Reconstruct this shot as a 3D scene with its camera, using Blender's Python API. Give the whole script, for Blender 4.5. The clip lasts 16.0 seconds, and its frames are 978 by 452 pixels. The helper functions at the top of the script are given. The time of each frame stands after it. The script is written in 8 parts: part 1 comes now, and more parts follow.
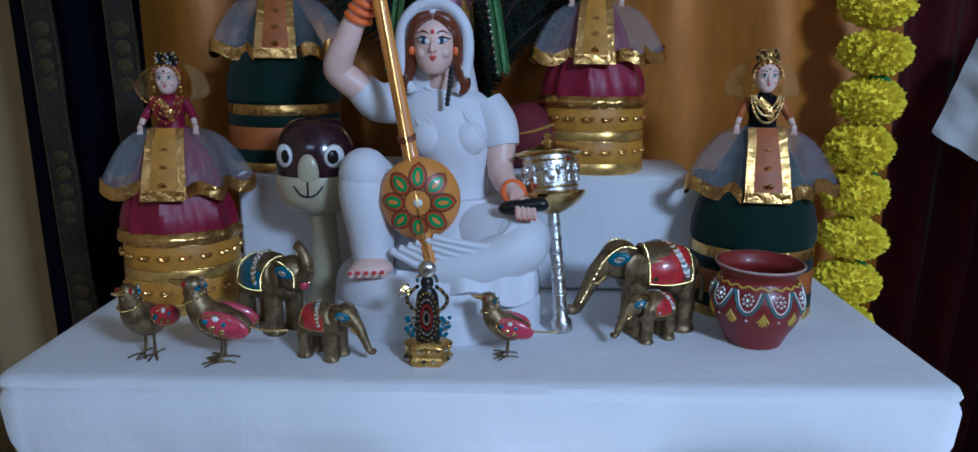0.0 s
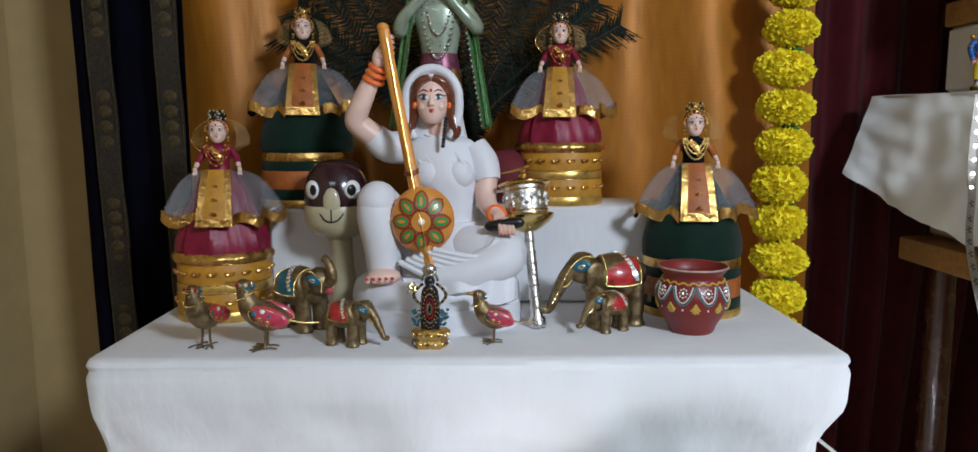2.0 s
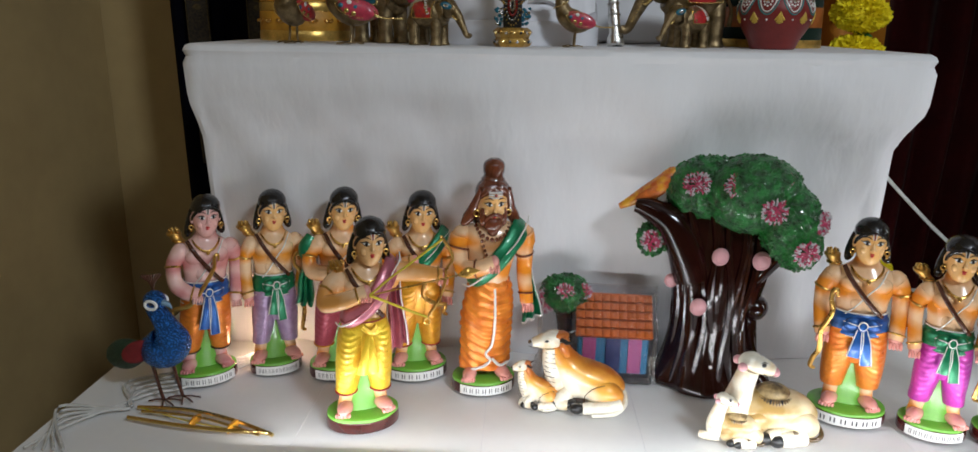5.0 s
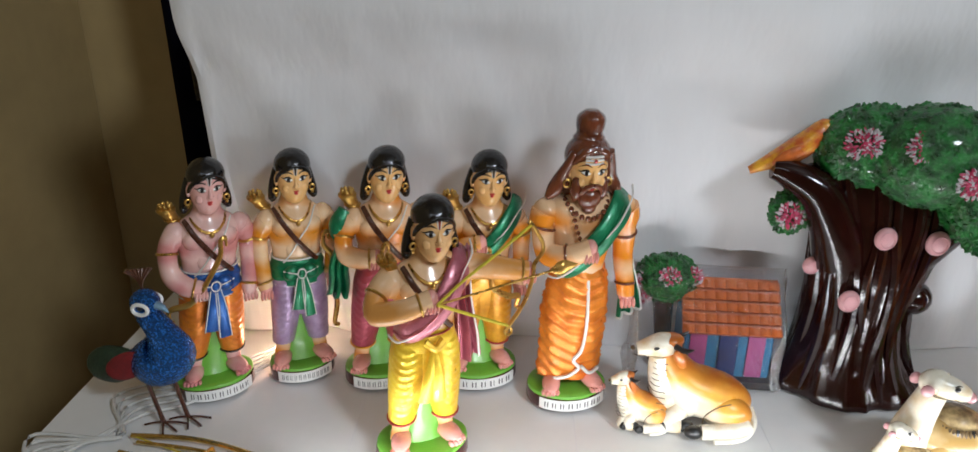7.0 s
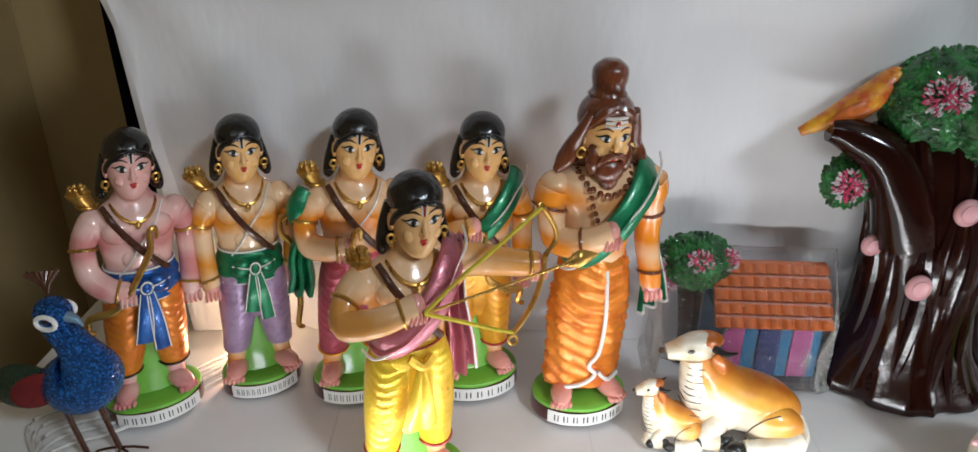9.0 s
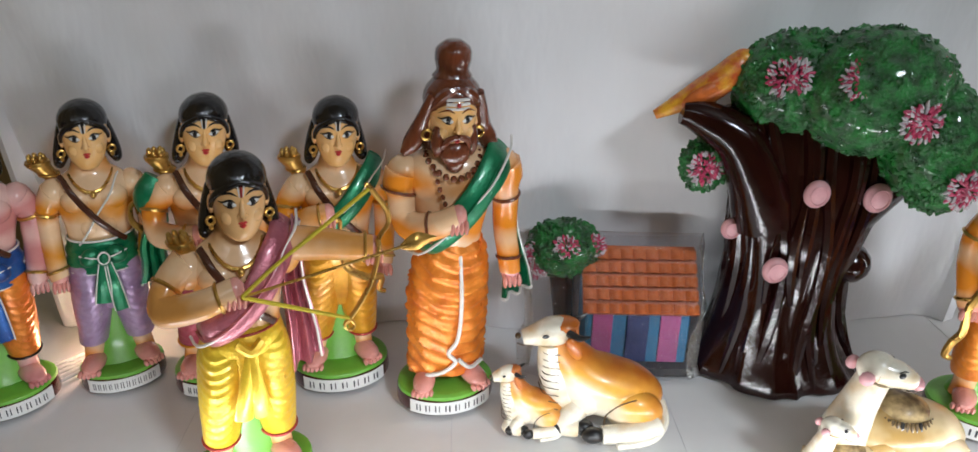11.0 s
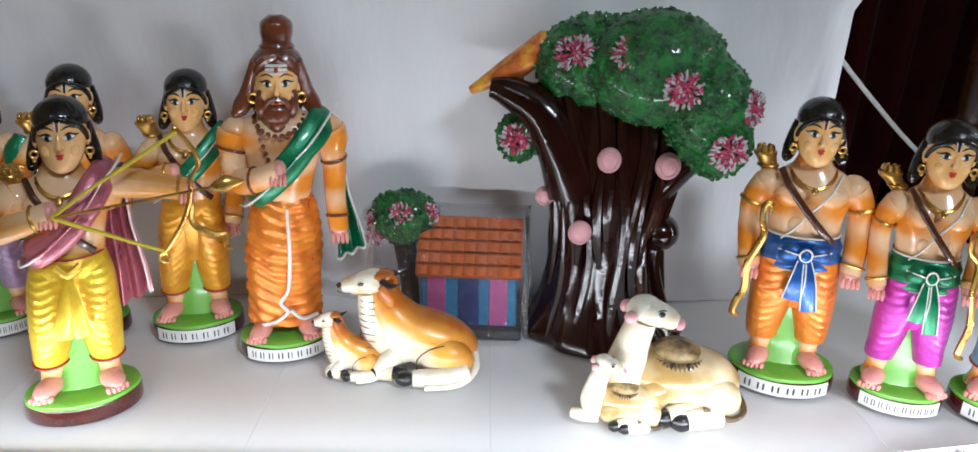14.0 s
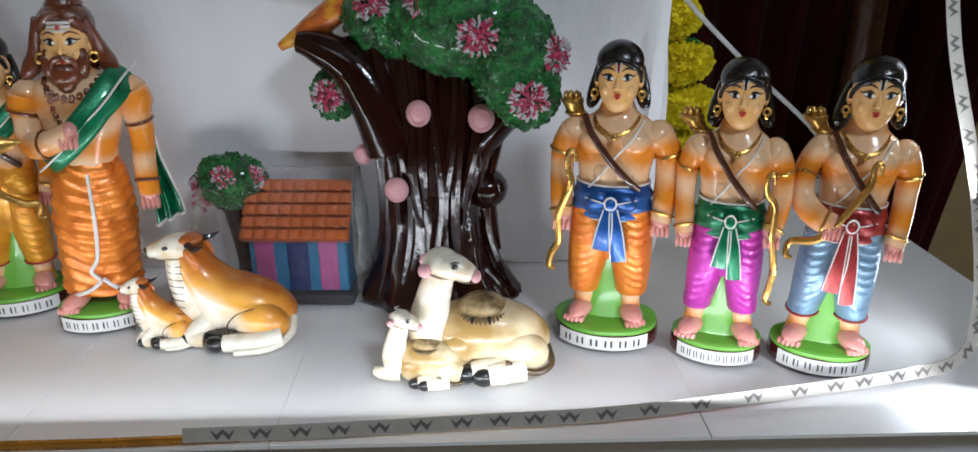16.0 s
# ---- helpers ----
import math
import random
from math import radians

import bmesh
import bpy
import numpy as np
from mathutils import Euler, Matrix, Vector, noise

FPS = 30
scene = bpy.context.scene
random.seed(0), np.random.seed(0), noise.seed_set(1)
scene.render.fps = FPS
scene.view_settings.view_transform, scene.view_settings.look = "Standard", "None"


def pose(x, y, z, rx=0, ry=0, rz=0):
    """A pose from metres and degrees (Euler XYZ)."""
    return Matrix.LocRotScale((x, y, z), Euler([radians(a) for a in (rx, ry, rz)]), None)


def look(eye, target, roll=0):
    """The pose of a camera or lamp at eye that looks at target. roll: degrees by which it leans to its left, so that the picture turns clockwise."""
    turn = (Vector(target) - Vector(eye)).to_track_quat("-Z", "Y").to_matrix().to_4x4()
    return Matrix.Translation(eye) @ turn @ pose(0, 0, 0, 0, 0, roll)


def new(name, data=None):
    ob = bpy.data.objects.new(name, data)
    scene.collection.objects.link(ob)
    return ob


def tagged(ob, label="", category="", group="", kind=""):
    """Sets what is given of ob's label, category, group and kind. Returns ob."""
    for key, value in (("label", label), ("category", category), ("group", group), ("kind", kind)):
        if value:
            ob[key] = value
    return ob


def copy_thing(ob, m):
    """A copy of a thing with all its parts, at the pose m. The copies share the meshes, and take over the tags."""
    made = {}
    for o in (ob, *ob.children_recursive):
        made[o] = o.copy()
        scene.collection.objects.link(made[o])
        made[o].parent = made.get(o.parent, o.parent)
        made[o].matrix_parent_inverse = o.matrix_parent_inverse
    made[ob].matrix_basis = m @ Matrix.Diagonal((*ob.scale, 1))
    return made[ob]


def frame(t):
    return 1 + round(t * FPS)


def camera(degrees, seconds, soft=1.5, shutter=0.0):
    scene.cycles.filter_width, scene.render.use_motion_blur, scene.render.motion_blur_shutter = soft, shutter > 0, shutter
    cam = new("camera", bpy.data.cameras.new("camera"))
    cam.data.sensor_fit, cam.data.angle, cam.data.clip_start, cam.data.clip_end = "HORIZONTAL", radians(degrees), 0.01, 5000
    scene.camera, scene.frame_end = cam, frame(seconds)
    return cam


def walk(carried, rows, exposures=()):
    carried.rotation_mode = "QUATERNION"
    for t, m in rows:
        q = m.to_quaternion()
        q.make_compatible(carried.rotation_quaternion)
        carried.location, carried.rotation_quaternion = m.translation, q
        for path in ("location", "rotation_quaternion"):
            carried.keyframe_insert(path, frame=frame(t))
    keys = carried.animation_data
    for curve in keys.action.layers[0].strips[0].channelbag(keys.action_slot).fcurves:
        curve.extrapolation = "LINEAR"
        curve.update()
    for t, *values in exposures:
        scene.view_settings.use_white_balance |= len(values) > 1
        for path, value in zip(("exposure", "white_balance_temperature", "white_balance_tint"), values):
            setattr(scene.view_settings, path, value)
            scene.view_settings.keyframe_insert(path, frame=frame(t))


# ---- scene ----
cam = camera(66.6, 16.0)
PATH = [
    (0, (0.079, -0.749, 1.559), (0.052, 1.195, 1.087), 0.5),
    (0.5, (0.089, -0.802, 1.535), (0.078, 1.141, 1.061), 0.3),
    (1, (0.091, -0.86, 1.537), (0.084, 1.088, 1.083), -0.7),
    (1.5, (0.081, -0.923, 1.524), (0.092, 1.046, 1.174), -0.0),
    (2, (0.076, -0.986, 1.518), (0.091, 0.996, 1.256), -0.2),
    (2.5, (0.076, -1.039, 1.451), (0.141, 0.954, 1.302), 0.5),
    (3, (0.089, -1.089, 1.413), (0.146, 0.9, 1.209), -0.1),
    (3.5, (0.123, -1.118, 1.356), (0.199, 0.856, 1.044), -0.7),
    (4, (0.131, -1.14, 1.286), (0.163, 0.817, 0.875), -0.9),
    (4.5, (0.095, -1.121, 1.27), (0.107, 0.809, 0.745), -0.3),
    (5, (0.023, -1.06, 1.25), (-0.066, 0.867, 0.722), 0.8),
    (5.2, (0.0, -1.021, 1.251), (-0.164, 0.901, 0.721), -0.0),
    (7.5, (-0.104, -0.747, 1.233), (-0.144, 1.087, 0.437), 0.5),
    (8, (-0.115, -0.684, 1.203), (-0.142, 1.141, 0.386), 0.1),
    (10.3, (-0.065, -0.669, 1.198), (-0.046, 1.146, 0.359), 0.9),
    (10.5, (-0.047, -0.673, 1.193), (-0.027, 1.147, 0.365), 0.9),
    (11, (-0.009, -0.671, 1.183), (0.06, 1.15, 0.358), 0.7),
    (11.5, (0.026, -0.678, 1.173), (0.086, 1.132, 0.325), -0.4),
    (12, (0.066, -0.687, 1.146), (0.107, 1.134, 0.321), 0.8),
    (12.5, (0.084, -0.711, 1.132), (0.125, 1.118, 0.323), 0.6),
    (13, (0.101, -0.74, 1.123), (0.115, 1.123, 0.395), 1.2),
    (13.5, (0.118, -0.759, 1.124), (0.118, 1.112, 0.417), 1.5),
    (14, (0.17, -0.771, 1.127), (0.191, 1.111, 0.45), 1.2),
    (14.5, (0.215, -0.774, 1.125), (0.23, 1.105, 0.44), 0.8),
    (15, (0.254, -0.774, 1.11), (0.272, 1.106, 0.427), 0.5),
    (15.5, (0.304, -0.77, 1.101), (0.345, 1.104, 0.404), 0.0),
    (16, (0.333, -0.767, 1.096), (0.385, 1.102, 0.387), -0.2),
]
walk(cam, [(t, look(eye, target, roll)) for t, eye, target, roll in PATH], [(0, 0.0, 4500, 10), (1.0, 0.12, 4900, 10), (1.6, 0.38, 5400, 10), (2.3, 0.5, 6000, 10), (3.0, 0.45, 6150, 10), (4.0, 0.30, 6150, 10), (4.5, -0.08, 6150, 10), (5.2, -0.28, 6150, 10), (7.4, -0.03, 6150, 10), (8.2, -0.05, 6150, 10), (10.4, -0.2, 6150, 10), (11.5, -0.3, 6050, 10), (12.5, -0.58, 5850, 10), (13, -0.28, 5850, 10), (14, -0.2, 5850, 10), (15, -0.28, 5850, 10), (16, -0.52, 5850, 10)])

# ---- light ----
world = bpy.data.worlds.new("room_world")
scene.world = world
world.use_nodes = True
world.node_tree.nodes["Background"].inputs[0].default_value = (0.9, 0.92, 1.0, 1)
world.node_tree.nodes["Background"].inputs[1].default_value = 0.014


def lamp(name, eye, target, size, size_y, power, colour):
    data = bpy.data.lights.new(name, "AREA")
    data.shape, data.size, data.size_y, data.energy, data.color = "RECTANGLE", size, size_y, power, colour
    ob = new(name, data)
    ob.matrix_world = look(eye, target)
    return ob


ROOM_POWER, FILL_POWER, STRIP_POWER = 23.5, 5.5, 1.5
lamp("ceiling_lamp_light", (1.10, -1.70, 2.35), (0.1, 0.1, 1.0), 0.35, 0.25, ROOM_POWER, (0.91, 0.97, 1.0))
# Added unseen fill, no fitting: lifts the left side and the side-table paper.
lamp("fill_light", (-0.6, -2.3, 2.72), (-0.3, -0.6, 0.8), 1.1, 0.5, FILL_POWER, (0.90, 0.95, 1.0))
lamp("strip_light_front", (0.19, -0.288, 0.772), (0.19, 0.1, 1.08), 1.02, 0.008, STRIP_POWER, (1.0, 0.99, 0.97))
lamp("strip_light_side", (0.765, -0.17, 0.93), (0.45, 0.0, 0.9), 0.008, 0.3, STRIP_POWER * 0.3, (1.0, 0.99, 0.97))

lamp("strip_light_corner", (0.775, -0.262, 0.775), (0.74, -0.40, 0.69), 0.16, 0.008, 0.22, (1.0, 0.99, 0.97))


# ---- materials ----
def mat(name, colour, rough=0.5, metal=0.0, vary=0.15, scale=30.0, bump=0.1, bscale=200.0, coat=0.0, second=None, seco=0.5, sheen=0.0, stretch=(1, 1, 1), lift=0.001, spec=0.5):
    """A painted or woven surface: two colours mixed by a coarse noise, tone by a fine one, relief by a third."""
    m = bpy.data.materials.new(name)
    m.use_nodes = True
    nt = m.node_tree
    b = nt.nodes["Principled BSDF"]
    geo = nt.nodes.new("ShaderNodeTexCoord")
    mp = nt.nodes.new("ShaderNodeMapping")
    mp.inputs["Scale"].default_value = stretch
    nt.links.new(geo.outputs["Object"], mp.inputs[0])

    def noisy(s, detail=3.0):
        n = nt.nodes.new("ShaderNodeTexNoise")
        n.inputs["Scale"].default_value, n.inputs["Detail"].default_value = s, detail
        nt.links.new(mp.outputs[0], n.inputs["Vector"])
        return n

    coarse, fine = noisy(scale), noisy(scale * 7)
    ramp = nt.nodes.new("ShaderNodeValToRGB")
    two = second or tuple(c * (1 - vary) for c in colour)
    ramp.color_ramp.elements[0].position, ramp.color_ramp.elements[1].position = seco - 0.13, seco + 0.13
    ramp.color_ramp.elements[0].color, ramp.color_ramp.elements[1].color = (*two, 1), (*colour, 1)
    nt.links.new(coarse.outputs[0], ramp.inputs[0])
    tone = nt.nodes.new("ShaderNodeMix")
    tone.data_type, tone.blend_type = "RGBA", "MULTIPLY"
    span = nt.nodes.new("ShaderNodeMapRange")
    span.inputs[3].default_value, span.inputs[4].default_value = 1 - vary, 1 + vary
    nt.links.new(fine.outputs[0], span.inputs[0])
    tone.inputs[0].default_value = 1.0
    nt.links.new(ramp.outputs[0], tone.inputs[6])
    nt.links.new(span.outputs[0], tone.inputs[7])
    nt.links.new(tone.outputs[2], b.inputs["Base Color"])
    rr = nt.nodes.new("ShaderNodeMapRange")
    rr.inputs[3].default_value, rr.inputs[4].default_value = max(0.03, rough - 0.1), min(1, rough + 0.12)
    nt.links.new(coarse.outputs[0], rr.inputs[0])
    nt.links.new(rr.outputs[0], b.inputs["Roughness"])
    b.inputs["Metallic"].default_value = metal
    b.inputs["Coat Weight"].default_value, b.inputs["Coat Roughness"].default_value = coat, 0.06
    b.inputs["Sheen Weight"].default_value = sheen
    b.inputs["Specular IOR Level"].default_value = spec
    if bump:
        relief = noisy(bscale, 4.0)
        bn = nt.nodes.new("ShaderNodeBump")
        bn.inputs["Strength"].default_value, bn.inputs["Distance"].default_value = bump, lift
        nt.links.new(relief.outputs[0], bn.inputs["Height"])
        nt.links.new(bn.outputs[0], b.inputs["Normal"])
    return m


def glow(name, colour, power):
    m = bpy.data.materials.new(name)
    m.use_nodes = True
    b = m.node_tree.nodes["Principled BSDF"]
    b.inputs["Base Color"].default_value = b.inputs["Emission Color"].default_value = (*colour, 1)
    b.inputs["Emission Strength"].default_value = power
    return m


def sheer(name, colour, weave, cover):
    """An open net: threads over see-through gaps."""
    m = mat(name, colour, 0.6, vary=0.2, bump=0)
    nt = m.node_tree
    b = nt.nodes["Principled BSDF"]
    uv = nt.nodes.new("ShaderNodeTexCoord")
    w = nt.nodes.new("ShaderNodeTexVoronoi")
    w.feature, w.inputs["Scale"].default_value = "DISTANCE_TO_EDGE", weave
    nt.links.new(uv.outputs["Object"], w.inputs["Vector"])
    cut = nt.nodes.new("ShaderNodeMapRange")
    cut.inputs[1].default_value, cut.inputs[2].default_value = 0.05, 0.16
    cut.inputs[3].default_value, cut.inputs[4].default_value = min(1, cover * 2.4), cover * 0.4
    nt.links.new(w.outputs[0], cut.inputs[0])
    nt.links.new(cut.outputs[0], b.inputs["Alpha"])
    return m


def film_wrap(name):
    m = bpy.data.materials.new(name)
    m.use_nodes = True
    nt = m.node_tree
    nt.nodes.remove(nt.nodes["Principled BSDF"])
    out = nt.nodes["Material Output"]
    clear, shiny, both = nt.nodes.new("ShaderNodeBsdfTransparent"), nt.nodes.new("ShaderNodeBsdfGlossy"), nt.nodes.new("ShaderNodeMixShader")
    clear.inputs[0].default_value = (0.9, 0.9, 0.92, 1)
    shiny.inputs["Roughness"].default_value = 0.07
    n, bn = nt.nodes.new("ShaderNodeTexNoise"), nt.nodes.new("ShaderNodeBump")
    n.inputs["Scale"].default_value, n.inputs["Distortion"].default_value = 45, 3.0
    bn.inputs["Strength"].default_value, bn.inputs["Distance"].default_value = 1.0, 0.0035
    fr = nt.nodes.new("ShaderNodeFresnel")
    nt.links.new(n.outputs[0], bn.inputs["Height"])
    nt.links.new(bn.outputs[0], shiny.inputs["Normal"])
    lift = nt.nodes.new("ShaderNodeMath")
    lift.operation, lift.inputs[1].default_value, lift.inputs[2].default_value = "MULTIPLY_ADD", 1.4, 0.05
    nt.links.new(fr.outputs[0], lift.inputs[0])
    nt.links.new(lift.outputs[0], both.inputs[0])
    nt.links.new(clear.outputs[0], both.inputs[1])
    nt.links.new(shiny.outputs[0], both.inputs[2])
    nt.links.new(both.outputs[0], out.inputs[0])
    return m


M = {}
M["cloth"] = mat("white_cotton", (0.78, 0.78, 0.80), 0.9, vary=0.03, scale=6, bump=0.55, bscale=16, sheen=0.05, spec=0.2, lift=0.008, stretch=(1, 1, 0.35))
M["card"] = mat("white_card", (0.80, 0.80, 0.80), 0.45, vary=0.025, scale=9, bump=0.05, bscale=60)
M["wall"] = mat("cream_wall_paint", (0.50, 0.37, 0.17), 0.75, vary=0.1, scale=3, bump=0.15, bscale=80)
M["floor"] = mat("floor_tile_stone", (0.35, 0.32, 0.27), 0.35, vary=0.15, scale=8)
M["ceil"] = mat("ceiling_paint", (0.75, 0.73, 0.68), 0.9, vary=0.05, scale=3)
M["gold_cloth"] = mat("ochre_art_silk", (0.42, 0.155, 0.008), 0.50, vary=0.22, scale=9, bump=0.6, bscale=55, stretch=(1, 1, 0.25), sheen=0.0, metal=0.3, lift=0.002)
nt = M["gold_cloth"].node_tree
co, wv, thin, mixer = nt.nodes.new("ShaderNodeTexCoord"), nt.nodes.new("ShaderNodeTexWave"), nt.nodes.new("ShaderNodeMapRange"), nt.nodes.new("ShaderNodeMix")
wv.bands_direction, wv.inputs["Scale"].default_value, wv.inputs["Distortion"].default_value, wv.inputs["Detail Scale"].default_value = "Z", 40.0, 1.5, 1.0
thin.inputs[1].default_value, thin.inputs[2].default_value, thin.inputs[4].default_value = 0.80, 1.0, 0.05
mixer.data_type, mixer.inputs[7].default_value = "RGBA", (0.72, 0.42, 0.08, 1)
nt.links.new(co.outputs["Object"], wv.inputs["Vector"])
nt.links.new(wv.outputs[1], thin.inputs[0])
nt.links.new(thin.outputs[0], mixer.inputs[0])
nt.links.new([n for n in nt.nodes if n.type == "MIX" and n != mixer][0].outputs[2], mixer.inputs[6])
nt.links.new(mixer.outputs[2], nt.nodes["Principled BSDF"].inputs["Base Color"])
M["gold_line"] = mat("gold_thread", (0.75, 0.48, 0.12), 0.3, 0.7, vary=0.3, scale=60)
M["navy"] = mat("navy_silk", (0.0025, 0.0025, 0.007), 0.8, spec=0.05, vary=0.3, scale=20, bump=0.3, bscale=300)
M["zari"] = mat("antique_gold_brocade", (0.10, 0.075, 0.035), 0.45, 0.5, vary=0.5, scale=180, bump=0.5, bscale=500)
M["zari_band"] = mat("dark_brocade_band", (0.010, 0.008, 0.009), 0.6, 0.1, vary=0.5, scale=240, bump=0.5, bscale=500, second=(0.035, 0.025, 0.012))
M["maroon"] = mat("maroon_drape_cloth", (0.065, 0.0045, 0.0065), 0.7, spec=0.15, vary=0.25, scale=12, bump=0.4, bscale=120, sheen=0.08)
M["wood"] = mat("varnished_wood", (0.42, 0.22, 0.07), 0.4, vary=0.25, scale=12, stretch=(1, 8, 8))
M["brocade"] = mat("cream_brocade", (0.55, 0.50, 0.38), 0.55, vary=0.12, scale=40, bump=0.6, bscale=160, sheen=0.2)
M["gold"] = mat("gold_paint", (0.66, 0.40, 0.10), 0.28, 0.85, vary=0.2, scale=60, bump=0.3, bscale=300)
M["foil"] = mat("gold_foil_ribbon", (0.80, 0.48, 0.14), 0.2, 0.95, vary=0.25, scale=70, bump=0.8, bscale=140, lift=0.003)
M["brass"] = mat("cast_brass", (0.34, 0.25, 0.13), 0.40, 0.85, vary=0.3, scale=80, bump=0.8, bscale=250, second=(0.17, 0.12, 0.06))
M["brass_bright"] = mat("polished_brass", (0.78, 0.58, 0.22), 0.22, 1.0, vary=0.15, scale=60, bump=0.3, bscale=250)
M["silver"] = mat("silvered_metal", (0.72, 0.70, 0.66), 0.25, 1.0, vary=0.2, scale=70, bump=0.7, bscale=350)
M["red_enamel"] = mat("red_enamel", (0.55, 0.03, 0.025), 0.3, vary=0.3, scale=80, bump=0.4, coat=0.4, second=(0.35, 0.02, 0.03))
M["pink_enamel"] = mat("pink_enamel", (0.62, 0.06, 0.11), 0.3, vary=0.3, scale=90, coat=0.4)
M["teal"] = mat("teal_paint", (0.01, 0.16, 0.24), 0.3, vary=0.3, scale=60, coat=0.4)
M["stone_red"] = mat("red_bead", (0.30, 0.015, 0.012), 0.15, vary=0.2, coat=0.8)
M["mirror"] = mat("mirror_chip", (0.85, 0.85, 0.85), 0.08, 1.0, vary=0.1, bump=0)


def airbrushed(name, pale, deep):
    """Glossy enamel: a pale coat with a deeper colour misted over the flanks, the arms and under the chest."""
    m = mat(name, pale, 0.2, vary=0.04, scale=48, bump=0.04, coat=0.45, spec=0.3, second=deep, seco=0.5)
    nt = m.node_tree
    ramp = [n for n in nt.nodes if n.type == "VALTORGB"][0]
    ramp.color_ramp.elements[0].position, ramp.color_ramp.elements[1].position = 0.10, 0.85
    ramp.color_ramp.elements[0].color, ramp.color_ramp.elements[1].color = (*pale, 1), (*deep, 1)
    co, sep, n = nt.nodes.new("ShaderNodeTexCoord"), nt.nodes.new("ShaderNodeSeparateXYZ"), nt.nodes.new("ShaderNodeTexNoise")
    n.inputs["Scale"].default_value = 34
    nt.links.new(co.outputs["Object"], sep.inputs[0])
    nt.links.new(co.outputs["Object"], n.inputs["Vector"])

    def calc(op, a, b, c=0.0):
        k = nt.nodes.new("ShaderNodeMath")
        k.operation = op
        for i, v in enumerate((a, b, c)):
            if isinstance(v, float):
                k.inputs[i].default_value = v
            else:
                nt.links.new(v, k.inputs[i])
        return k.outputs[0]
    flank = calc("MULTIPLY_ADD", calc("ABSOLUTE", sep.outputs[0], 0.0), 10.5, -0.18)
    rows = calc("MULTIPLY", calc("SINE", calc("MULTIPLY_ADD", sep.outputs[2], 165.0, -28.0), 0.0), 0.42)
    mist = calc("MULTIPLY_ADD", n.outputs[0], 1.5, -0.46)
    nt.links.new(calc("ADD", calc("ADD", flank, rows), mist), ramp.inputs[0])
    return m


M["skin"] = airbrushed("peach_enamel", (0.88, 0.60, 0.36), (0.78, 0.29, 0.02))
M["skin_pink"] = airbrushed("pink_enamel_skin", (0.84, 0.55, 0.50), (0.62, 0.25, 0.24))
M["skin_dusk"] = airbrushed("tan_enamel_skin", (0.84, 0.56, 0.33), (0.70, 0.32, 0.08))
M["skin_bright"] = airbrushed("orange_enamel_skin", (0.88, 0.58, 0.34), (0.78, 0.26, 0.02))
M["face"] = mat("golden_face_enamel", (0.90, 0.56, 0.25), 0.25, vary=0.03, scale=60, bump=0.02, coat=0.35, spec=0.3, second=(0.90, 0.50, 0.17))
M["face_pink"] = mat("pink_face_enamel", (0.82, 0.46, 0.42), 0.2, vary=0.03, scale=60, bump=0.02, coat=0.45, spec=0.3)
M["face_dusk"] = mat("tan_face_enamel", (0.84, 0.50, 0.22), 0.2, vary=0.03, scale=60, bump=0.02, coat=0.45, spec=0.3)
M["palm"] = mat("pink_painted_hands", (0.80, 0.36, 0.31), 0.25, vary=0.08, coat=0.6)
M["hair"] = mat("black_gloss_hair", (0.008, 0.007, 0.008), 0.18, vary=0.3, scale=50, bump=0.8, bscale=160, coat=0.3, lift=0.002, stretch=(1, 1, 0.3))
M["brown_hair"] = mat("brown_gloss_hair", (0.17, 0.045, 0.018), 0.22, vary=0.3, scale=50, bump=0.9, bscale=170, coat=0.6, lift=0.002, stretch=(1, 1, 0.3))
M["black"] = mat("black_paint", (0.01, 0.009, 0.01), 0.3, vary=0.2, bump=0)
M["white"] = mat("white_gloss_paint", (0.82, 0.82, 0.80), 0.3, vary=0.04, bump=0, coat=0.3)
M["lip"] = mat("red_lip_paint", (0.60, 0.05, 0.05), 0.3, vary=0.1, bump=0, coat=0.4)
M["strap"] = mat("dark_brown_paint", (0.07, 0.022, 0.012), 0.25, vary=0.2, coat=0.5)
M["green_base"] = mat("leaf_green_paint", (0.17, 0.48, 0.05), 0.4, vary=0.08, scale=40, bump=0.15, bscale=120, coat=0.2)
M["rim"] = mat("maroon_gloss_rim", (0.075, 0.012, 0.010), 0.2, vary=0.25, scale=60, bump=0.3, coat=0.6)


def metallic(name, colour, deep):
    return mat(name, colour, 0.3, 0.35, vary=0.16, scale=45, bump=0.5, bscale=420, coat=0.3, second=deep, seco=0.45)


M["orange"] = metallic("orange_pearl_paint", (0.88, 0.28, 0.03), (0.72, 0.17, 0.02))
M["yellow"] = metallic("yellow_pearl_paint", (0.88, 0.62, 0.04), (0.75, 0.42, 0.02))
M["amber"] = metallic("amber_pearl_paint", (0.86, 0.42, 0.03), (0.66, 0.25, 0.02))
M["lilac"] = metallic("lilac_pearl_paint", (0.50, 0.36, 0.55), (0.34, 0.22, 0.40))
M["rose"] = metallic("rose_pearl_paint", (0.50, 0.09, 0.13), (0.36, 0.05, 0.08))
M["mauve"] = metallic("mauve_pearl_paint", (0.50, 0.16, 0.20), (0.38, 0.10, 0.14))
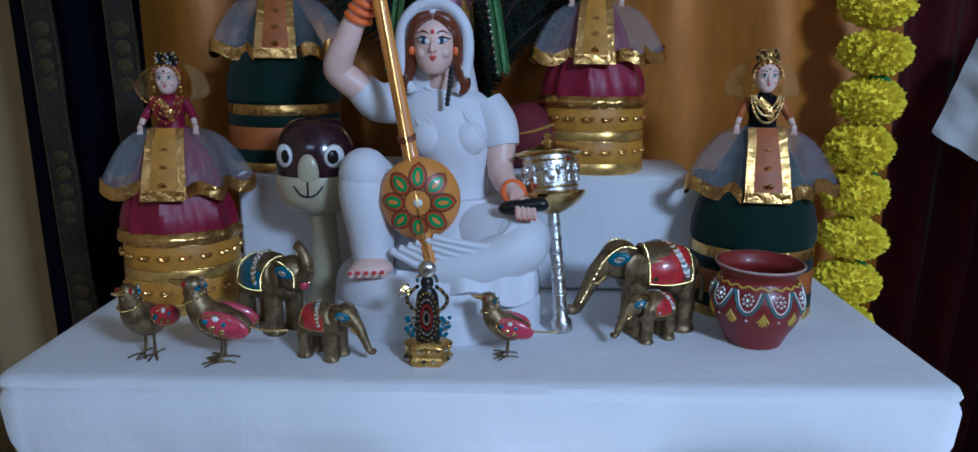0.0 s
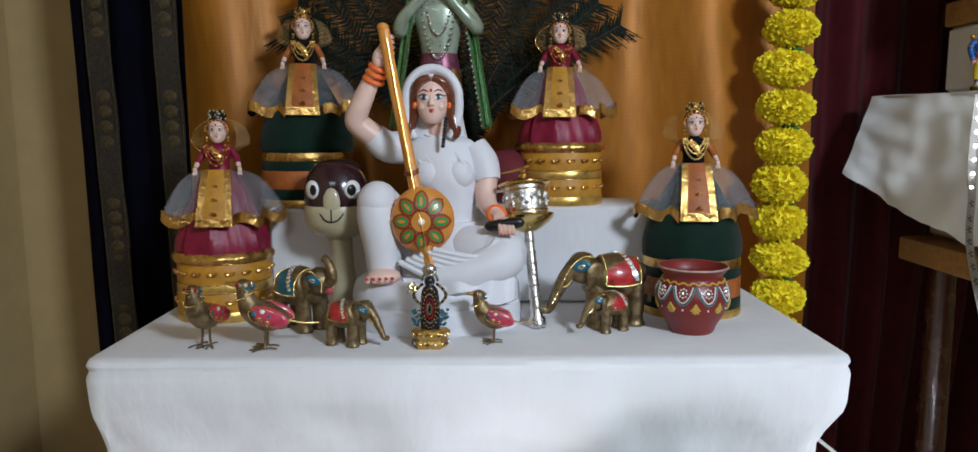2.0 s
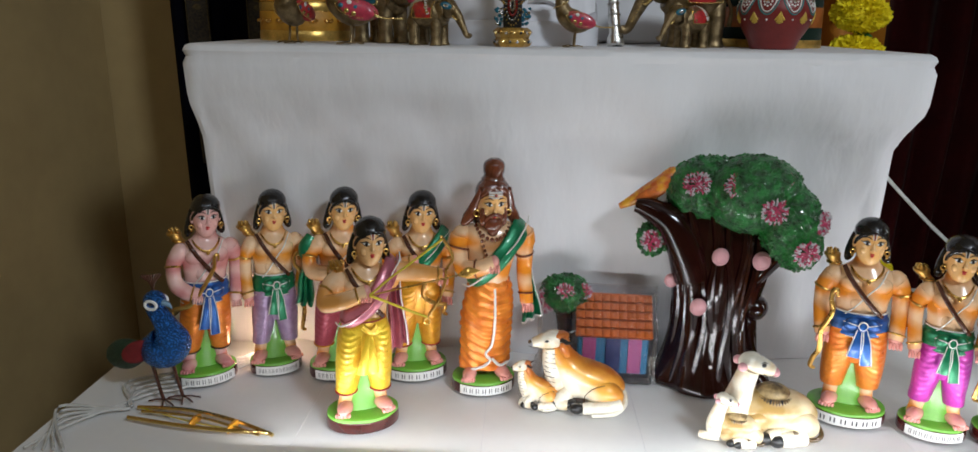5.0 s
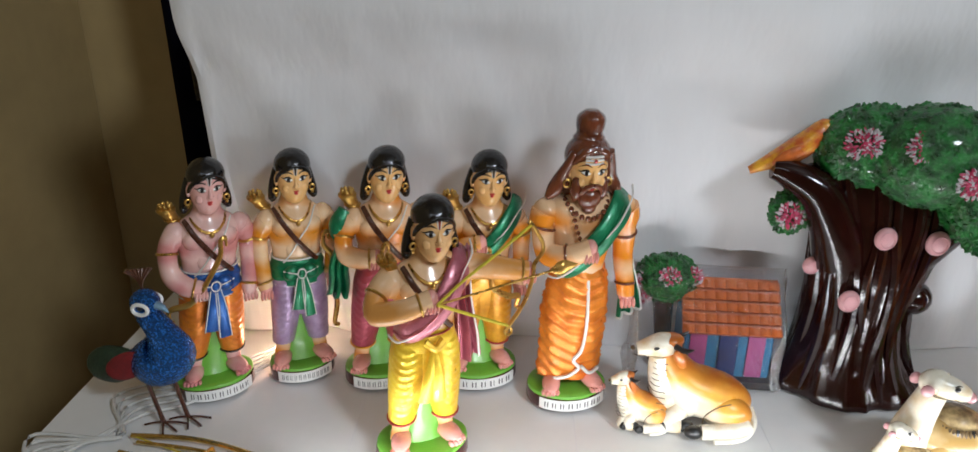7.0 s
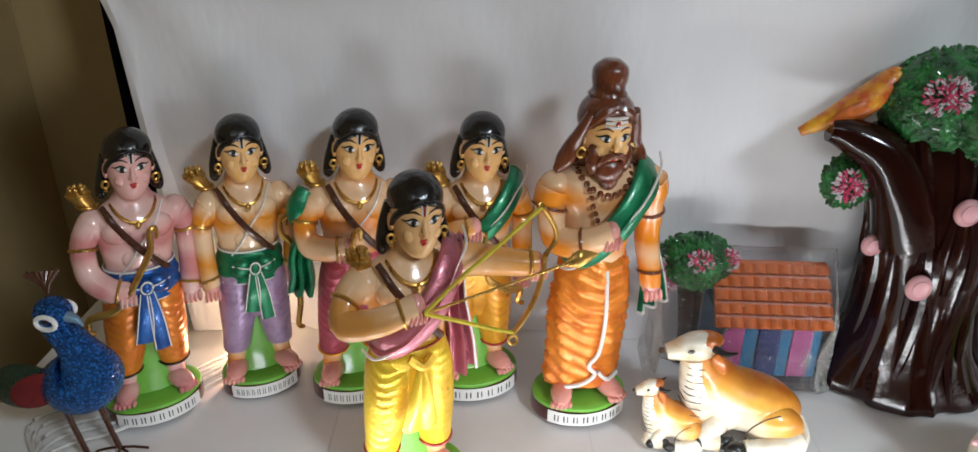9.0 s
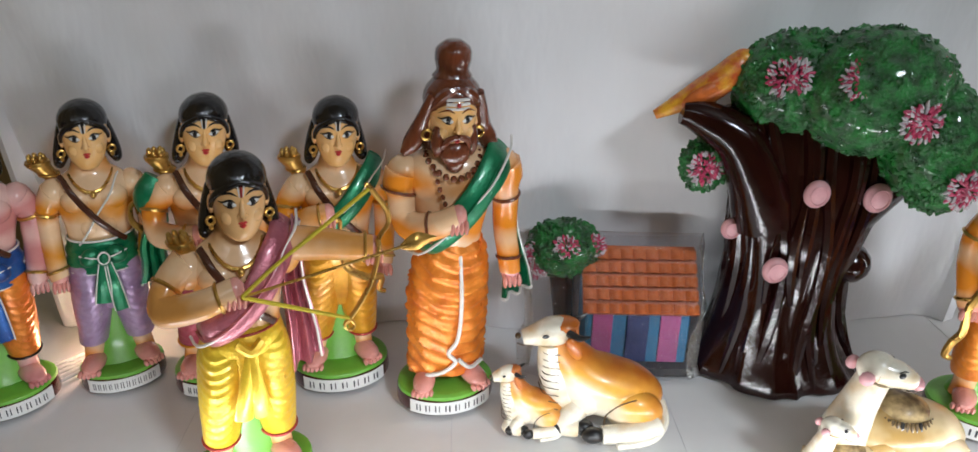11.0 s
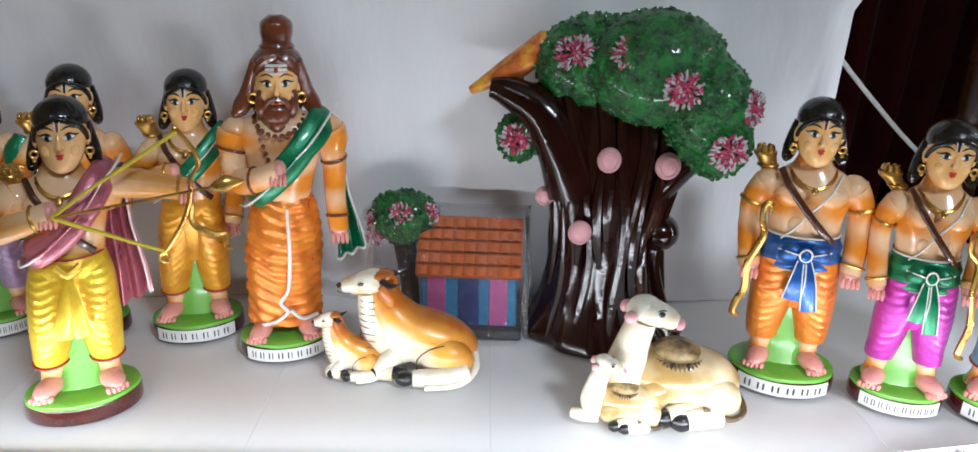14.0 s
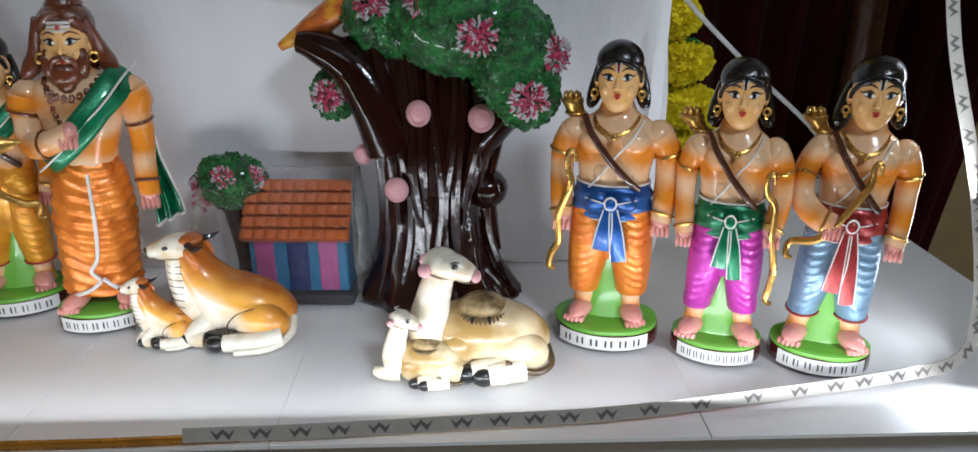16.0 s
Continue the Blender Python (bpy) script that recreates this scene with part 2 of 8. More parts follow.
M["magenta"] = metallic("magenta_pearl_paint", (0.62, 0.06, 0.48), (0.42, 0.03, 0.34))
M["steel"] = metallic("steel_blue_pearl_paint", (0.26, 0.42, 0.56), (0.16, 0.28, 0.42))
M["blue"] = metallic("blue_pearl_paint", (0.02, 0.12, 0.42), (0.01, 0.05, 0.24))
M["green"] = metallic("green_pearl_paint", (0.01, 0.22, 0.09), (0.006, 0.11, 0.05))
M["crimson"] = metallic("crimson_pearl_paint", (0.45, 0.05, 0.05), (0.30, 0.03, 0.03))
M["trim"] = mat("white_trim_paint", (0.80, 0.78, 0.74), 0.3, vary=0.08, bump=0, coat=0.3)


# ---- shapes ----
def spline(pts, steps):
    """A smooth run through control rows of any width."""
    P = [np.array(p, float) for p in pts]
    if steps <= 1 or len(P) < 3:
        if len(P) == 2 and steps > 1:
            return [P[0] + (P[1] - P[0]) * i / steps for i in range(steps + 1)]
        return P
    out = []
    for i in range(len(P) - 1):
        a, b, c, d = P[max(i - 1, 0)], P[i], P[i + 1], P[min(i + 2, len(P) - 1)]
        for s in range(steps):
            t = s / steps
            out.append(0.5 * (2 * b + (c - a) * t + (2 * a - 5 * b + 4 * c - d) * t * t + (3 * b - a - 3 * c + d) * t ** 3))
    return out + [P[-1]]


class Shape:
    """Gathers pieces of surface, each with its material, for one mesh."""

    def __init__(self):
        self.v, self.f, self.m, self.mats = [], [], [], []

    def add(self, verts, faces, material):
        if material not in self.mats:
            self.mats.append(material)
        k, o = self.mats.index(material), len(self.v)
        self.v.extend(tuple(map(float, p)) for p in verts)
        self.f.extend(tuple(i + o for i in f) for f in faces)
        self.m.extend([k] * len(faces))
        return self

    def rings(self, rows, material, caps=True, loop=False):
        n, verts, faces = len(rows[0]), [p for r in rows for p in r], []
        span = range(n)
        for i in range(len(rows) - 1 + loop):
            for j in span:
                a, b = i * n, ((i + 1) % len(rows)) * n
                faces.append((a + j, a + (j + 1) % n, b + (j + 1) % n, b + j))
        if caps and not loop:
            faces += [tuple(range(n))[::-1], tuple((len(rows) - 1) * n + j for j in range(n))]
        return self.add(verts, faces, material)

    def loft(self, secs, material, n=20, steps=3, wave=None, caps=True):
        """Level rings (x, y, z, rx, ry), smoothed; wave(angle, z) scales the radius."""
        rows = []
        for x, y, z, rx, ry in spline(secs, steps):
            ring = []
            for j in range(n):
                a = 2 * math.pi * j / n
                w = wave(a, z) if wave else 1
                ring.append((x + rx * w * math.cos(a), y + ry * w * math.sin(a), z))
            rows.append(ring)
        return self.rings(rows, material, caps)

    def tube(self, pts, r, material, n=8, steps=4, flat=1.0, up=(0, -1, 0.01), loop=False):
        r = r if isinstance(r, (list, tuple)) else [r] * len(pts)
        P = spline([(*p, q) for p, q in zip(pts, r)], steps)
        if loop:
            P = P[:-1] if np.allclose(P[0], P[-1]) else P
        rows = []
        for i, p in enumerate(P):
            a, b = P[i - 1] if (i or loop) else P[0], P[(i + 1) % len(P)] if (i < len(P) - 1 or loop) else P[-1]
            d = Vector((b - a)[:3]).normalized()
            side = d.cross(Vector(up))
            side = side.normalized() if side.length > 1e-4 else Vector((1, 0, 0))
            nn = side.cross(d)
            c = Vector(p[:3])
            rows.append([c + side * p[3] * math.cos(2 * math.pi * j / n) + nn * p[3] * flat * math.sin(2 * math.pi * j / n) for j in range(n)])
        return self.rings(rows, material, True, loop)

    def hoop(self, c, rx, ry, r, material, tilt=0.0, n=24, flat=1.0, roll=0.0):
        rot = Euler((tilt, roll, 0)).to_matrix()
        pts = [Vector(c) + rot @ Vector((rx * math.cos(a), ry * math.sin(a), 0)) for a in [2 * math.pi * i / n for i in range(n)]]
        return self.tube(pts, r, material, 8, 1, flat, rot @ Vector((0, 0, 1)), True)

    def ball(self, c, r, material, rot=(0, 0, 0), n=14):
        r = r if isinstance(r, (list, tuple)) else (r, r, r)
        R, rows = Euler([radians(q) for q in rot]).to_matrix(), []
        h = max(4, n // 2)
        for i in range(1, h):
            t = math.pi * i / h - math.pi / 2
            rows.append([Vector(c) + R @ Vector((r[0] * math.cos(t) * math.cos(2 * math.pi * j / n), r[1] * math.cos(t) * math.sin(2 * math.pi * j / n), r[2] * math.sin(t))) for j in range(n)])
        k, o = len(rows) * n, []
        verts = [p for q in rows for p in q] + [Vector(c) - R @ Vector((0, 0, r[2])), Vector(c) + R @ Vector((0, 0, r[2]))]
        for i in range(len(rows) - 1):
            for j in range(n):
                o.append((i * n + j, i * n + (j + 1) % n, (i + 1) * n + (j + 1) % n, (i + 1) * n + j))
        for j in range(n):
            o += [(k, (j + 1) % n, j), (k + 1, k - n + j, k - n + (j + 1) % n)]
        return self.add(verts, o, material)

    def box(self, c, size, material, rot=(0, 0, 0), bevel=0.12):
        """A block with chamfered edges."""
        R, (a, b, h) = Euler([radians(q) for q in rot]).to_matrix(), [s / 2 for s in size]
        k = bevel * min(a, b, h)
        rows = []
        for z, i in ((-h, k), (-h + k, 0), (h - k, 0), (h, k)):
            x, y = a - i, b - i
            rows.append([Vector(c) + R @ Vector(p) for p in ((x - k, -y, z), (x, -y + k, z), (x, y - k, z), (x - k, y, z), (-x + k, y, z), (-x, y - k, z), (-x, -y + k, z), (-x + k, -y, z))])
        return self.rings(rows, material)

    def sheet(self, fn, nu, nv, material, thick=0.0):
        """A surface fn(u, v) over the unit square, with thickness where given."""
        verts = [fn(i / nu, j / nv) for j in range(nv + 1) for i in range(nu + 1)]
        w = nu + 1
        quads = [(j * w + i, j * w + i + 1, (j + 1) * w + i + 1, (j + 1) * w + i) for j in range(nv) for i in range(nu)]
        if thick:
            o = len(verts)
            V = np.array([tuple(p) for p in verts]).reshape(nv + 1, nu + 1, 3)
            nrm = np.cross(np.gradient(V, axis=1), np.gradient(V, axis=0)).reshape(-1, 3)
            nrm /= np.maximum(np.linalg.norm(nrm, axis=1, keepdims=True), 1e-9)
            verts = verts + list(V.reshape(-1, 3) + nrm * thick)
            edge = [i for i in range(nu)] + [j * w + nu for j in range(nv)] + [nv * w + i for i in range(nu, 0, -1)] + [j * w for j in range(nv, 0, -1)]
            quads += [tuple(i + o for i in q[::-1]) for q in quads] + [(edge[i], edge[i - 1], edge[i - 1] + o, edge[i] + o) for i in range(len(edge))]
        return self.add(verts, quads, material)

    def mesh(self, name, sharp=40):
        me = bpy.data.meshes.new(name)
        me.from_pydata(self.v, [], self.f)
        for m in self.mats:
            me.materials.append(m)
        me.polygons.foreach_set("material_index", self.m)
        bm = bmesh.new()
        bm.from_mesh(me)
        bmesh.ops.recalc_face_normals(bm, faces=bm.faces)
        bm.to_mesh(me)
        bm.free()
        me.shade_smooth()
        me.set_sharp_from_angle(angle=radians(sharp))
        return me


def thing(name, shape, at=(0, 0, 0), turn=0.0, label="", category="", group="", kind="", lean=(0, 0), size=1.0):
    """A top-level object: one mesh, or an Empty when shape is None."""
    ob = new(name, shape.mesh(name) if shape else None)
    ob.matrix_world = pose(*at, lean[0], lean[1], turn) @ Matrix.Scale(size, 4)
    return tagged(ob, label, category, group, kind)


def part(name, shape, parent, label=""):
    ob = new(name, shape.mesh(name))
    ob.parent = parent
    return tagged(ob, label)


# ---- the room ----
def slab(name, lo, hi, material, label):
    s = Shape().box([(a + b) / 2 for a, b in zip(lo, hi)], [b - a for a, b in zip(lo, hi)], material, bevel=0.02)
    return thing(name, s, label=label, category=name.split("_")[0], kind="structure")


slab("floor", (-1.1, -3.2, -0.1), (2.6, 0.9, 0.0), M["floor"], "plain stone-tiled floor of the room")
slab("ceiling", (-1.1, -3.2, 2.8), (2.6, 0.9, 2.9), M["ceil"], "plain painted ceiling of the room")
slab("wall_north", (-1.1, 0.70, 0.0), (2.6, 0.85, 2.8), M["wall"], "cream painted wall behind the drapes")
slab("wall_west", (-1.12, -3.2, 0.0), (-0.97, 0.698, 2.8), M["wall"], "cream painted side wall")
slab("wall_east", (2.4, -3.2, 0.0), (2.55, 0.698, 2.8), M["wall"], "cream painted side wall")
slab("wall_south", (-0.968, -3.2, 0.0), (2.398, -3.05, 2.8), M["wall"], "cream painted wall of the room")


def drape(name, x0, x1, y, z0, z1, material, folds, depth, label, slant=0.0, seed=0, phase=0.0, gather=0.0):
    def fn(u, v):
        x, z = -gather * u * max(0.0, 0.5 - v) +  x0 + (x1 - x0) * u + slant * (1 - v) * (1 - u), z0 + (z1 - z0) * v
        fold = math.sin(u * folds * 6.28 + phase + 1.3 * noise.noise((u * 3, v * 1.2, seed)))
        soft = noise.noise((u * folds * 2, v * 2.5, seed + 7))
        crease = noise.noise((u * 9 + v * 3, v * 5 - u * 4, seed + 3))
        return x, y - depth * (fold + 0.6 * soft + 0.35 * crease) * (0.55 + 0.45 * (1 - v)), z
    return thing(name, Shape().sheet(fn, 150, 70, material, 0.003), label=label, category="drape")


gold_curtain = drape("gold_curtain", -0.530, 0.725, 0.50, 1.02, 2.3, M["gold_cloth"], 5, 0.034, "ochre gold art-silk curtain hanging in soft folds", seed=2)
navy_drape = drape("navy_drape", -0.700, -0.484, 0.455, 0.70, 2.3, M["navy"], 3, 0.010, "dark navy silk drape with two gold brocade borders", slant=0.022, seed=5)
for x in (-0.640, -0.514):
    band, seal = Shape(), Shape()
    sl = lambda z, x=x: x + 0.028 * max(0, (1.75 - z)) * (1 if x < -0.6 else 0.7)
    band.sheet(lambda u, v: (sl(0.96 + 1.34 * v) + (u - 0.5) * 0.046, 0.436 - 0.003 * math.sin(v * 40), 0.96 + 1.34 * v), 4, 60, M["zari_band"], 0.002)
    for e in (-0.021, 0.021):
        band.tube([(sl(z) + e, 0.432, z) for z in np.linspace(0.97, 2.29, 30)], 0.0014, M["zari"], 5, 1)
    b = part("border", band, navy_drape, "gold and black brocade border")
    me = seal.ball((0, 0, 0), (0.0135, 0.0009, 0.0125), M["zari"], n=10).mesh("medallion")
    for i in range(46):
        o = new("medallion", me)
        o.parent = b
        o.location = (sl(0.98 + i * 0.0285), 0.434, 0.98 + i * 0.0285)
maroon_drape = drape("maroon_drape", 0.725, 1.36, 0.60, 0.0, 2.4, M["maroon"], 7, 0.03, "dark maroon drape falling in heavy folds", slant=0.0, seed=9, gather=0.32)

# ---- the tables ----
stand = thing("lower_table", None, label="low display table covered with white card sheets", category="table")
part("table_body", Shape().box((0.148, 0.06, 0.722), (1.44, 0.66, 0.048), M["cloth"]), stand)
for x in (-0.52, 0.82):
    for y in (-0.22, 0.34):
        part("leg", Shape().box((x, y, 0.349), (0.05, 0.05, 0.697), M["wood"]), stand)
edges = (-0.58, -0.253, -0.02, 0.181, 0.514, 0.885)
for i, (a, b) in enumerate(zip(edges, edges[1:])):
    z = 0.7466
    s = Shape()
    s.sheet(lambda u, v: (a + 0.0005 + (b - a - 0.0010) * u, -0.302 + 0.69 * v, z ), 8, 8, M["card"], -0.003)
    part("card_sheet", s, stand, "white card sheet")

bench = thing("bench", None, label="low bench under a cream brocade cloth", category="bench")
part("seat", Shape().box((0.55, -0.47, 0.672), (1.7, 0.36, 0.03), M["wood"]), bench)
for x in (-0.24, 1.34):
    part("leg", Shape().box((x, -0.47, 0.328), (0.05, 0.3, 0.656), M["wood"]), bench)
br = Shape().sheet(lambda u, v: (-0.3 + 1.7 * u, -0.66 + 0.355 * v, 0.691 + 0.006 * noise.noise((u * 9, v * 3, 1)) + 0.004 * math.sin(u * 40 + v * 9) * (1 - v)), 120, 26, M["brocade"], -0.003)
thing("brocade_cloth", br, label="cream brocade cloth spread over the bench", category="cloth")


def covered_riser():
    """The cloth over the upper shelf: one skin, an overhanging top and a soft front fall."""
    rows = []
    zs = [0.7475, 0.76, 0.80, 0.85, 0.90, 0.95, 1.0, 1.05, 1.085, 1.105, 1.12, 1.135, 1.15, 1.165, 1.178, 1.19, 1.2, 1.208, 1.2135, 1.2165, 1.217]
    for k, z in enumerate(zs):
        top = min(1, max(0, (z - 1.09) / 0.05))
        left, right = -0.447 - 0.009 * top, 0.540 + 0.030 * top + 0.02 * (1 - top) * (1.09 - z)
        front, back = 0.026 - 0.043 * (z - 0.75) / 0.34 - 0.010 * top, 0.44
        pull = 0.0 if z < 1.2 else (0.004, 0.0015, 0.004, 0.009, 0.02)[k - 16] if k >= 16 else 0
        ring, n = [], 0
        c = 0.02
        left, right, front = left + pull, right - pull, front + pull
        path = [(left + c, front), (right - c, front), (right - 0.3 * c, front + 0.3 * c), (right, front + c), (right, back), (left, back), (left, front + c), (left + 0.3 * c, front + 0.3 * c)]
        for (x0, y0), (x1, y1), m in zip(path, path[1:] + path[:1], (110, 2, 2, 30, 40, 30, 2, 2)):
            for i in range(m):
                t = i / m
                x, y = x0 + (x1 - x0) * t, y0 + (y1 - y0) * t
                low = max(0, min(1, (1.205 - z) * 5.5))
                hang = noise.noise((x * 7 - (1.2 - z) * 2.2, z * 1.5, 3)) * 0.022 + noise.noise((x * 17 - (1.2 - z) * 10, z * 4, 9)) * 0.012 + abs(noise.noise((x * 9 + (1.2 - z) * 14, z * 3, 6))) * 0.014 + abs(noise.noise((x * 13 - (1.2 - z) * 22, z * 5, 16))) * 0.011
                if y0 == front and y1 == front:
                    y += hang * low + 0.0016 * noise.noise((x * 14, z * 10, 4))
                    if 1.150 < z < 1.170:
                        y -= 0.0025
                elif x0 == right and x1 == right:
                    x += hang * low * 0.8
                ring.append((x, y, z + (0.0012 * noise.noise((x * 9, y * 9, 2)) if z < 1.21 else 0)))
        rows.append(ring)
    s = Shape().rings(rows, M["cloth"], caps=True)
    return s


thing("tablecloth", covered_riser(), label="white cotton cloth draped over the raised display shelf", category="tablecloth")


s = Shape().box((0.035, 0.355, 1.3015), (0.645, 0.17, 0.165), M["cloth"], bevel=0.05)
thing("white_box", s, label="white cloth-covered box standing on the shelf", category="box")


def side_table():
    st = thing("side_table", None, label="wooden side table under a torn white paper cover", category="table")
    part("top", Shape().box((1.30, 0.20, 1.283), (0.82, 0.50, 0.045), M["wood"]), st, "varnished wooden top")
    for x, y in ((0.95, 0.40), (1.64, 0.40), (0.98, 0.02), (1.64, 0.0)):
        part("leg", Shape().loft([(x, y, 0.002, 0.02, 0.02), (x, y, 0.6, 0.028, 0.028), (x, y, 1.262, 0.024, 0.024)], M["strap"], 14), st)
    part("upper_box", Shape().box((1.34, 0.22, 1.437), (0.80, 0.44, 0.256), M["card"], bevel=0.05), st)

    def fall(u, v):
        x, y = 0.845 + 0.17 * u, 0.50 - 0.62 * u
        jag = 0.150 + 0.20 * u ** 0.8 + 0.022 * noise.noise((u * 6, 1, 2)) + 0.007 * noise.noise((u * 26, 4, 2))
        w = 0.014 * noise.noise((u * 5, v * 2, 5)) + 0.005 * noise.noise((u * 15, v * 6, 1))
        return x - 0.05 * v * (1 - u) + w, y + w, 1.575 - jag * v
    part("paper_cover", Shape().sheet(fall, 70, 26, M["card"], 0.002), st, "crumpled white paper with a torn edge")

    def lid(u, v):
        return 0.845 + 0.17 * u + (0.85 - 0.17 * u) * v, 0.50 - 0.62 * u * (1 - 0.1 * v), 1.5745 + 0.003 * noise.noise((u * 6, v * 6, 3))
    part("cover_top", Shape().sheet(lid, 30, 20, M["card"], 0.002), st)

    def flap(u, v):
        x0 = 0.790 + 0.018 * math.sin(v * 5.0) + 0.030 * v
        low = 0.285 + 0.150 * min(1, u * 2.6) ** 0.8 + 0.010 * noise.noise((u * 14, 2, 6)) + 0.02 * u
        w = 0.013 * noise.noise((u * 7, v * 4, 8)) + 0.005 * noise.noise((u * 20, v * 12, 3))
        return x0 + (0.42 - 0.03 * v) * u + w, 0.050 - 0.20 * u + 0.02 * v + w, 1.572 - low * v
    part("paper_flap", Shape().sheet(flap, 60, 30, M["card"], 0.002), st, "torn white paper flap hanging in front")


side_table()

store = thing("storage_box", None, (1.24, 0.375, 1.5785), 0, "teal plastic box stacked on a carton and white board", "box")
part("board", Shape().box((0, 0, 0.06), (0.60, 0.10, 0.118), M["card"]), store, "white board")
part("carton", Shape().box((0.005, 0, 0.143), (0.62, 0.11, 0.045), M["wood"]), store, "brown carton")
part("crate", Shape().box((0.0, 0, 0.27), (0.66, 0.12, 0.20), mat("teal_plastic", (0.012, 0.05, 0.06), 0.3, vary=0.2, scale=10), bevel=0.2), store, "dark teal plastic crate")


# ---- painted clay figures ----
def face(s, c, k, skin, hair, lips=None, iris=None, eye=1.25):
    """Egg-shaped head with modelled nose and painted eyes, brows and mouth, looking to -y."""
    skin = {M["skin"]: M["face"], M["skin_bright"]: M["face"], M["skin_pink"]: M["face_pink"], M["skin_dusk"]: M["face_dusk"]}.get(skin, skin)
    x, y, z = c
    P = lambda a, b, d: (x + a * k, y + b * k, z + d * k)
    R = lambda *q: tuple(i * k for i in q)
    s.loft([(*P(0, dy, dz), rx * k, ry * k) for dy, dz, rx, ry in ((-0.0070, -0.0275, 0.0050, 0.0060), (-0.0050, -0.0250, 0.0100, 0.0115), (-0.0030, -0.0190, 0.0148, 0.0160), (-0.0010, -0.0110, 0.0180, 0.0185), (0.0, -0.0010, 0.0198, 0.0200), (0.0, 0.0100, 0.0203, 0.0205), (0.0015, 0.0200, 0.0170, 0.0180), (0.003, 0.0265, 0.0095, 0.0105), (0.003, 0.0285, 0.002, 0.002))], skin, 28, 4)
    s.tube([P(0, -0.0186, 0.0075), P(0, -0.0202, 0.0020), P(0, -0.0226, -0.0040), P(0, -0.0222, -0.0062)], R(0.0016, 0.0018, 0.0026, 0.0018), skin, 10, 4)
    for e in (-1, 1):
        s.ball(P(e * 0.0026, -0.0202, -0.0056), R(0.0017, 0.0020, 0.0014), skin, n=8)
        s.ball(P(e * 0.0098, -0.0140, -0.0080), R(0.0055, 0.0042, 0.0055), skin, n=12)
        s.ball(P(e * 0.0202, 0.001, -0.002), R(0.0028, 0.005, 0.0072), skin, n=10)
        E = lambda a, b, d: P(e * (0.0080 + a * eye), b, 0.0028 + d * eye)
        s.ball(E(0, -0.0174, 0), R(0.0044 * eye, 0.0020, 0.0018 * eye), M["white"], (0, e * -6, e * 22), 14)
        s.ball(E(-0.0002, -0.0189, 0.0001), R(0.0019 * eye, 0.0011, 0.0018 * eye), iris or M["black"], n=12)
        s.ball(E(-0.0002, -0.0196, 0.0001), R(0.0009 * eye, 0.0008, 0.0009 * eye), M["black"], n=8)
        s.tube([E(-0.0044, -0.0190, -0.0006), E(-0.0002, -0.0193, 0.0024), E(0.0042, -0.0162, 0.0012), E(0.0064, -0.0136, 0.0016)], R(0.0003, 0.0008, 0.0006, 0.0002), M["black"], 6)
        s.tube([E(-0.0040, -0.0189, -0.0008), E(0.0, -0.0190, -0.0020), E(0.0040, -0.0163, 0.0002)], R(0.0002, 0.0004, 0.0002), M["black"], 5)
        s.tube([P(e * 0.0030, -0.0200, 0.0084), P(e * 0.0085, -0.0192, 0.0112), P(e * 0.0156, -0.0138, 0.0082)], R(0.0004, 0.0008, 0.0002), hair, 6)
    lip = lips or M["lip"]
    s.tube([P(-0.0042, -0.0180, -0.0118), P(-0.0013, -0.0196, -0.0112), P(0, -0.0199, -0.0117), P(0.0013, -0.0196, -0.0112), P(0.0042, -0.0180, -0.0118)], R(0.0003, 0.0011, 0.0011, 0.0011, 0.0003), lip, 6)
    s.tube([P(-0.0032, -0.0182, -0.0128), P(0, -0.0196, -0.0139), P(0.0032, -0.0182, -0.0128)], R(0.0003, 0.0013, 0.0003), lip, 6)


def hand(s, c, k, skin, turn=0.0, curl=1.0):
    """A closed hand with ridged fingers."""
    x, y, z = c
    s.ball(c, (0.0085 * k, 0.008 * k, 0.0095 * k), skin, n=12)
    for i in range(4):
        a = (i - 1.5) * 0.0042 * k
        s.ball((x + a * math.cos(turn), y - 0.006 * k + a * math.sin(turn), z - 0.006 * k), (0.0023 * k, 0.0042 * k, 0.006 * k), skin, n=8)


def foot(s, x, y, z, k, skin, turn):
    R = Euler((0, 0, turn)).to_matrix()
    s.ball((x, y, z + 0.001 * k), (0.0095 * k, 0.0175 * k, 0.0075 * k), skin, (0, 0, math.degrees(turn)), 14)
    for i in range(5):
        p = R @ Vector(((i - 2) * 0.0036 * k, (-0.0155 + 0.0014 * abs(i - 1.5)) * k, -0.0022 * k))
        s.ball(Vector((x, y, z)) + p, (0.0022 * k, 0.0042 * k, 0.003 * k), skin, (0, 0, math.degrees(turn)), 8)


INK = mat("dark_label_ink", (0.05, 0.05, 0.055), 0.6, vary=0.1, bump=0)


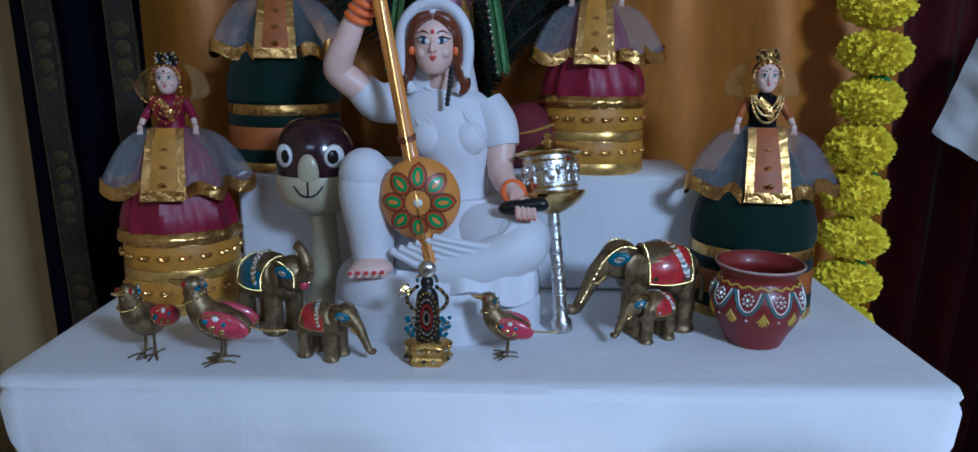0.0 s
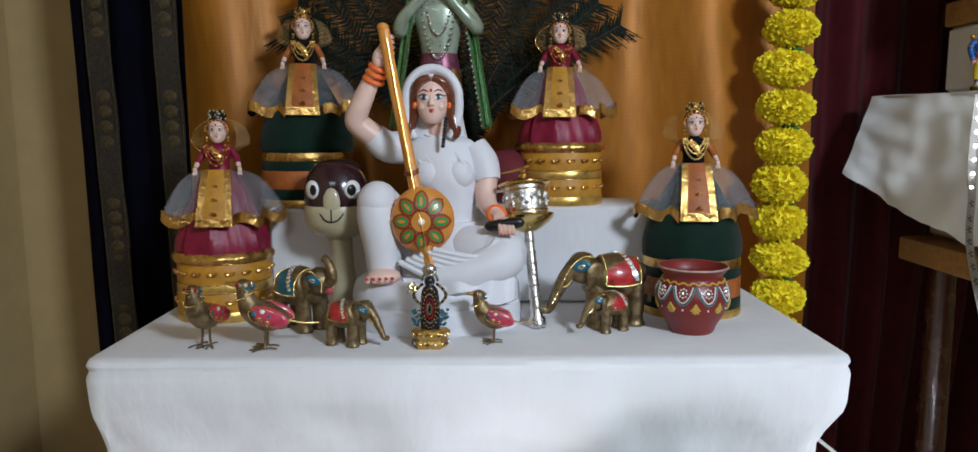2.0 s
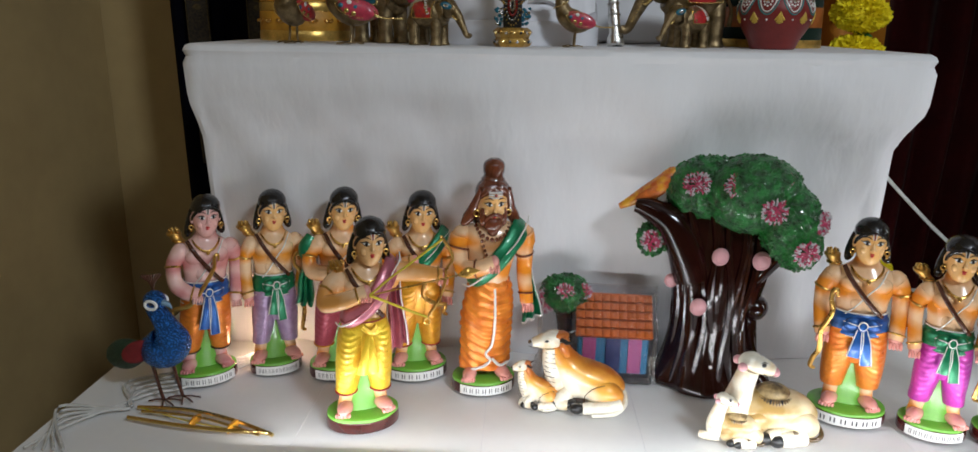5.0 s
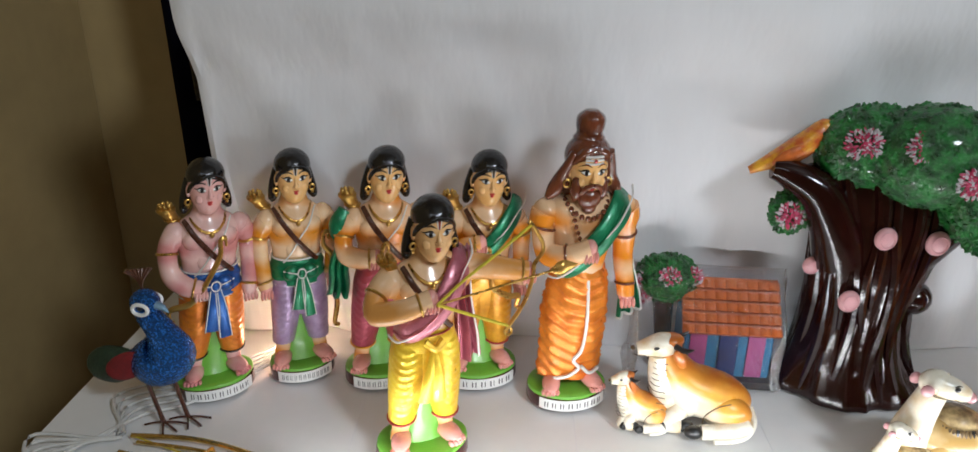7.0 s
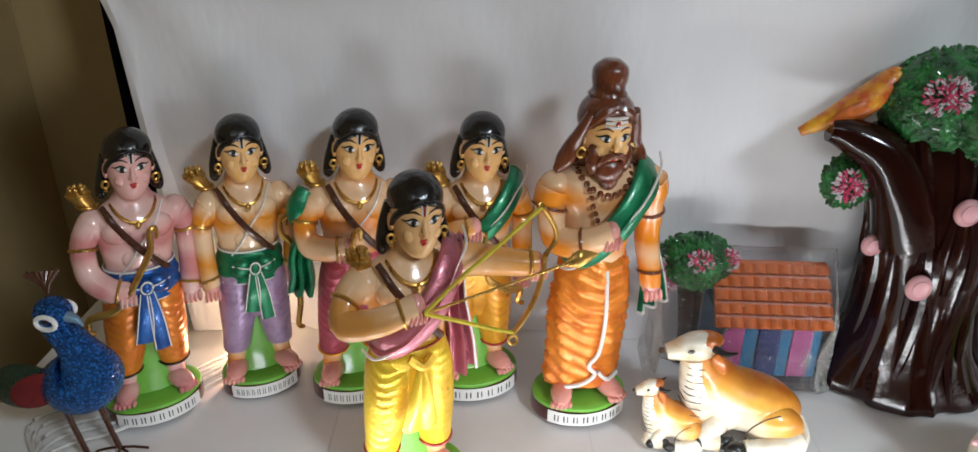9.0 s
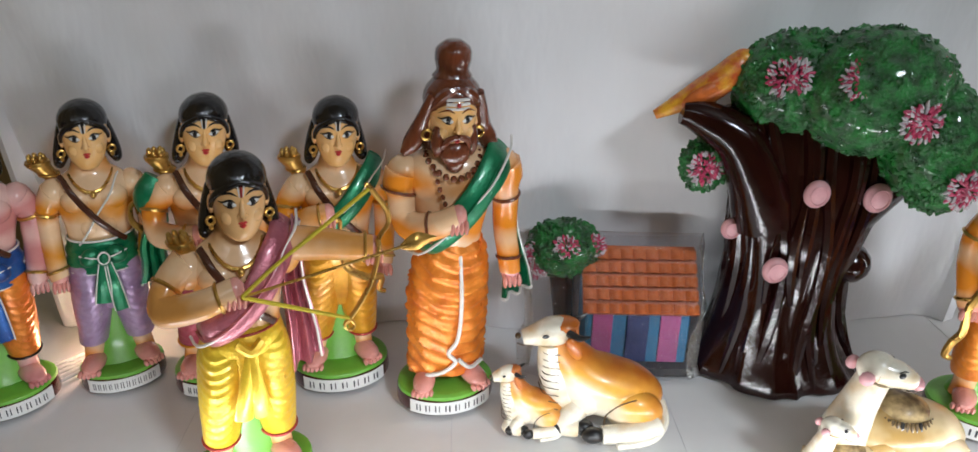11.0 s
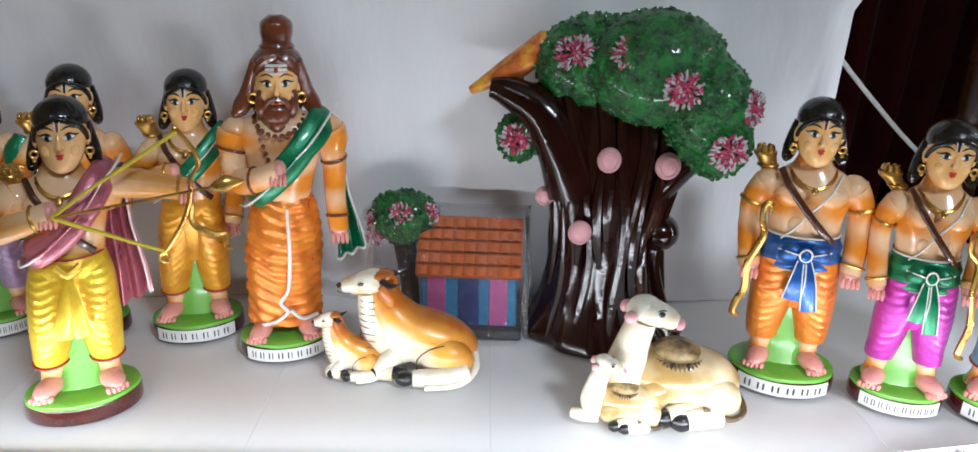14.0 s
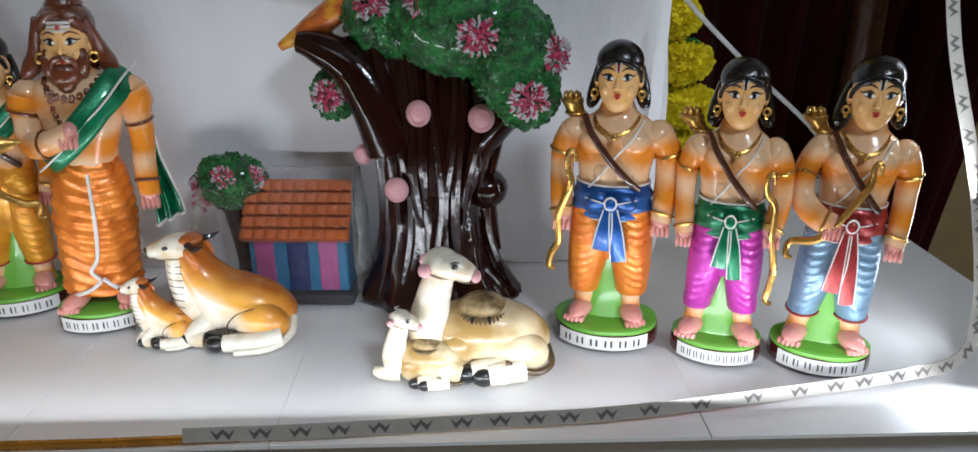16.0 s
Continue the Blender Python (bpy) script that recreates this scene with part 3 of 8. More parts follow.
def plinth(s, rx, ry, name_bars, seed):
    s.loft([(0, 0, 0.0, rx, ry), (0, 0, 0.0015, rx * 1.02, ry * 1.02), (0, 0, 0.013, rx * 1.01, ry * 1.01), (0, 0, 0.0150, rx * 0.99, ry * 0.99)], M["rim"], 36, 2)
    s.loft([(0, 0, 0.0145, rx * 1.0, ry * 1.0), (0, 0, 0.0178, rx * 0.985, ry * 0.985), (0, 0.001, 0.0195, rx * 0.88, ry * 0.88)], M["green_base"], 36, 2, lambda a, z: 1 + 0.008 * math.sin(a * 5 + seed))
    if not name_bars:
        return
    r = random.Random(seed)
    a0, a1 = radians(-90 - 52), radians(-90 + 52)
    at = lambda a, z, g: (rx * g * math.cos(a), ry * g * math.sin(a), z)
    s.sheet(lambda u, v: at(a0 + (a1 - a0) * u, 0.0012 + 0.0132 * v, 1.045), 16, 1, M["white"], 0.0006)
    t, left = 0.07, 0.93
    n = name_bars
    w = (left - t) / n
    for i in range(n):
      for p0, p1 in ((0.18, 0.31), (0.56, 0.56 + r.uniform(0.08, 0.15))):
        ua, ub = t + w * (i + p0), t + w * (i + p1)
        s.sheet(lambda u, v: at(a0 + (a1 - a0) * (ua + (ub - ua) * u), 0.0044 + 0.0066 * v, 1.062), 2, 1, INK, 0.0003)


def legs(s, cloth, skin, spread=0.016, seed=0, edge=None):
    r = random.Random(seed)
    s.loft([(0, 0.009, 0.018, 0.032, 0.021), (0, 0.008, 0.045, 0.023, 0.014), (0, 0.007, 0.09, 0.014, 0.011)], M["green_base"], 18)
    for e in (-1, 1):
        x = e * spread
        s.loft([(x * 1.36, 0, 0.022, 0.0100, 0.0100), (x * 1.34, 0, 0.034, 0.0092, 0.0096), (x * 1.25, 0, 0.056, 0.0105, 0.0105)], skin, 14)
        foot(s, x * 1.45, -0.012, 0.0255, 1.08, M["palm"] if skin != M["skin_pink"] else skin, e * 0.35)
        ph = r.random() * 6

        def swag(a, z):
            front = math.cos(a + math.pi / 2 - e * 0.5)
            ridge = 0.5 - abs(math.sin(400 * (z + 0.020 * front) + ph)) ** 0.7
            return 1 + (0.055 * ridge * (0.35 + 0.65 * max(0, front)) + 0.022 * math.sin(5 * a + 40 * z + ph)) * max(0, min(1, (z - 0.045) * 90))
        s.loft([(x * 1.34, -0.001, 0.045, 0.0135, 0.0138), (x * 1.33, -0.001, 0.052, 0.0150, 0.0155), (x * 1.22, -0.002, 0.075, 0.0182, 0.0185), (x * 1.08, -0.002, 0.100, 0.0205, 0.0210), (x * 0.92, -0.001, 0.128, 0.0210, 0.0218), (x * 0.7, 0, 0.142, 0.018, 0.018)], cloth, 44, 20, swag)
        if edge:
            s.hoop((x * 1.34, -0.001, 0.047), 0.0146, 0.0149, 0.0011, edge, 0.12)
    s.loft([(0, -0.001, 0.080, 0.010, 0.014), (0, 0, 0.100, 0.029, 0.0205), (0, 0, 0.135, 0.0335, 0.0230), (0, 0, 0.147, 0.031, 0.021)], cloth, 26, 3)


def torso(s, skin):
    s.loft([(0, 0, 0.136, 0.0320, 0.0205), (0, 0, 0.150, 0.0335, 0.0212), (0, 0, 0.166, 0.0365, 0.0222), (0, 0.001, 0.182, 0.0415, 0.0236), (0, 0.002, 0.194, 0.0435, 0.0225), (0, 0.003, 0.204, 0.0330, 0.018), (0, 0.003, 0.212, 0.0190, 0.0145), (0, 0.002, 0.226, 0.0128, 0.0125)], skin, 28, 4)
    for e in (-1, 1):
        s.ball((e * 0.0165, -0.0125, 0.187), (0.0185, 0.0110, 0.0125), skin, n=18)
        s.ball((e * 0.0405, 0.001, 0.1905), (0.0150, 0.0142, 0.0150), skin, n=18)
        s.ball((e * 0.009, -0.0185, 0.163), (0.010, 0.004, 0.010), skin, n=12)


def arm(s, pts, skin, k=1.0, palm=None, bands=(0.30, 0.9), band=None):
    """Shoulder to wrist through pts, with bands at shares of its length, and a hand at its end."""
    n = len(pts)
    rr = [0.0136 - 0.0042 * i / (n - 1) for i in range(n)]
    s.tube(pts, [q * k for q in rr], skin, 14, 6)
    P = spline(pts, 8)
    for b in bands:
        i = int(b * (len(P) - 1))
        d = Vector(P[min(i + 1, len(P) - 1)] - P[max(i - 1, 0)]).normalized()
        q = Vector((0, 0, 1)).rotation_difference(d).to_matrix()
        r0 = (0.0136 - 0.0042 * b) * k * 1.05
        ring = [Vector(P[i]) + q @ Vector((r0 * math.cos(a), r0 * math.sin(a), 0)) for a in [6.2832 * j / 16 for j in range(16)]]
        s.tube(ring, 0.0016, band or M["gold"], 6, 1, 1.0, d, True)
    hand(s, pts[-1], k, palm or M["palm"])


def sash(s, cloth, tail=0.045, trim=None, seed=1, knot=(0, -0.030, 0.137)):
    trim = trim or M["trim"]
    s.loft([(0, 0, 0.120, 0.0355, 0.0255), (0, 0, 0.127, 0.0372, 0.0275), (0, 0, 0.143, 0.0370, 0.0262), (0, 0, 0.151, 0.0350, 0.0235)], cloth, 40, 5, lambda a, z: 1 + 0.028 * math.sin(560 * z + 5 * abs(math.cos(a))))
    for z, q in ((0.1205, 1.02), (0.151, 0.985)):
        s.hoop((0, 0, z), 0.0360 * q, 0.0250 * q, 0.0010, trim)
    x, y, z = knot
    s.ball(knot, (0.0075, 0.0065, 0.0075), cloth, n=12)
    s.hoop((x, y - 0.005, z + 0.002), 0.0055, 0.0055, 0.0009, trim, math.pi / 2)
    for e in (-1, 1):
        s.ball((x + e * 0.013, y + 0.003, z + 0.001), (0.011, 0.0065, 0.0085), cloth, (0, e * 14, 0), 14)
        s.tube([(x + e * 0.004, y - 0.003, z + 0.001), (x + e * 0.014, y - 0.0035, z + 0.0035), (x + e * 0.024, y + 0.003, z + 0.004)], 0.0007, trim, 5)
    for a, w in ((-0.004, 0.0075), (0.006, 0.0065)):
        pts = [(x + a * 0.5, y, z - 0.004), (x + a, y - 0.004, z - tail * 0.5), (x + a * 1.6, y - 0.002, z - tail - a)]
        s.tube(pts, [w * 0.6, w, w * 1.15], cloth, 10, 5, 0.3)
        for e in (-1, 1):
            s.tube([(p[0] + e * w * g, p[1] - 0.0016, p[2]) for p, g in zip(pts, (0.5, 0.9, 1.05))], 0.0007, trim, 5)


def black_hair(s, c, k=1.0):
    """A glossy cap parted in the middle, ending in rolled locks behind the ears."""
    x, y, z = c
    P = lambda a, b, d: (x + a * k, y + b * k, z + d * k)
    R = lambda *q: tuple(i * k for i in q)
    s.ball(P(0, 0.0034, 0.0134), R(0.0216, 0.0228, 0.0178), M["hair"], n=26)
    s.ball(P(0, 0.0115, -0.004), R(0.0205, 0.0145, 0.0220), M["hair"], n=18)
    for e in (-1, 1):
        s.tube([P(0, -0.0174, 0.0168), P(e * 0.007, -0.0166, 0.0146), P(e * 0.0145, -0.0112, 0.0095), P(e * 0.0186, -0.0055, 0.0030), P(e * 0.0200, -0.001, -0.004)], R(0.0024, 0.0028, 0.0032, 0.0028, 0.0016), M["hair"], 10, 5)
        s.tube([P(e * 0.0165, 0.010, 0.008), P(e * 0.0205, 0.0105, -0.006), P(e * 0.0228, 0.0085, -0.0170), P(e * 0.0255, 0.0060, -0.0235), P(e * 0.0262, 0.0030, -0.0252)], R(0.0060, 0.0064, 0.0068, 0.0050, 0.0022), M["hair"], 12, 5)


def jewels(s, c, k=1.0):
    x, y, z = c
    for e in (-1, 1):
        s.hoop((x + e * 0.0215 * k, y - 0.004 * k, z - 0.0125 * k), 0.0029 * k, 0.0029 * k, 0.0011 * k, M["gold"], math.pi / 2)
        s.ball((x + e * 0.0215 * k, y - 0.005 * k, z - 0.0170 * k), 0.0020 * k, M["gold"], n=8)
    ch = [(math.cos(a) * 0.021, -0.004 + math.sin(a) * 0.020, 0.2080 - 0.012 * max(0, -math.sin(a)) ** 1.5) for a in [6.2832 * i / 20 for i in range(20)]]
    s.tube(ch, 0.0017, M["gold"], 6, 1, loop=True, up=(0, 0, 1))
    s.ball((0, -0.0255, 0.1945), 0.0034, M["gold"], n=10)


def strap(s, flip=1):
    s.tube([(-0.030 * flip, -0.008, 0.209), (-0.022 * flip, -0.0205, 0.196), (-0.004 * flip, -0.0275, 0.176), (0.014 * flip, -0.0245, 0.158), (0.025 * flip, -0.0175, 0.147)], 0.0033, M["strap"], 8, 5, 0.5)


def thread(s):
    s.tube([(0.027, -0.009, 0.207), (0.016, -0.0235, 0.192), (0.002, -0.0265, 0.178), (-0.012, -0.0245, 0.160), (-0.022, -0.0185, 0.148)], 0.0011, M["trim"], 6, 5)


def quiver(s, at=(-0.043, 0.010, 0.213)):
    x, y, z = at
    s.loft([(x + 0.006, y + 0.002, z - 0.016, 0.008, 0.008), (x, y, z, 0.0098, 0.0095), (x - 0.001, y, z + 0.004, 0.0112, 0.0105), (x - 0.001, y, z + 0.0065, 0.0108, 0.010)], M["gold"], 14)
    for i in range(7):
        a = i * 0.9
        s.ball((x - 0.001 + 0.0062 * math.cos(a), y + 0.0058 * math.sin(a), z + 0.008), (0.0028, 0.0028, 0.005), M["gold"], n=8)
    s.hoop((x + 0.002, y, z - 0.006), 0.0098, 0.0094, 0.0013, M["gold"])


def held_bow(s, top, mid, low):
    """A carved gold bow held upright at mid."""
    (a, b, c), (d, e, f), (g, h, i) = top, mid, low
    s.tube([(a + 0.005, b, c - 0.007), (a + 0.004, b, c + 0.002), (a - 0.002, b - 0.001, c), (a - 0.002, b, c - 0.014), ((a + d) / 2 + 0.005, (b + e) / 2, (c + f) / 2), mid, ((g + d) / 2 + 0.003, (h + e) / 2, (i + f) / 2), (g - 0.001, h, i + 0.012), (g - 0.003, h, i), (g + 0.003, h, i - 0.003)], [0.0018, 0.0026, 0.003, 0.0034, 0.0036, 0.0034, 0.0036, 0.0034, 0.003, 0.002], M["gold"], 8, 4)


def tilak(s, c, k, colour):
    x, y, z = c
    for e in (-1, 1):
        s.tube([(x + e * 0.0012 * k, y - 0.0202 * k, z + 0.0075 * k), (x + e * 0.0022 * k, y - 0.0200 * k, z + 0.0150 * k)], 0.0006 * k, M["trim"], 5)
    s.tube([(x, y - 0.0206 * k, z + 0.0075 * k), (x, y - 0.0202 * k, z + 0.0145 * k)], 0.0009 * k, colour, 5)


def warrior(skin, cloth, band, seed, bars, pose_kind="bow_right", edge=None, shawl=None, tail=0.045, tilak_colour=None, base=0.0445):
    s = Shape()
    plinth(s, base / 1.02, base * 0.8, bars, seed)
    legs(s, cloth, skin, seed=seed, edge=edge)
    torso(s, skin)
    if band:
        sash(s, band, tail)
    hc = (0, -0.003, 0.2405)
    face(s, hc, 0.98, skin, M["black"])
    black_hair(s, hc)
    jewels(s, hc)
    tilak(s, hc, 1.0, tilak_colour or M["black"])
    quiver(s)
    strap(s)
    thread(s)
    L0, R0 = (-0.0415, 0.0, 0.193), (0.0415, 0.0, 0.193)
    down_l = [L0, (-0.0505, 0.002, 0.178), (-0.0515, 0.001, 0.158), (-0.0475, -0.008, 0.135), (-0.0440, -0.014, 0.118)]
    down_r = [(-x, y, z) for x, y, z in down_l]
    palm = skin if skin == M["skin_pink"] else None
    if pose_kind == "bow_left":      # bow in the hand on the -x side
        arm(s, down_l, skin, palm=palm)
        arm(s, down_r, skin, palm=palm)
        held_bow(s, (-0.041, -0.022, 0.178), (-0.047, -0.021, 0.122), (-0.050, -0.020, 0.072))
    elif pose_kind == "bow_right":
        arm(s, down_l, skin, palm=palm)
        arm(s, [R0, (0.0515, 0.001, 0.178), (0.053, -0.003, 0.157), (0.046, -0.014, 0.137), (0.042, -0.020, 0.126)], skin, palm=palm)
        held_bow(s, (0.037, -0.024, 0.178), (0.042, -0.027, 0.127), (0.046, -0.020, 0.064))
    elif pose_kind == "bow_across":
        arm(s, [L0, (-0.052, -0.004, 0.176), (-0.050, -0.014, 0.154), (-0.034, -0.026, 0.142), (-0.018, -0.032, 0.138)], skin, palm=palm)
        arm(s, down_r, skin, palm=palm)
        held_bow(s, (0.010, -0.034, 0.190), (-0.016, -0.037, 0.140), (-0.050, -0.026, 0.106))
    elif pose_kind == "hand_chest":
        arm(s, [L0, (-0.053, -0.002, 0.178), (-0.051, -0.012, 0.164), (-0.030, -0.027, 0.174), (-0.014, -0.031, 0.178)], skin, palm=palm)
        arm(s, down_r, skin, palm=palm)
        held_bow(s, (-0.006, -0.034, 0.170), (0.004, -0.034, 0.128), (0.040, -0.030, 0.100))
    elif pose_kind == "hand_waist":
        arm(s, [L0, (-0.054, -0.002, 0.178), (-0.052, -0.012, 0.160), (-0.034, -0.027, 0.158), (-0.016, -0.032, 0.160)], skin, palm=palm)
        arm(s, down_r, skin, palm=palm)
        held_bow(s, (-0.006, -0.036, 0.174), (0.004, -0.034, 0.140), (0.026, -0.032, 0.110))
    if shawl == "sash":              # diagonal shawl over the +x shoulder
        shoulder_cloth(s, M["green"])
    if shawl == "side":              # shawl hanging by the -x arm
        s.tube([(-0.050, 0.002, 0.203), (-0.058, 0.0, 0.188), (-0.054, 0.004, 0.174)], [0.010, 0.016, 0.013], M["green"], 12, 5, 0.7)
        hanging(s, M["green"], -0.055, 0.176, 0.105, 0.012)
    return s


def shoulder_cloth(s, cloth, grow=1.0):
    pts = [(0.040, 0.004, 0.213), (0.033, -0.014, 0.205), (0.014, -0.0275, 0.186), (-0.006, -0.0300, 0.170), (-0.026, -0.0225, 0.156), (-0.033, -0.006, 0.150)]
    s.tube(pts, [0.011, 0.0125, 0.0115, 0.0105, 0.0105, 0.010], cloth, 16, 6, 0.32)
    for d, g in ((-0.95, 0.0), (0.0, 0.0), (0.95, 0.0)):
        s.tube([(x + d * 0.008, y - (0.0026 if d else 0.0042), z + d * 0.0075) for x, y, z in pts], 0.0009, M["trim"] if d else cloth, 5, 6)


def hanging(s, cloth, x, z1, z0, w, y=0.004):
    s.sheet(lambda u, v: (x + (u - 0.5) * 2 * w * (1 - 0.25 * v) + 0.002 * math.sin(v * 9), y - 0.006 * math.sin(u * 16) * (1 - 0.3 * v), z0 + (z1 - z0) * v + 0.004 * math.sin(u * 12) * (1 - v)), 24, 10, cloth, 0.002)
    for e in (0.02, 0.98):
        s.tube([(x + (e - 0.5) * 2 * w * (1 - 0.25 * v) + 0.002 * math.sin(v * 9), y - 0.006 * math.sin(e * 16) - 0.001, z0 + (z1 - z0) * v) for v in np.linspace(0, 1, 8)], 0.0012, M["trim"], 5, 2)


FIG = "painted epic figures on the table"
TABLE = 0.7500


def put(s, x, y, turn, label, size=1.0, tilt=(0, 0), wide=1.0):
    slim = lambda z: float(np.interp(z, (0.03, 0.06, 0.12, 0.16, 0.205, 0.215, 0.225), (1.0, 0.93 * wide, 0.90 * wide, 0.82 * wide, 0.82 * wide, 0.90, 0.92)))
    k, d = math.cos(radians(turn)), math.sin(radians(turn))
    dx, dy = tilt[0] * k + tilt[1] * d, tilt[1] * k - tilt[0] * d
    over = lambda c: max(0.0, c - 0.02) / 0.22
    s.v = [(a * slim(c) + dx * over(c), b + dy * over(c), c) for a, b, c in s.v]
    return thing("clay_figure", s, (x, y, TABLE), turn, label, "figurine", FIG, size=size)


put(warrior(M["skin_pink"], M["orange"], M["blue"], 1, 9, "bow_across", M["black"], tail=0.055, base=0.0445), -0.429, -0.096, 32, "pink-skinned painted clay warrior in orange dhoti with blue sash", 0.985, (0.015, 0.010))
put(warrior(M["skin"], M["lilac"], M["green"], 2, 12, "bow_right", base=0.0382), -0.338, -0.059, 25, "painted clay warrior in lilac dhoti with green knotted sash", 0.985, (0.004, 0.014), 0.94)
put(warrior(M["skin_bright"], M["rose"], None, 3, 11, "hand_waist", M["amber"], "side", base=0.0415), -0.243, -0.064, 18, "painted clay warrior in rose dhoti with green side shawl", 1.01, (0.013, 0.014))
put(warrior(M["skin"], M["amber"], None, 4, 7, "hand_chest", M["crimson"], "sash", base=0.0460), -0.129, -0.055, 14, "painted clay warrior in amber dhoti with green shoulder shawl", 1.0, (0.010, 0.008))
put(warrior(M["skin_bright"], M["orange"], M["blue"], 5, 6, "bow_left", tilak_colour=M["crimson"], base=0.0490), 0.461, -0.139, -14, "stout painted clay warrior in orange dhoti with blue bow sash", 1.0, wide=1.08)
put(warrior(M["skin_bright"], M["magenta"], M["green"], 6, 10, "bow_right", base=0.0412), 0.555, -0.175, -18, "painted clay warrior in magenta dhoti with green knotted sash", 0.965, wide=0.93)
put(warrior(M["skin_bright"], M["steel"], M["crimson"], 7, 7, "bow_across", M["crimson"], tail=0.062, base=0.0436), 0.642, -0.193, -20, "painted clay warrior in steel-blue dhoti with crimson sash", 0.975, (0.011, 0.0), 0.94)


def archer():
    s = Shape()
    plinth(s, 0.0465, 0.0375, 0, 8)
    legs(s, M["yellow"], M["skin_dusk"], spread=0.017, seed=8, edge=M["crimson"])
    torso(s, M["skin_dusk"])
    hc = (0.004, -0.006, 0.2415)
    face(s, hc, 1.0, M["skin_dusk"], M["black"])
    black_hair(s, hc, 1.02)
    jewels(s, hc)
    tilak(s, hc, 1.0, M["crimson"])
    quiver(s, (-0.042, 0.006, 0.205))
    strap(s)
    s.loft([(0, 0, 0.126, 0.034, 0.0255), (0, 0, 0.136, 0.0345, 0.0262), (0, 0, 0.143, 0.031, 0.0235)], M["yellow"], 28, 3)
    s.tube([(-0.008, -0.028, 0.140), (0.002, -0.032, 0.134), (0.012, -0.028, 0.139)], 0.004, M["yellow"], 8)
    for a in (-0.004, 0.005):
        s.tube([(0.001, -0.030, 0.134), (a, -0.033, 0.105), (a * 1.8, -0.030, 0.078)], [0.003, 0.006, 0.0075], M["yellow"], 8, 5, 0.35)
    s.hoop((0, 0, 0.1435), 0.0315, 0.024, 0.001, M["crimson"])
    # drawing arm, folded to the chest
    arm(s, [(-0.0415, 0.0, 0.197), (-0.058, -0.004, 0.184), (-0.064, -0.018, 0.172), (-0.036, -0.036, 0.180), (-0.008, -0.040, 0.189)], M["skin_dusk"], 1.0)
    # bow arm, stretched out
    arm(s, [(0.0415, 0.0, 0.199), (0.060, -0.004, 0.198), (0.080, -0.010, 0.197), (0.100, -0.016, 0.195), (0.116, -0.020, 0.194)], M["skin_dusk"], 1.0, bands=(0.88,))
    # shawl over the shoulder and down the back
    pts = [(0.040, 0.010, 0.212), (0.034, -0.014, 0.205), (0.014, -0.028, 0.180), (-0.008, -0.031, 0.162), (-0.028, -0.022, 0.150), (-0.034, -0.002, 0.148)]
    s.tube(pts, [0.014, 0.015, 0.014, 0.013, 0.013, 0.012], M["mauve"], 18, 6, 0.35)
    for d in (-0.9, -0.4, 0.1, 0.6, 0.95):
        s.tube([(x + d * 0.010, y - 0.0042 * (1.1 - d * d), z + d * 0.009) for x, y, z in pts], 0.0012, M["trim"] if abs(d) > 0.8 else M["mauve"], 5, 6)
    s.sheet(lambda u, v: (0.046 + 0.014 * (u - 0.5) * (1 + 1.1 * v) + 0.006 * v, 0.010 - 0.006 * math.sin(u * 13), 0.212 - 0.128 * v + 0.010 * u * v), 20, 16, M["mauve"], 0.002)
    s.tube([(0.0535 + 0.012 * v, 0.006, 0.212 - 0.118 * v) for v in np.linspace(0, 1, 8)], 0.0012, M["trim"], 5, 2)
    # bow, string and arrow
    grip = Vector((0.119, -0.028, 0.194))
    top, low = Vector((0.098, -0.034, 0.246)), Vector((0.088, -0.030, 0.144))
    s.tube([top + Vector((-0.004, 0, 0.003)), top, (0.114, -0.032, 0.222), grip, (0.109, -0.030, 0.166), low, low + Vector((-0.005, 0, -0.003))], [0.0014, 0.002, 0.0022, 0.0026, 0.0022, 0.002, 0.0014], M["gold"], 8, 6)
    s.hoop(low + Vector((-0.002, -0.001, -0.005)), 0.0042, 0.0042, 0.0013, M["gold"], math.pi / 2)
    pull = Vector((-0.004, -0.050, 0.188))
    for e in (top, low):
        s.tube([pull, pull.lerp(e, 0.5) + Vector((0, 0, 0.0005)), e], 0.0017, YARN, 6, 4)
    tip = Vector((0.150, -0.034, 0.198))
    s.tube([pull, pull.lerp(tip, 0.5), tip], 0.0012, M["gold"], 6, 2)
    s.tube([tip - Vector((0.012, 0, 0.0012)), tip - Vector((0.004, 0, 0)), tip + Vector((0.004, 0, 0.001)), tip + Vector((0.022, 0, 0.002))], [0.002, 0.0058, 0.0072, 0.0006], M["gold"], 8, 4, 0.6)
    return s


YARN = mat("yellow_yarn", (0.62, 0.50, 0.03), 0.8, vary=0.2, scale=90, bump=0.6, bscale=600)
put(archer(), -0.177, -0.201, 22, "painted clay archer in yellow dhoti drawing a golden bow", 0.985, (0.008, 0.014))


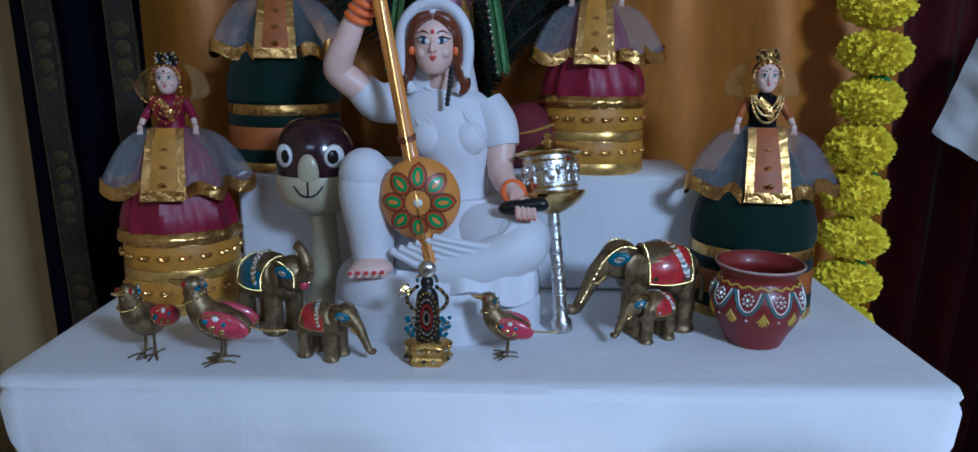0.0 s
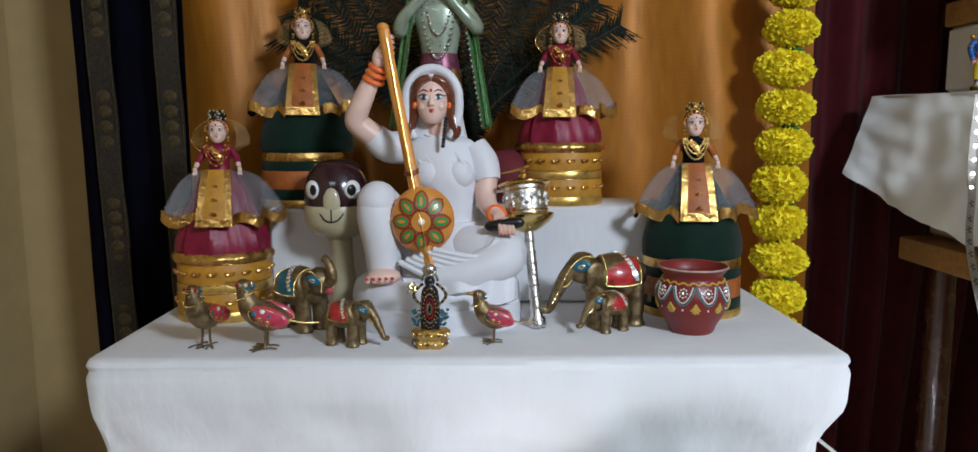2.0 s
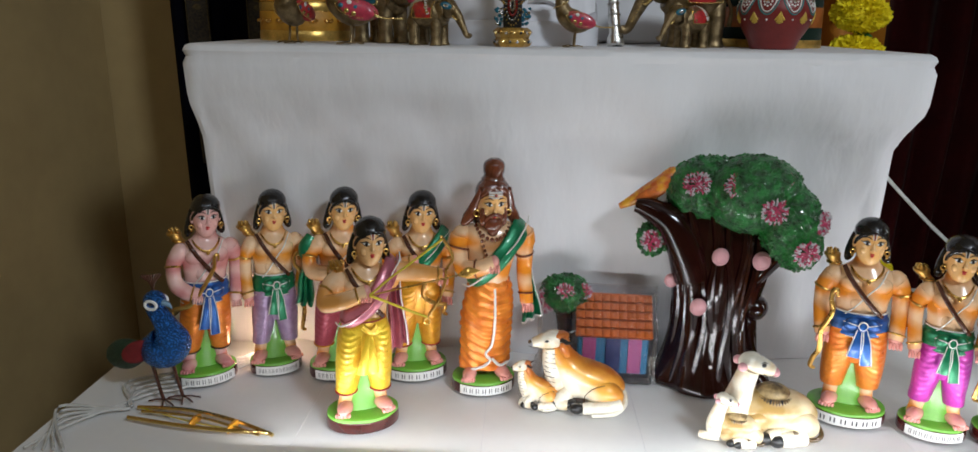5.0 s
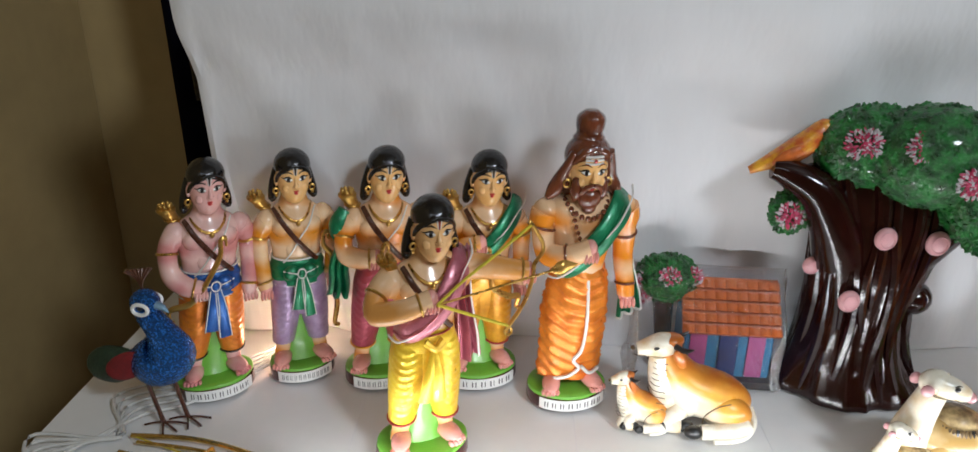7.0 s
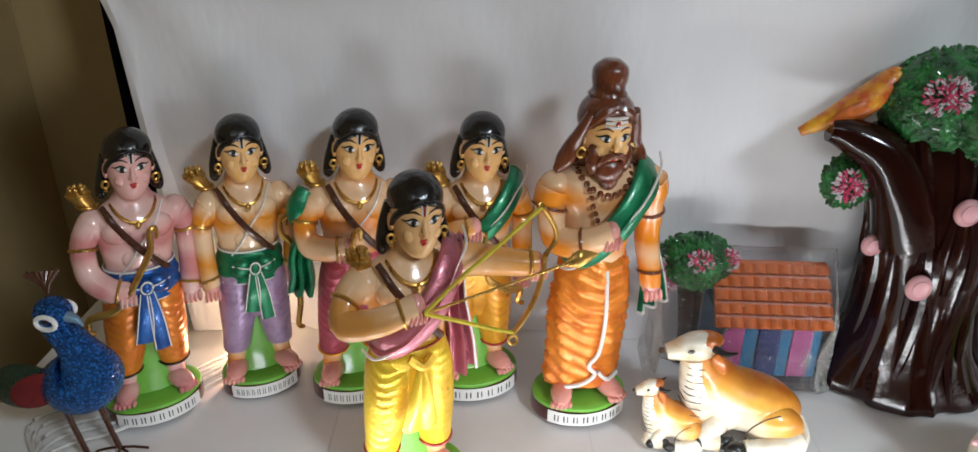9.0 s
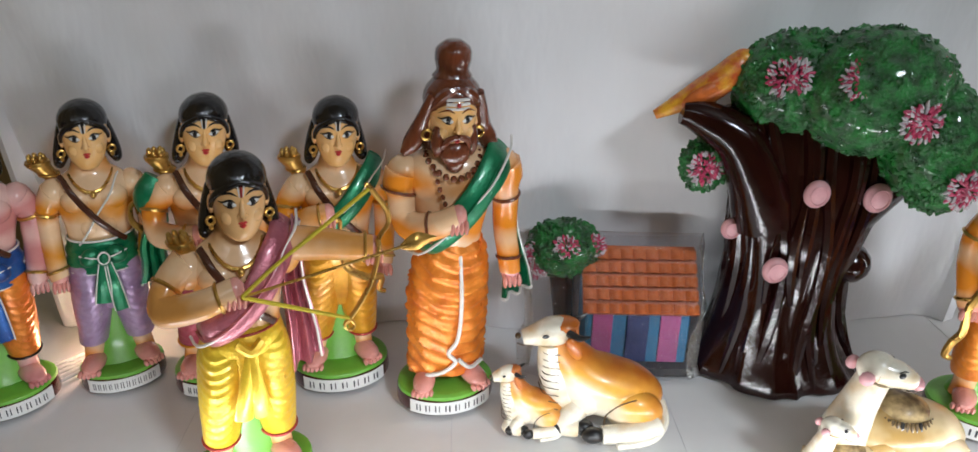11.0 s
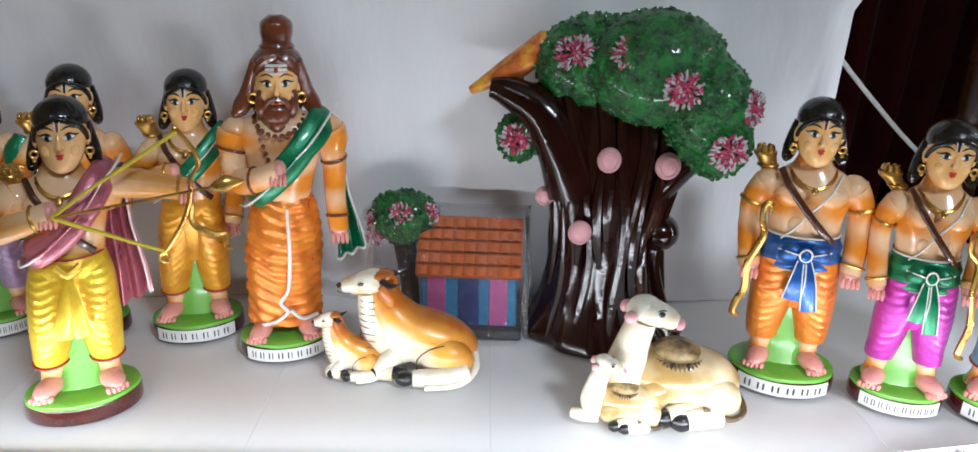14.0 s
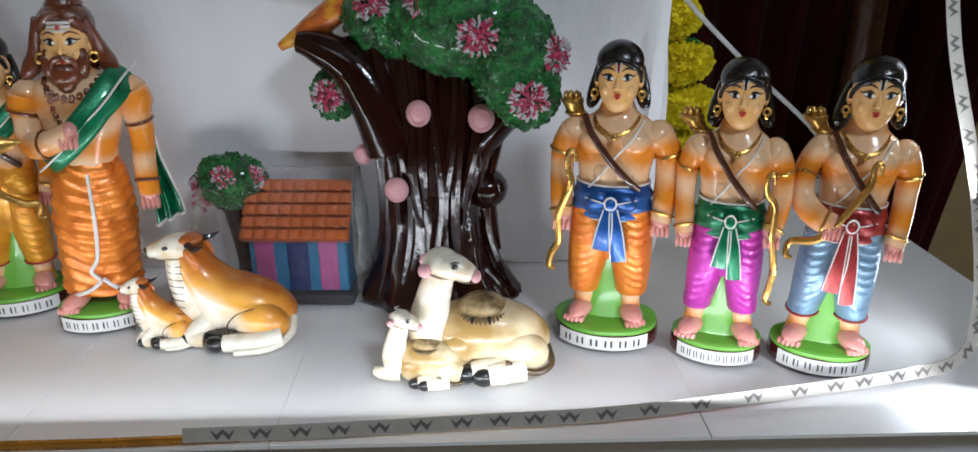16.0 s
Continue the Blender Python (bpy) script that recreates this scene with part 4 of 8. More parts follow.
def sage():
    s = Shape()
    sk = M["skin_bright"]
    plinth(s, 0.0450, 0.0368, 8, 9)
    for e in (-1, 1):
        x = e * 0.021
        foot(s, x * 1.1, -0.018, 0.026, 1.1, M["palm"], e * 0.3)
    fold = lambda a, z: 1 + 0.03 * math.sin(9 * a + 60 * z) + 0.055 * (1 - 2 * abs(math.sin(250 * (z + 0.02 * math.cos(a + 1.2)))) ** 0.8)
    s.loft([(0, 0.002, 0.030, 0.0345, 0.0235), (0, 0.001, 0.040, 0.0365, 0.025), (0, 0, 0.075, 0.0385, 0.027), (0, 0, 0.115, 0.040, 0.0285), (0, 0, 0.150, 0.0375, 0.027), (0, 0, 0.165, 0.032, 0.0235)], M["orange"], 48, 16, fold)
    s.tube([(0.004, -0.0255, 0.155), (0.006, -0.0305, 0.11), (0.004, -0.0300, 0.075), (-0.004, -0.028, 0.060), (0.003, -0.0285, 0.050), (-0.008, -0.027, 0.040), (-0.022, -0.020, 0.034)], 0.0021, M["trim"], 8, 6)
    s.tube([(0.006, -0.0285, 0.052), (0.018, -0.025, 0.040), (0.032, -0.012, 0.038)], 0.0021, M["trim"], 8, 4)
    s.loft([(0, 0, 0.155, 0.031, 0.0225), (0, 0, 0.175, 0.0345, 0.0245), (0, 0.001, 0.200, 0.042, 0.0265), (0, 0.002, 0.222, 0.0475, 0.026), (0, 0.003, 0.236, 0.041, 0.0215), (0, 0.003, 0.245, 0.018, 0.015), (0, 0.002, 0.256, 0.014, 0.014)], sk, 30, 4)
    for e in (-1, 1):
        s.ball((e * 0.046, 0.002, 0.223), (0.0165, 0.016, 0.017), sk, n=16)
    hc = (-0.004, -0.004, 0.270)
    face(s, hc, 1.04, sk, M["brown_hair"])
    x, y, z = hc
    s.ball((x, y + 0.0055, z + 0.0155), (0.0262, 0.0250, 0.0215), M["brown_hair"], n=24)
    s.loft([(x, y + 0.008, z + 0.033, 0.018, 0.017), (x, y + 0.007, z + 0.038, 0.0145, 0.0145), (x, y + 0.007, z + 0.046, 0.0160, 0.0160), (x, y + 0.007, z + 0.055, 0.0150, 0.0150), (x, y + 0.007, z + 0.061, 0.007, 0.007)], M["brown_hair"], 18, 4)
    s.ball((x, y + 0.014, z - 0.016), (0.027, 0.018, 0.028), M["brown_hair"], n=18)
    for e in (-1, 1):
        s.tube([(x + e * 0.020, y - 0.009, z + 0.022), (x + e * 0.0255, y - 0.003, z + 0.006), (x + e * 0.029, y + 0.005, z - 0.010), (x + e * 0.036, y + 0.005, z - 0.022), (x + e * 0.044, y + 0.003, z - 0.029)], [0.005, 0.0056, 0.0085, 0.0085, 0.003], M["brown_hair"], 10, 4)
        s.tube([(x, y - 0.0150, z + 0.027), (x + e * 0.012, y - 0.0150, z + 0.0225), (x + e * 0.021, y - 0.008, z + 0.012)], [0.003, 0.005, 0.003], M["brown_hair"], 8, 4)
        s.tube([(x, y - 0.0235, z - 0.0095), (x + e * 0.008, y - 0.0215, z - 0.0125), (x + e * 0.0125, y - 0.017, z - 0.020)], [0.0022, 0.003, 0.0022], M["brown_hair"], 8, 4)
        s.hoop((x + e * 0.0235, y - 0.004, z - 0.012), 0.004, 0.004, 0.0013, M["gold"], math.pi / 2)
        s.ball((x + e * 0.015, y - 0.010, z - 0.016), (0.0065, 0.009, 0.014), M["brown_hair"], n=12)
    s.ball((x, y - 0.0135, z - 0.025), (0.0145, 0.0105, 0.0125), M["brown_hair"], n=16)
    s.ball((x, y - 0.0155, z - 0.033), (0.009, 0.0075, 0.0095), M["brown_hair"], n=12)
    for d in (0.012, 0.0155, 0.019):
        s.tube([(x - 0.010, y - 0.0195 + d * 0.12, z + d), (x, y - 0.0226 + d * 0.16, z + d), (x + 0.010, y - 0.0195 + d * 0.12, z + d)], 0.0014, M["trim"], 6, 3)
    s.ball((x, y - 0.0218, z + 0.0155), 0.0022, M["crimson"], n=8)
    for i in range(22):
        a = 6.2832 * i / 22
        s.ball((math.cos(a) * 0.024 - 0.003, -0.006 + math.sin(a) * 0.022, 0.2395 - 0.014 * max(0, -math.sin(a)) ** 1.4), 0.0031, M["brown_hair"], n=8)
    for i in range(12):
        t = i / 11
        s.ball((-0.022 + 0.020 * t, -0.0225 - 0.006 * math.sin(3.1 * t), 0.230 - 0.044 * math.sin(t * 1.7)), 0.0026, M["brown_hair"], n=8)
    bead = M["brown_hair"]
    arm(s, [(-0.048, 0.0, 0.226), (-0.054, -0.002, 0.204), (-0.050, -0.012, 0.184), (-0.030, -0.030, 0.186), (-0.004, -0.037, 0.196)], sk, 1.15, bands=(0.2, 0.78), band=bead)
    arm(s, [(0.048, 0.0, 0.226), (0.058, 0.002, 0.200), (0.060, 0.002, 0.172), (0.060, -0.008, 0.148), (0.060, -0.012, 0.128)], sk, 1.15, bands=(0.3, 0.82), band=bead)
    pts = [(0.044, 0.004, 0.241), (0.036, -0.016, 0.232), (0.016, -0.031, 0.208), (-0.006, -0.033, 0.188), (-0.028, -0.027, 0.172), (-0.038, -0.006, 0.166)]
    s.tube(pts, [0.014, 0.0155, 0.015, 0.0145, 0.014, 0.013], M["green"], 18, 6, 0.3)
    for d in (-0.85, 0.0, 0.85):
        s.tube([(x + d * 0.0115, y - (0.003 if d else 0.005), z + d * 0.0105) for x, y, z in pts], 0.0012, M["trim"] if d else M["green"], 5, 6)
    s.sheet(lambda u, v: (0.058 + 0.030 * u * (0.4 + 0.6 * v), 0.006 - 0.005 * math.sin(u * 15), 0.175 - 0.085 * v + 0.012 * u), 24, 12, M["green"], 0.002)
    s.tube([(0.0885 - 0.018 * (1 - v), 0.004, 0.187 - 0.085 * v) for v in np.linspace(0, 1, 6)], 0.0016, M["trim"], 6, 2)
    s.tube([(0.058 + 0.03 * u, 0.004 - 0.005 * math.sin(u * 15), 0.090 + 0.012 * u) for u in np.linspace(0, 1, 12)], 0.0016, M["trim"], 6, 2)
    return s


put(sage(), -0.027, -0.091, 13, "tall painted clay sage with brown beard and orange robe", 0.985, (0.011, 0.004))


# ---- the moulded tree with its bird ----
def toned(name, top, mid, low, z0, z1, rough=0.3, slope=0.0):
    """Airbrushed glaze: colours blend over the height with a wandering edge."""
    m = mat(name, mid, rough, vary=0.06, scale=60, bump=0.06, coat=0.4)
    nt = m.node_tree
    tone = [n for n in nt.nodes if n.type == "MIX"][0]
    co, sep = nt.nodes.new("ShaderNodeTexCoord"), nt.nodes.new("ShaderNodeSeparateXYZ")
    n, add, rng_, ramp = nt.nodes.new("ShaderNodeTexNoise"), nt.nodes.new("ShaderNodeMath"), nt.nodes.new("ShaderNodeMapRange"), nt.nodes.new("ShaderNodeValToRGB")
    n.inputs["Scale"].default_value = 28
    nt.links.new(co.outputs["Object"], sep.inputs[0])
    nt.links.new(co.outputs["Object"], n.inputs["Vector"])
    add.operation = "MULTIPLY_ADD"
    add.inputs[1].default_value = (z1 - z0) * 0.7
    nt.links.new(n.outputs[0], add.inputs[0])
    tip = nt.nodes.new("ShaderNodeMath")
    tip.operation, tip.inputs[1].default_value = "MULTIPLY_ADD", slope
    nt.links.new(sep.outputs[0], tip.inputs[0])
    nt.links.new(sep.outputs[2], tip.inputs[2])
    nt.links.new(tip.outputs[0], add.inputs[2])
    rng_.inputs[1].default_value, rng_.inputs[2].default_value = z0 + (z1 - z0) * 0.35, z1 + (z1 - z0) * 0.35
    nt.links.new(add.outputs[0], rng_.inputs[0])
    e = ramp.color_ramp.elements
    e[0].position, e[0].color, e[1].position, e[1].color = 0.25, (*low, 1), 0.85, (*top, 1)
    q = e.new(0.55)
    q.color = (*mid, 1)
    nt.links.new(rng_.outputs[0], ramp.inputs[0])
    nt.links.new(ramp.outputs[0], tone.inputs[6])
    return m


BARK = mat("dark_brown_glazed_bark", (0.017, 0.0032, 0.0026), 0.08, spec=0.5, vary=0.35, scale=40, bump=0.3, bscale=240, coat=0.0, lift=0.0007)
LEAF = mat("green_moulded_leaves", (0.012, 0.175, 0.024), 0.30, vary=0.4, scale=90, bump=1.0, bscale=260, coat=0.4, second=(0.003, 0.050, 0.008), lift=0.004)
PINK = mat("pink_petal_paint", (0.50, 0.035, 0.11), 0.4, vary=0.4, scale=150, coat=0.3)
PALE = mat("pale_petal_paint", (0.52, 0.48, 0.50), 0.4, vary=0.3, scale=150)
KNOT = mat("pink_cut_knot_paint", (0.66, 0.34, 0.36), 0.4, vary=0.1, scale=100, coat=0.3)


def blossom(parent, c, r, seed, nrm=(0, -1, 0.15), name="flower", thin=0.35):
    q = random.Random(seed)
    s = Shape()
    R = Vector((0, -1, 0)).rotation_difference(Vector(nrm)).to_matrix()
    for i in range(170):
        a, d = q.random() * 6.28, r * math.sqrt(q.random())
        p = Vector(c) + R @ Vector((d * math.cos(a) * 1.1, -0.0016 * (1 - d / r) - 0.0008, d * math.sin(a)))
        w = r * (0.06 + 0.05 * q.random())
        s.ball(p, (w * 2.0, r * thin * 0.28, w * 0.8), PALE if (d > 0.7 * r and q.random() < 0.5) or q.random() < 0.22 else PINK, (0, math.degrees(-a) + q.uniform(-40, 40), 0), 6)
    return part(name, s, parent, "pink and white painted flower")


def leaf_mass(secs, seed, lumps=0.16):
    """A crown moulded in overlapping leaf scallops over an uneven body."""
    s, q = Shape(), random.Random(seed)
    for x, y, z, rx, ry, rz in secs:
        s.ball((x, y, z), (rx, ry, rz), LEAF, n=24)
        for i in range(int(5600 * (rx + rz))):
            u, w = q.uniform(-1, 1), q.random() * 6.2832
            c = math.sqrt(1 - u * u)
            d = Vector((c * math.cos(w), c * math.sin(w), u))
            if d.y > 0.45:
                continue
            p = Vector((x + rx * d.x * 0.97, y + ry * d.y * 0.97, z + rz * d.z * 0.97))
            e = 0.0034 + 0.0022 * q.random()
            s.ball(p, (e, 0.0024, e * 0.55), LEAF, (q.uniform(-20, 20), q.uniform(-180, 180), q.uniform(-30, 30)), 6)
    return s


def moulded_tree():
    t = thing("tree_ornament", None, (0.298, -0.046, TABLE), 0, "glazed dark tree ornament with green crown and pink flowers", "ornament")
    s = Shape()

    def bark(a, z):
        c, d = math.cos(a), math.sin(a)
        rib = 1 - 2 * abs(noise.noise((c * 3.2 + 2, d * 3.2, z * 5)))
        fine = 1 - 2 * abs(noise.noise((c * 8, d * 8 + 5, z * 11)))
        return 1 + 0.075 * rib + 0.045 * fine + 0.05 * noise.noise((c * 2, d * 2, z * 16)) - 0.06
    s.loft([(0.004, 0.0, 0.0, 0.081, 0.064), (0.004, 0, 0.006, 0.082, 0.065), (0.0, 0, 0.035, 0.066, 0.057), (-0.003, 0, 0.075, 0.055, 0.050), (-0.003, 0, 0.12, 0.053, 0.049), (0.0, 0, 0.165, 0.059, 0.049), (0.004, 0, 0.205, 0.072, 0.046), (0.008, 0, 0.236, 0.080, 0.040), (0.010, 0.002, 0.268, 0.080, 0.030)], BARK, 80, 7, bark)
    s.ball((0.052, -0.012, 0.118), (0.022, 0.024, 0.020), BARK, n=16)
    s.tube([(-0.035, -0.020, 0.165), (-0.050, -0.022, 0.205), (-0.072, -0.020, 0.240), (-0.104, -0.016, 0.258), (-0.121, -0.014, 0.262)], [0.030, 0.026, 0.021, 0.015, 0.010], BARK, 20, 6)
    s.tube([(0.030, -0.015, 0.160), (0.060, -0.016, 0.190), (0.090, -0.012, 0.212)], [0.026, 0.022, 0.018], BARK, 18, 6)
    q = random.Random(41)
    for i in range(17):
        a = -2.95 + i * 0.175 + q.uniform(-0.04, 0.04)
        k, d = math.cos(a), math.sin(a)
        sway = q.uniform(-0.006, 0.006)
        z0, z1 = q.choice((0.006, 0.05, 0.09, 0.12)), q.choice((0.20, 0.262, 0.264, 0.266))
        pts = []
        for m in range(6):
            z = z0 + (z1 - z0) * m / 5
            rx, ry = float(np.interp(z, (0, 0.035, 0.075, 0.12, 0.165, 0.205, 0.24, 0.27), (0.080, 0.065, 0.053, 0.051, 0.058, 0.071, 0.080, 0.082))), float(np.interp(z, (0, 0.035, 0.075, 0.165, 0.24, 0.27), (0.061, 0.054, 0.049, 0.049, 0.041, 0.034)))
            pts.append((rx * k + sway * math.sin(m * 1.3 + i) + 0.004, ry * d, z))
        s.tube(pts, [0.003, 0.0058, 0.0062, 0.006, 0.0064, 0.005], BARK, 8, 5)
    part("trunk", s, t, "glossy dark brown ridged trunk")
    secs = [(-0.020, -0.010, 0.286, 0.060, 0.040, 0.045), (0.030, -0.034, 0.285, 0.066, 0.050, 0.053), (0.077, -0.048, 0.250, 0.040, 0.044, 0.050), (0.087, -0.055, 0.223, 0.030, 0.037, 0.034)]
    crown = part("crown", leaf_mass(secs, 3), t, "green moulded leaf crown")
    lobe = part("leaf_clump", leaf_mass([(-0.092, -0.006, 0.212, 0.021, 0.014, 0.024), (-0.078, -0.008, 0.222, 0.020, 0.013, 0.017)], 5), t)
    for i, (x, z, y, n) in enumerate(((-0.047, 0.299, -0.045, (-0.35, -1, 0.35)), (0.000, 0.303, -0.069, (-0.1, -1, 0.5)), (0.044, 0.274, -0.085, (0.1, -1, 0.1)), (0.087, 0.221, -0.093, (0.2, -1, 0)), (0.052, 0.311, -0.066, (0.2, -1, 0.8)), (0.112, 0.256, -0.070, (1, -1, 0.1)))):
        blossom(crown, (x, y, z), 0.0160, 20 + i, n)
    blossom(lobe, (-0.096, -0.020, 0.213), 0.0145, 31)
    for x, y, z, r in ((-0.010, -0.053, 0.2025, 0.0115), (-0.033, -0.052, 0.130, 0.0115), (-0.066, -0.022, 0.157, 0.0095), (0.047, -0.046, 0.196, 0.0125)):
        k = Shape()
        k.ball((x, y - 0.001, z), (r, 0.006, r * 1.08), KNOT, n=18)
        k.hoop((x, y - 0.0062, z), r * 0.66, r * 0.72, 0.0006, KNOT, math.pi / 2)
        part("knot", k, t, "pink painted cut branch")


moulded_tree()


def small_bird():
    b = thing("bird_figurine", None, (0.200, -0.052, 1.006), 0, "yellow and orange clay bird perched on the tree ornament", "figurine", size=1.18)
    skin = mat("yellow_orange_bird_paint", (0.72, 0.36, 0.02), 0.35, vary=0.2, scale=90, second=(0.50, 0.09, 0.02), coat=0.3, bscale=300, bump=0.4)
    s = Shape()
    s.tube([(-0.036, 0.004, 0.000), (-0.022, 0.002, 0.008), (-0.004, 0, 0.018), (0.012, 0, 0.030), (0.020, 0, 0.040), (0.024, 0, 0.045)], [0.0035, 0.0065, 0.0105, 0.0105, 0.0085, 0.005], skin, 14, 5)
    s.ball((0.022, 0, 0.042), (0.0082, 0.0078, 0.0075), skin, n=14)
    part("body", s, b)
    part("beak", Shape().tube([(0.028, 0, 0.042), (0.032, 0, 0.041), (0.035, 0, 0.039)], [0.0026, 0.0018, 0.0004], M["strap"], 8), b)
    part("eye", Shape().ball((0.025, -0.0068, 0.044), 0.0014, M["black"], n=8), b)
    w = Shape().ball((-0.006, -0.0085, 0.018), (0.017, 0.003, 0.0065), mat("orange_wing_paint", (0.60, 0.14, 0.02), 0.4, vary=0.3, scale=150, bump=0.6, bscale=250), (0, -30, 0), 14)
    part("wing", w, b)
    for x in (0.0, 0.006):
        part("leg", Shape().tube([(x, 0, 0.014), (x, 0, 0.0)], 0.0012, M["strap"], 6, 1), b)


small_bird()


# ---- the small house in its clear wrap ----
def toy_house():
    h = thing("toy_house", None, (0.160, -0.030, TABLE), -3, "small painted clay house still wrapped in clear plastic film", "ornament")
    blue = mat("house_blue_paint", (0.03, 0.22, 0.42), 0.4, vary=0.2, scale=60, coat=0.2)
    navy = mat("house_navy_paint", (0.008, 0.03, 0.16), 0.4, vary=0.2, scale=60, coat=0.2)
    rose = mat("house_pink_paint", (0.50, 0.10, 0.30), 0.4, vary=0.15, scale=60, coat=0.2)
    tile = mat("orange_roof_tile_paint", (0.62, 0.15, 0.03), 0.35, vary=0.25, scale=90, coat=0.3, bump=0.3, bscale=250)
    dark = mat("dark_grey_base_paint", (0.035, 0.035, 0.04), 0.5, vary=0.3)
    part("base", Shape().box((0, 0, 0.005), (0.112, 0.086, 0.010), dark), h)
    wall = part("wall", Shape().box((0, 0, 0.041), (0.100, 0.066, 0.064), blue, bevel=0.06), h)
    for x, w, m, n in ((-0.034, 0.019, rose, "panel"), (0.0, 0.021, navy, "door"), (0.031, 0.019, rose, "panel")):
        part(n, Shape().box((x, -0.0338, 0.041), (w, 0.003, 0.058), m, bevel=0.3), wall)
    roof = Shape()
    roof.sheet(lambda u, v: (-0.054 + 0.108 * u, -0.042 + 0.044 * v, 0.070 + 0.050 * v), 2, 2, tile, -0.006)
    roof.sheet(lambda u, v: (-0.054 + 0.108 * u, 0.046 - 0.044 * v, 0.070 + 0.050 * v), 2, 2, tile, 0.006)
    rf = part("roof", roof, h, "orange tiled roof")
    one = Shape()
    one.sheet(lambda u, v: ((u - 0.5) * 0.0112, -0.0008 - 0.0030 * math.sin(u * math.pi) + 0.0105 * v * 0.66, 0.0022 * math.sin(u * math.pi) * (1.15 - v) + 0.0105 * v * 0.75), 6, 2, tile, 0.0012)
    me = one.mesh("roof_tile")
    for r in range(5):
        for c in range(9):
            o = new("roof_tile", me)
            o.parent = rf
            o.location = (-0.048 + c * 0.012, -0.0445 + r * 0.0088, 0.0715 + r * 0.0099)
    tr = Shape().tube([(-0.070, 0.010, 0.0), (-0.068, 0.008, 0.03), (-0.073, 0.004, 0.095)], [0.013, 0.010, 0.013], BARK, 12, 5)
    part("little_trunk", tr, h)
    crown = part("little_crown", leaf_mass([(-0.072, 0.000, 0.118, 0.037, 0.024, 0.029)], 8), h, "green leaf crown with pink flowers")
    for i, (x, z) in enumerate(((-0.072, 0.128), (-0.045, 0.126), (-0.098, 0.118), (-0.100, 0.100))):
        blossom(crown, (x, -0.021 + abs(x + 0.072) * 0.35, z), 0.0115, 50 + i)
    wrap = Shape()
    rows = []
    for k, (z, gx, gy) in enumerate(((0.001, 0.068, 0.050), (0.010, 0.064, 0.048), (0.04, 0.063, 0.046), (0.075, 0.064, 0.048), (0.100, 0.062, 0.036), (0.126, 0.060, 0.016), (0.134, 0.062, 0.004))):
        ring = []
        for j in range(72):
            a = 6.2832 * j / 72
            ca, sa = math.cos(a), math.sin(a)
            x = math.copysign(abs(ca) ** 0.35, ca) * gx
            x = x * 1.60 - 0.006 if ca < 0 else x
            w = 0.0035 * noise.noise((x * 60, sa * 3, z * 70))
            ring.append((x + w, math.copysign(abs(sa) ** 0.35, sa) * gy - w, z + (0.006 * noise.noise((x * 40, 2, 1)) if k > 4 else 0)))
        rows.append(ring)
    wrap.rings(rows, FILM, caps=False)
    w = part("plastic_wrap", wrap, h, "crinkled clear plastic film")
    w.visible_shadow = False


FILM = film_wrap("clear_plastic_film")
toy_house()

# ---- clay animals ----
COW = toned("cow_glaze", (0.48, 0.13, 0.012), (0.84, 0.42, 0.06), (0.86, 0.78, 0.62), 0.014, 0.086, slope=0.6)
CAMEL = mat("camel_glaze", (0.80, 0.68, 0.44), 0.35, vary=0.08, scale=20, coat=0.25, second=(0.34, 0.21, 0.06), seco=0.54)
CAMEL_D = mat("camel_hump_glaze", (0.52, 0.38, 0.18), 0.4, vary=0.3, scale=60, coat=0.2, second=(0.10, 0.06, 0.025), seco=0.5, bump=0.4)
CREAM = mat("cream_glaze", (0.80, 0.76, 0.64), 0.25, vary=0.08, scale=50, coat=0.4, second=(0.68, 0.52, 0.30), seco=0.42)
SMOKE = mat("smoky_brown_glaze", (0.10, 0.06, 0.02), 0.4, vary=0.4, scale=60, coat=0.3)
COAL = mat("black_hoof_glaze", (0.012, 0.012, 0.013), 0.3, vary=0.3, coat=0.4)


def settle(s):
    """Flattens the underside on the table."""
    s.v = [(x, y, max(z, 0.0006)) for x, y, z in s.v]
    return s


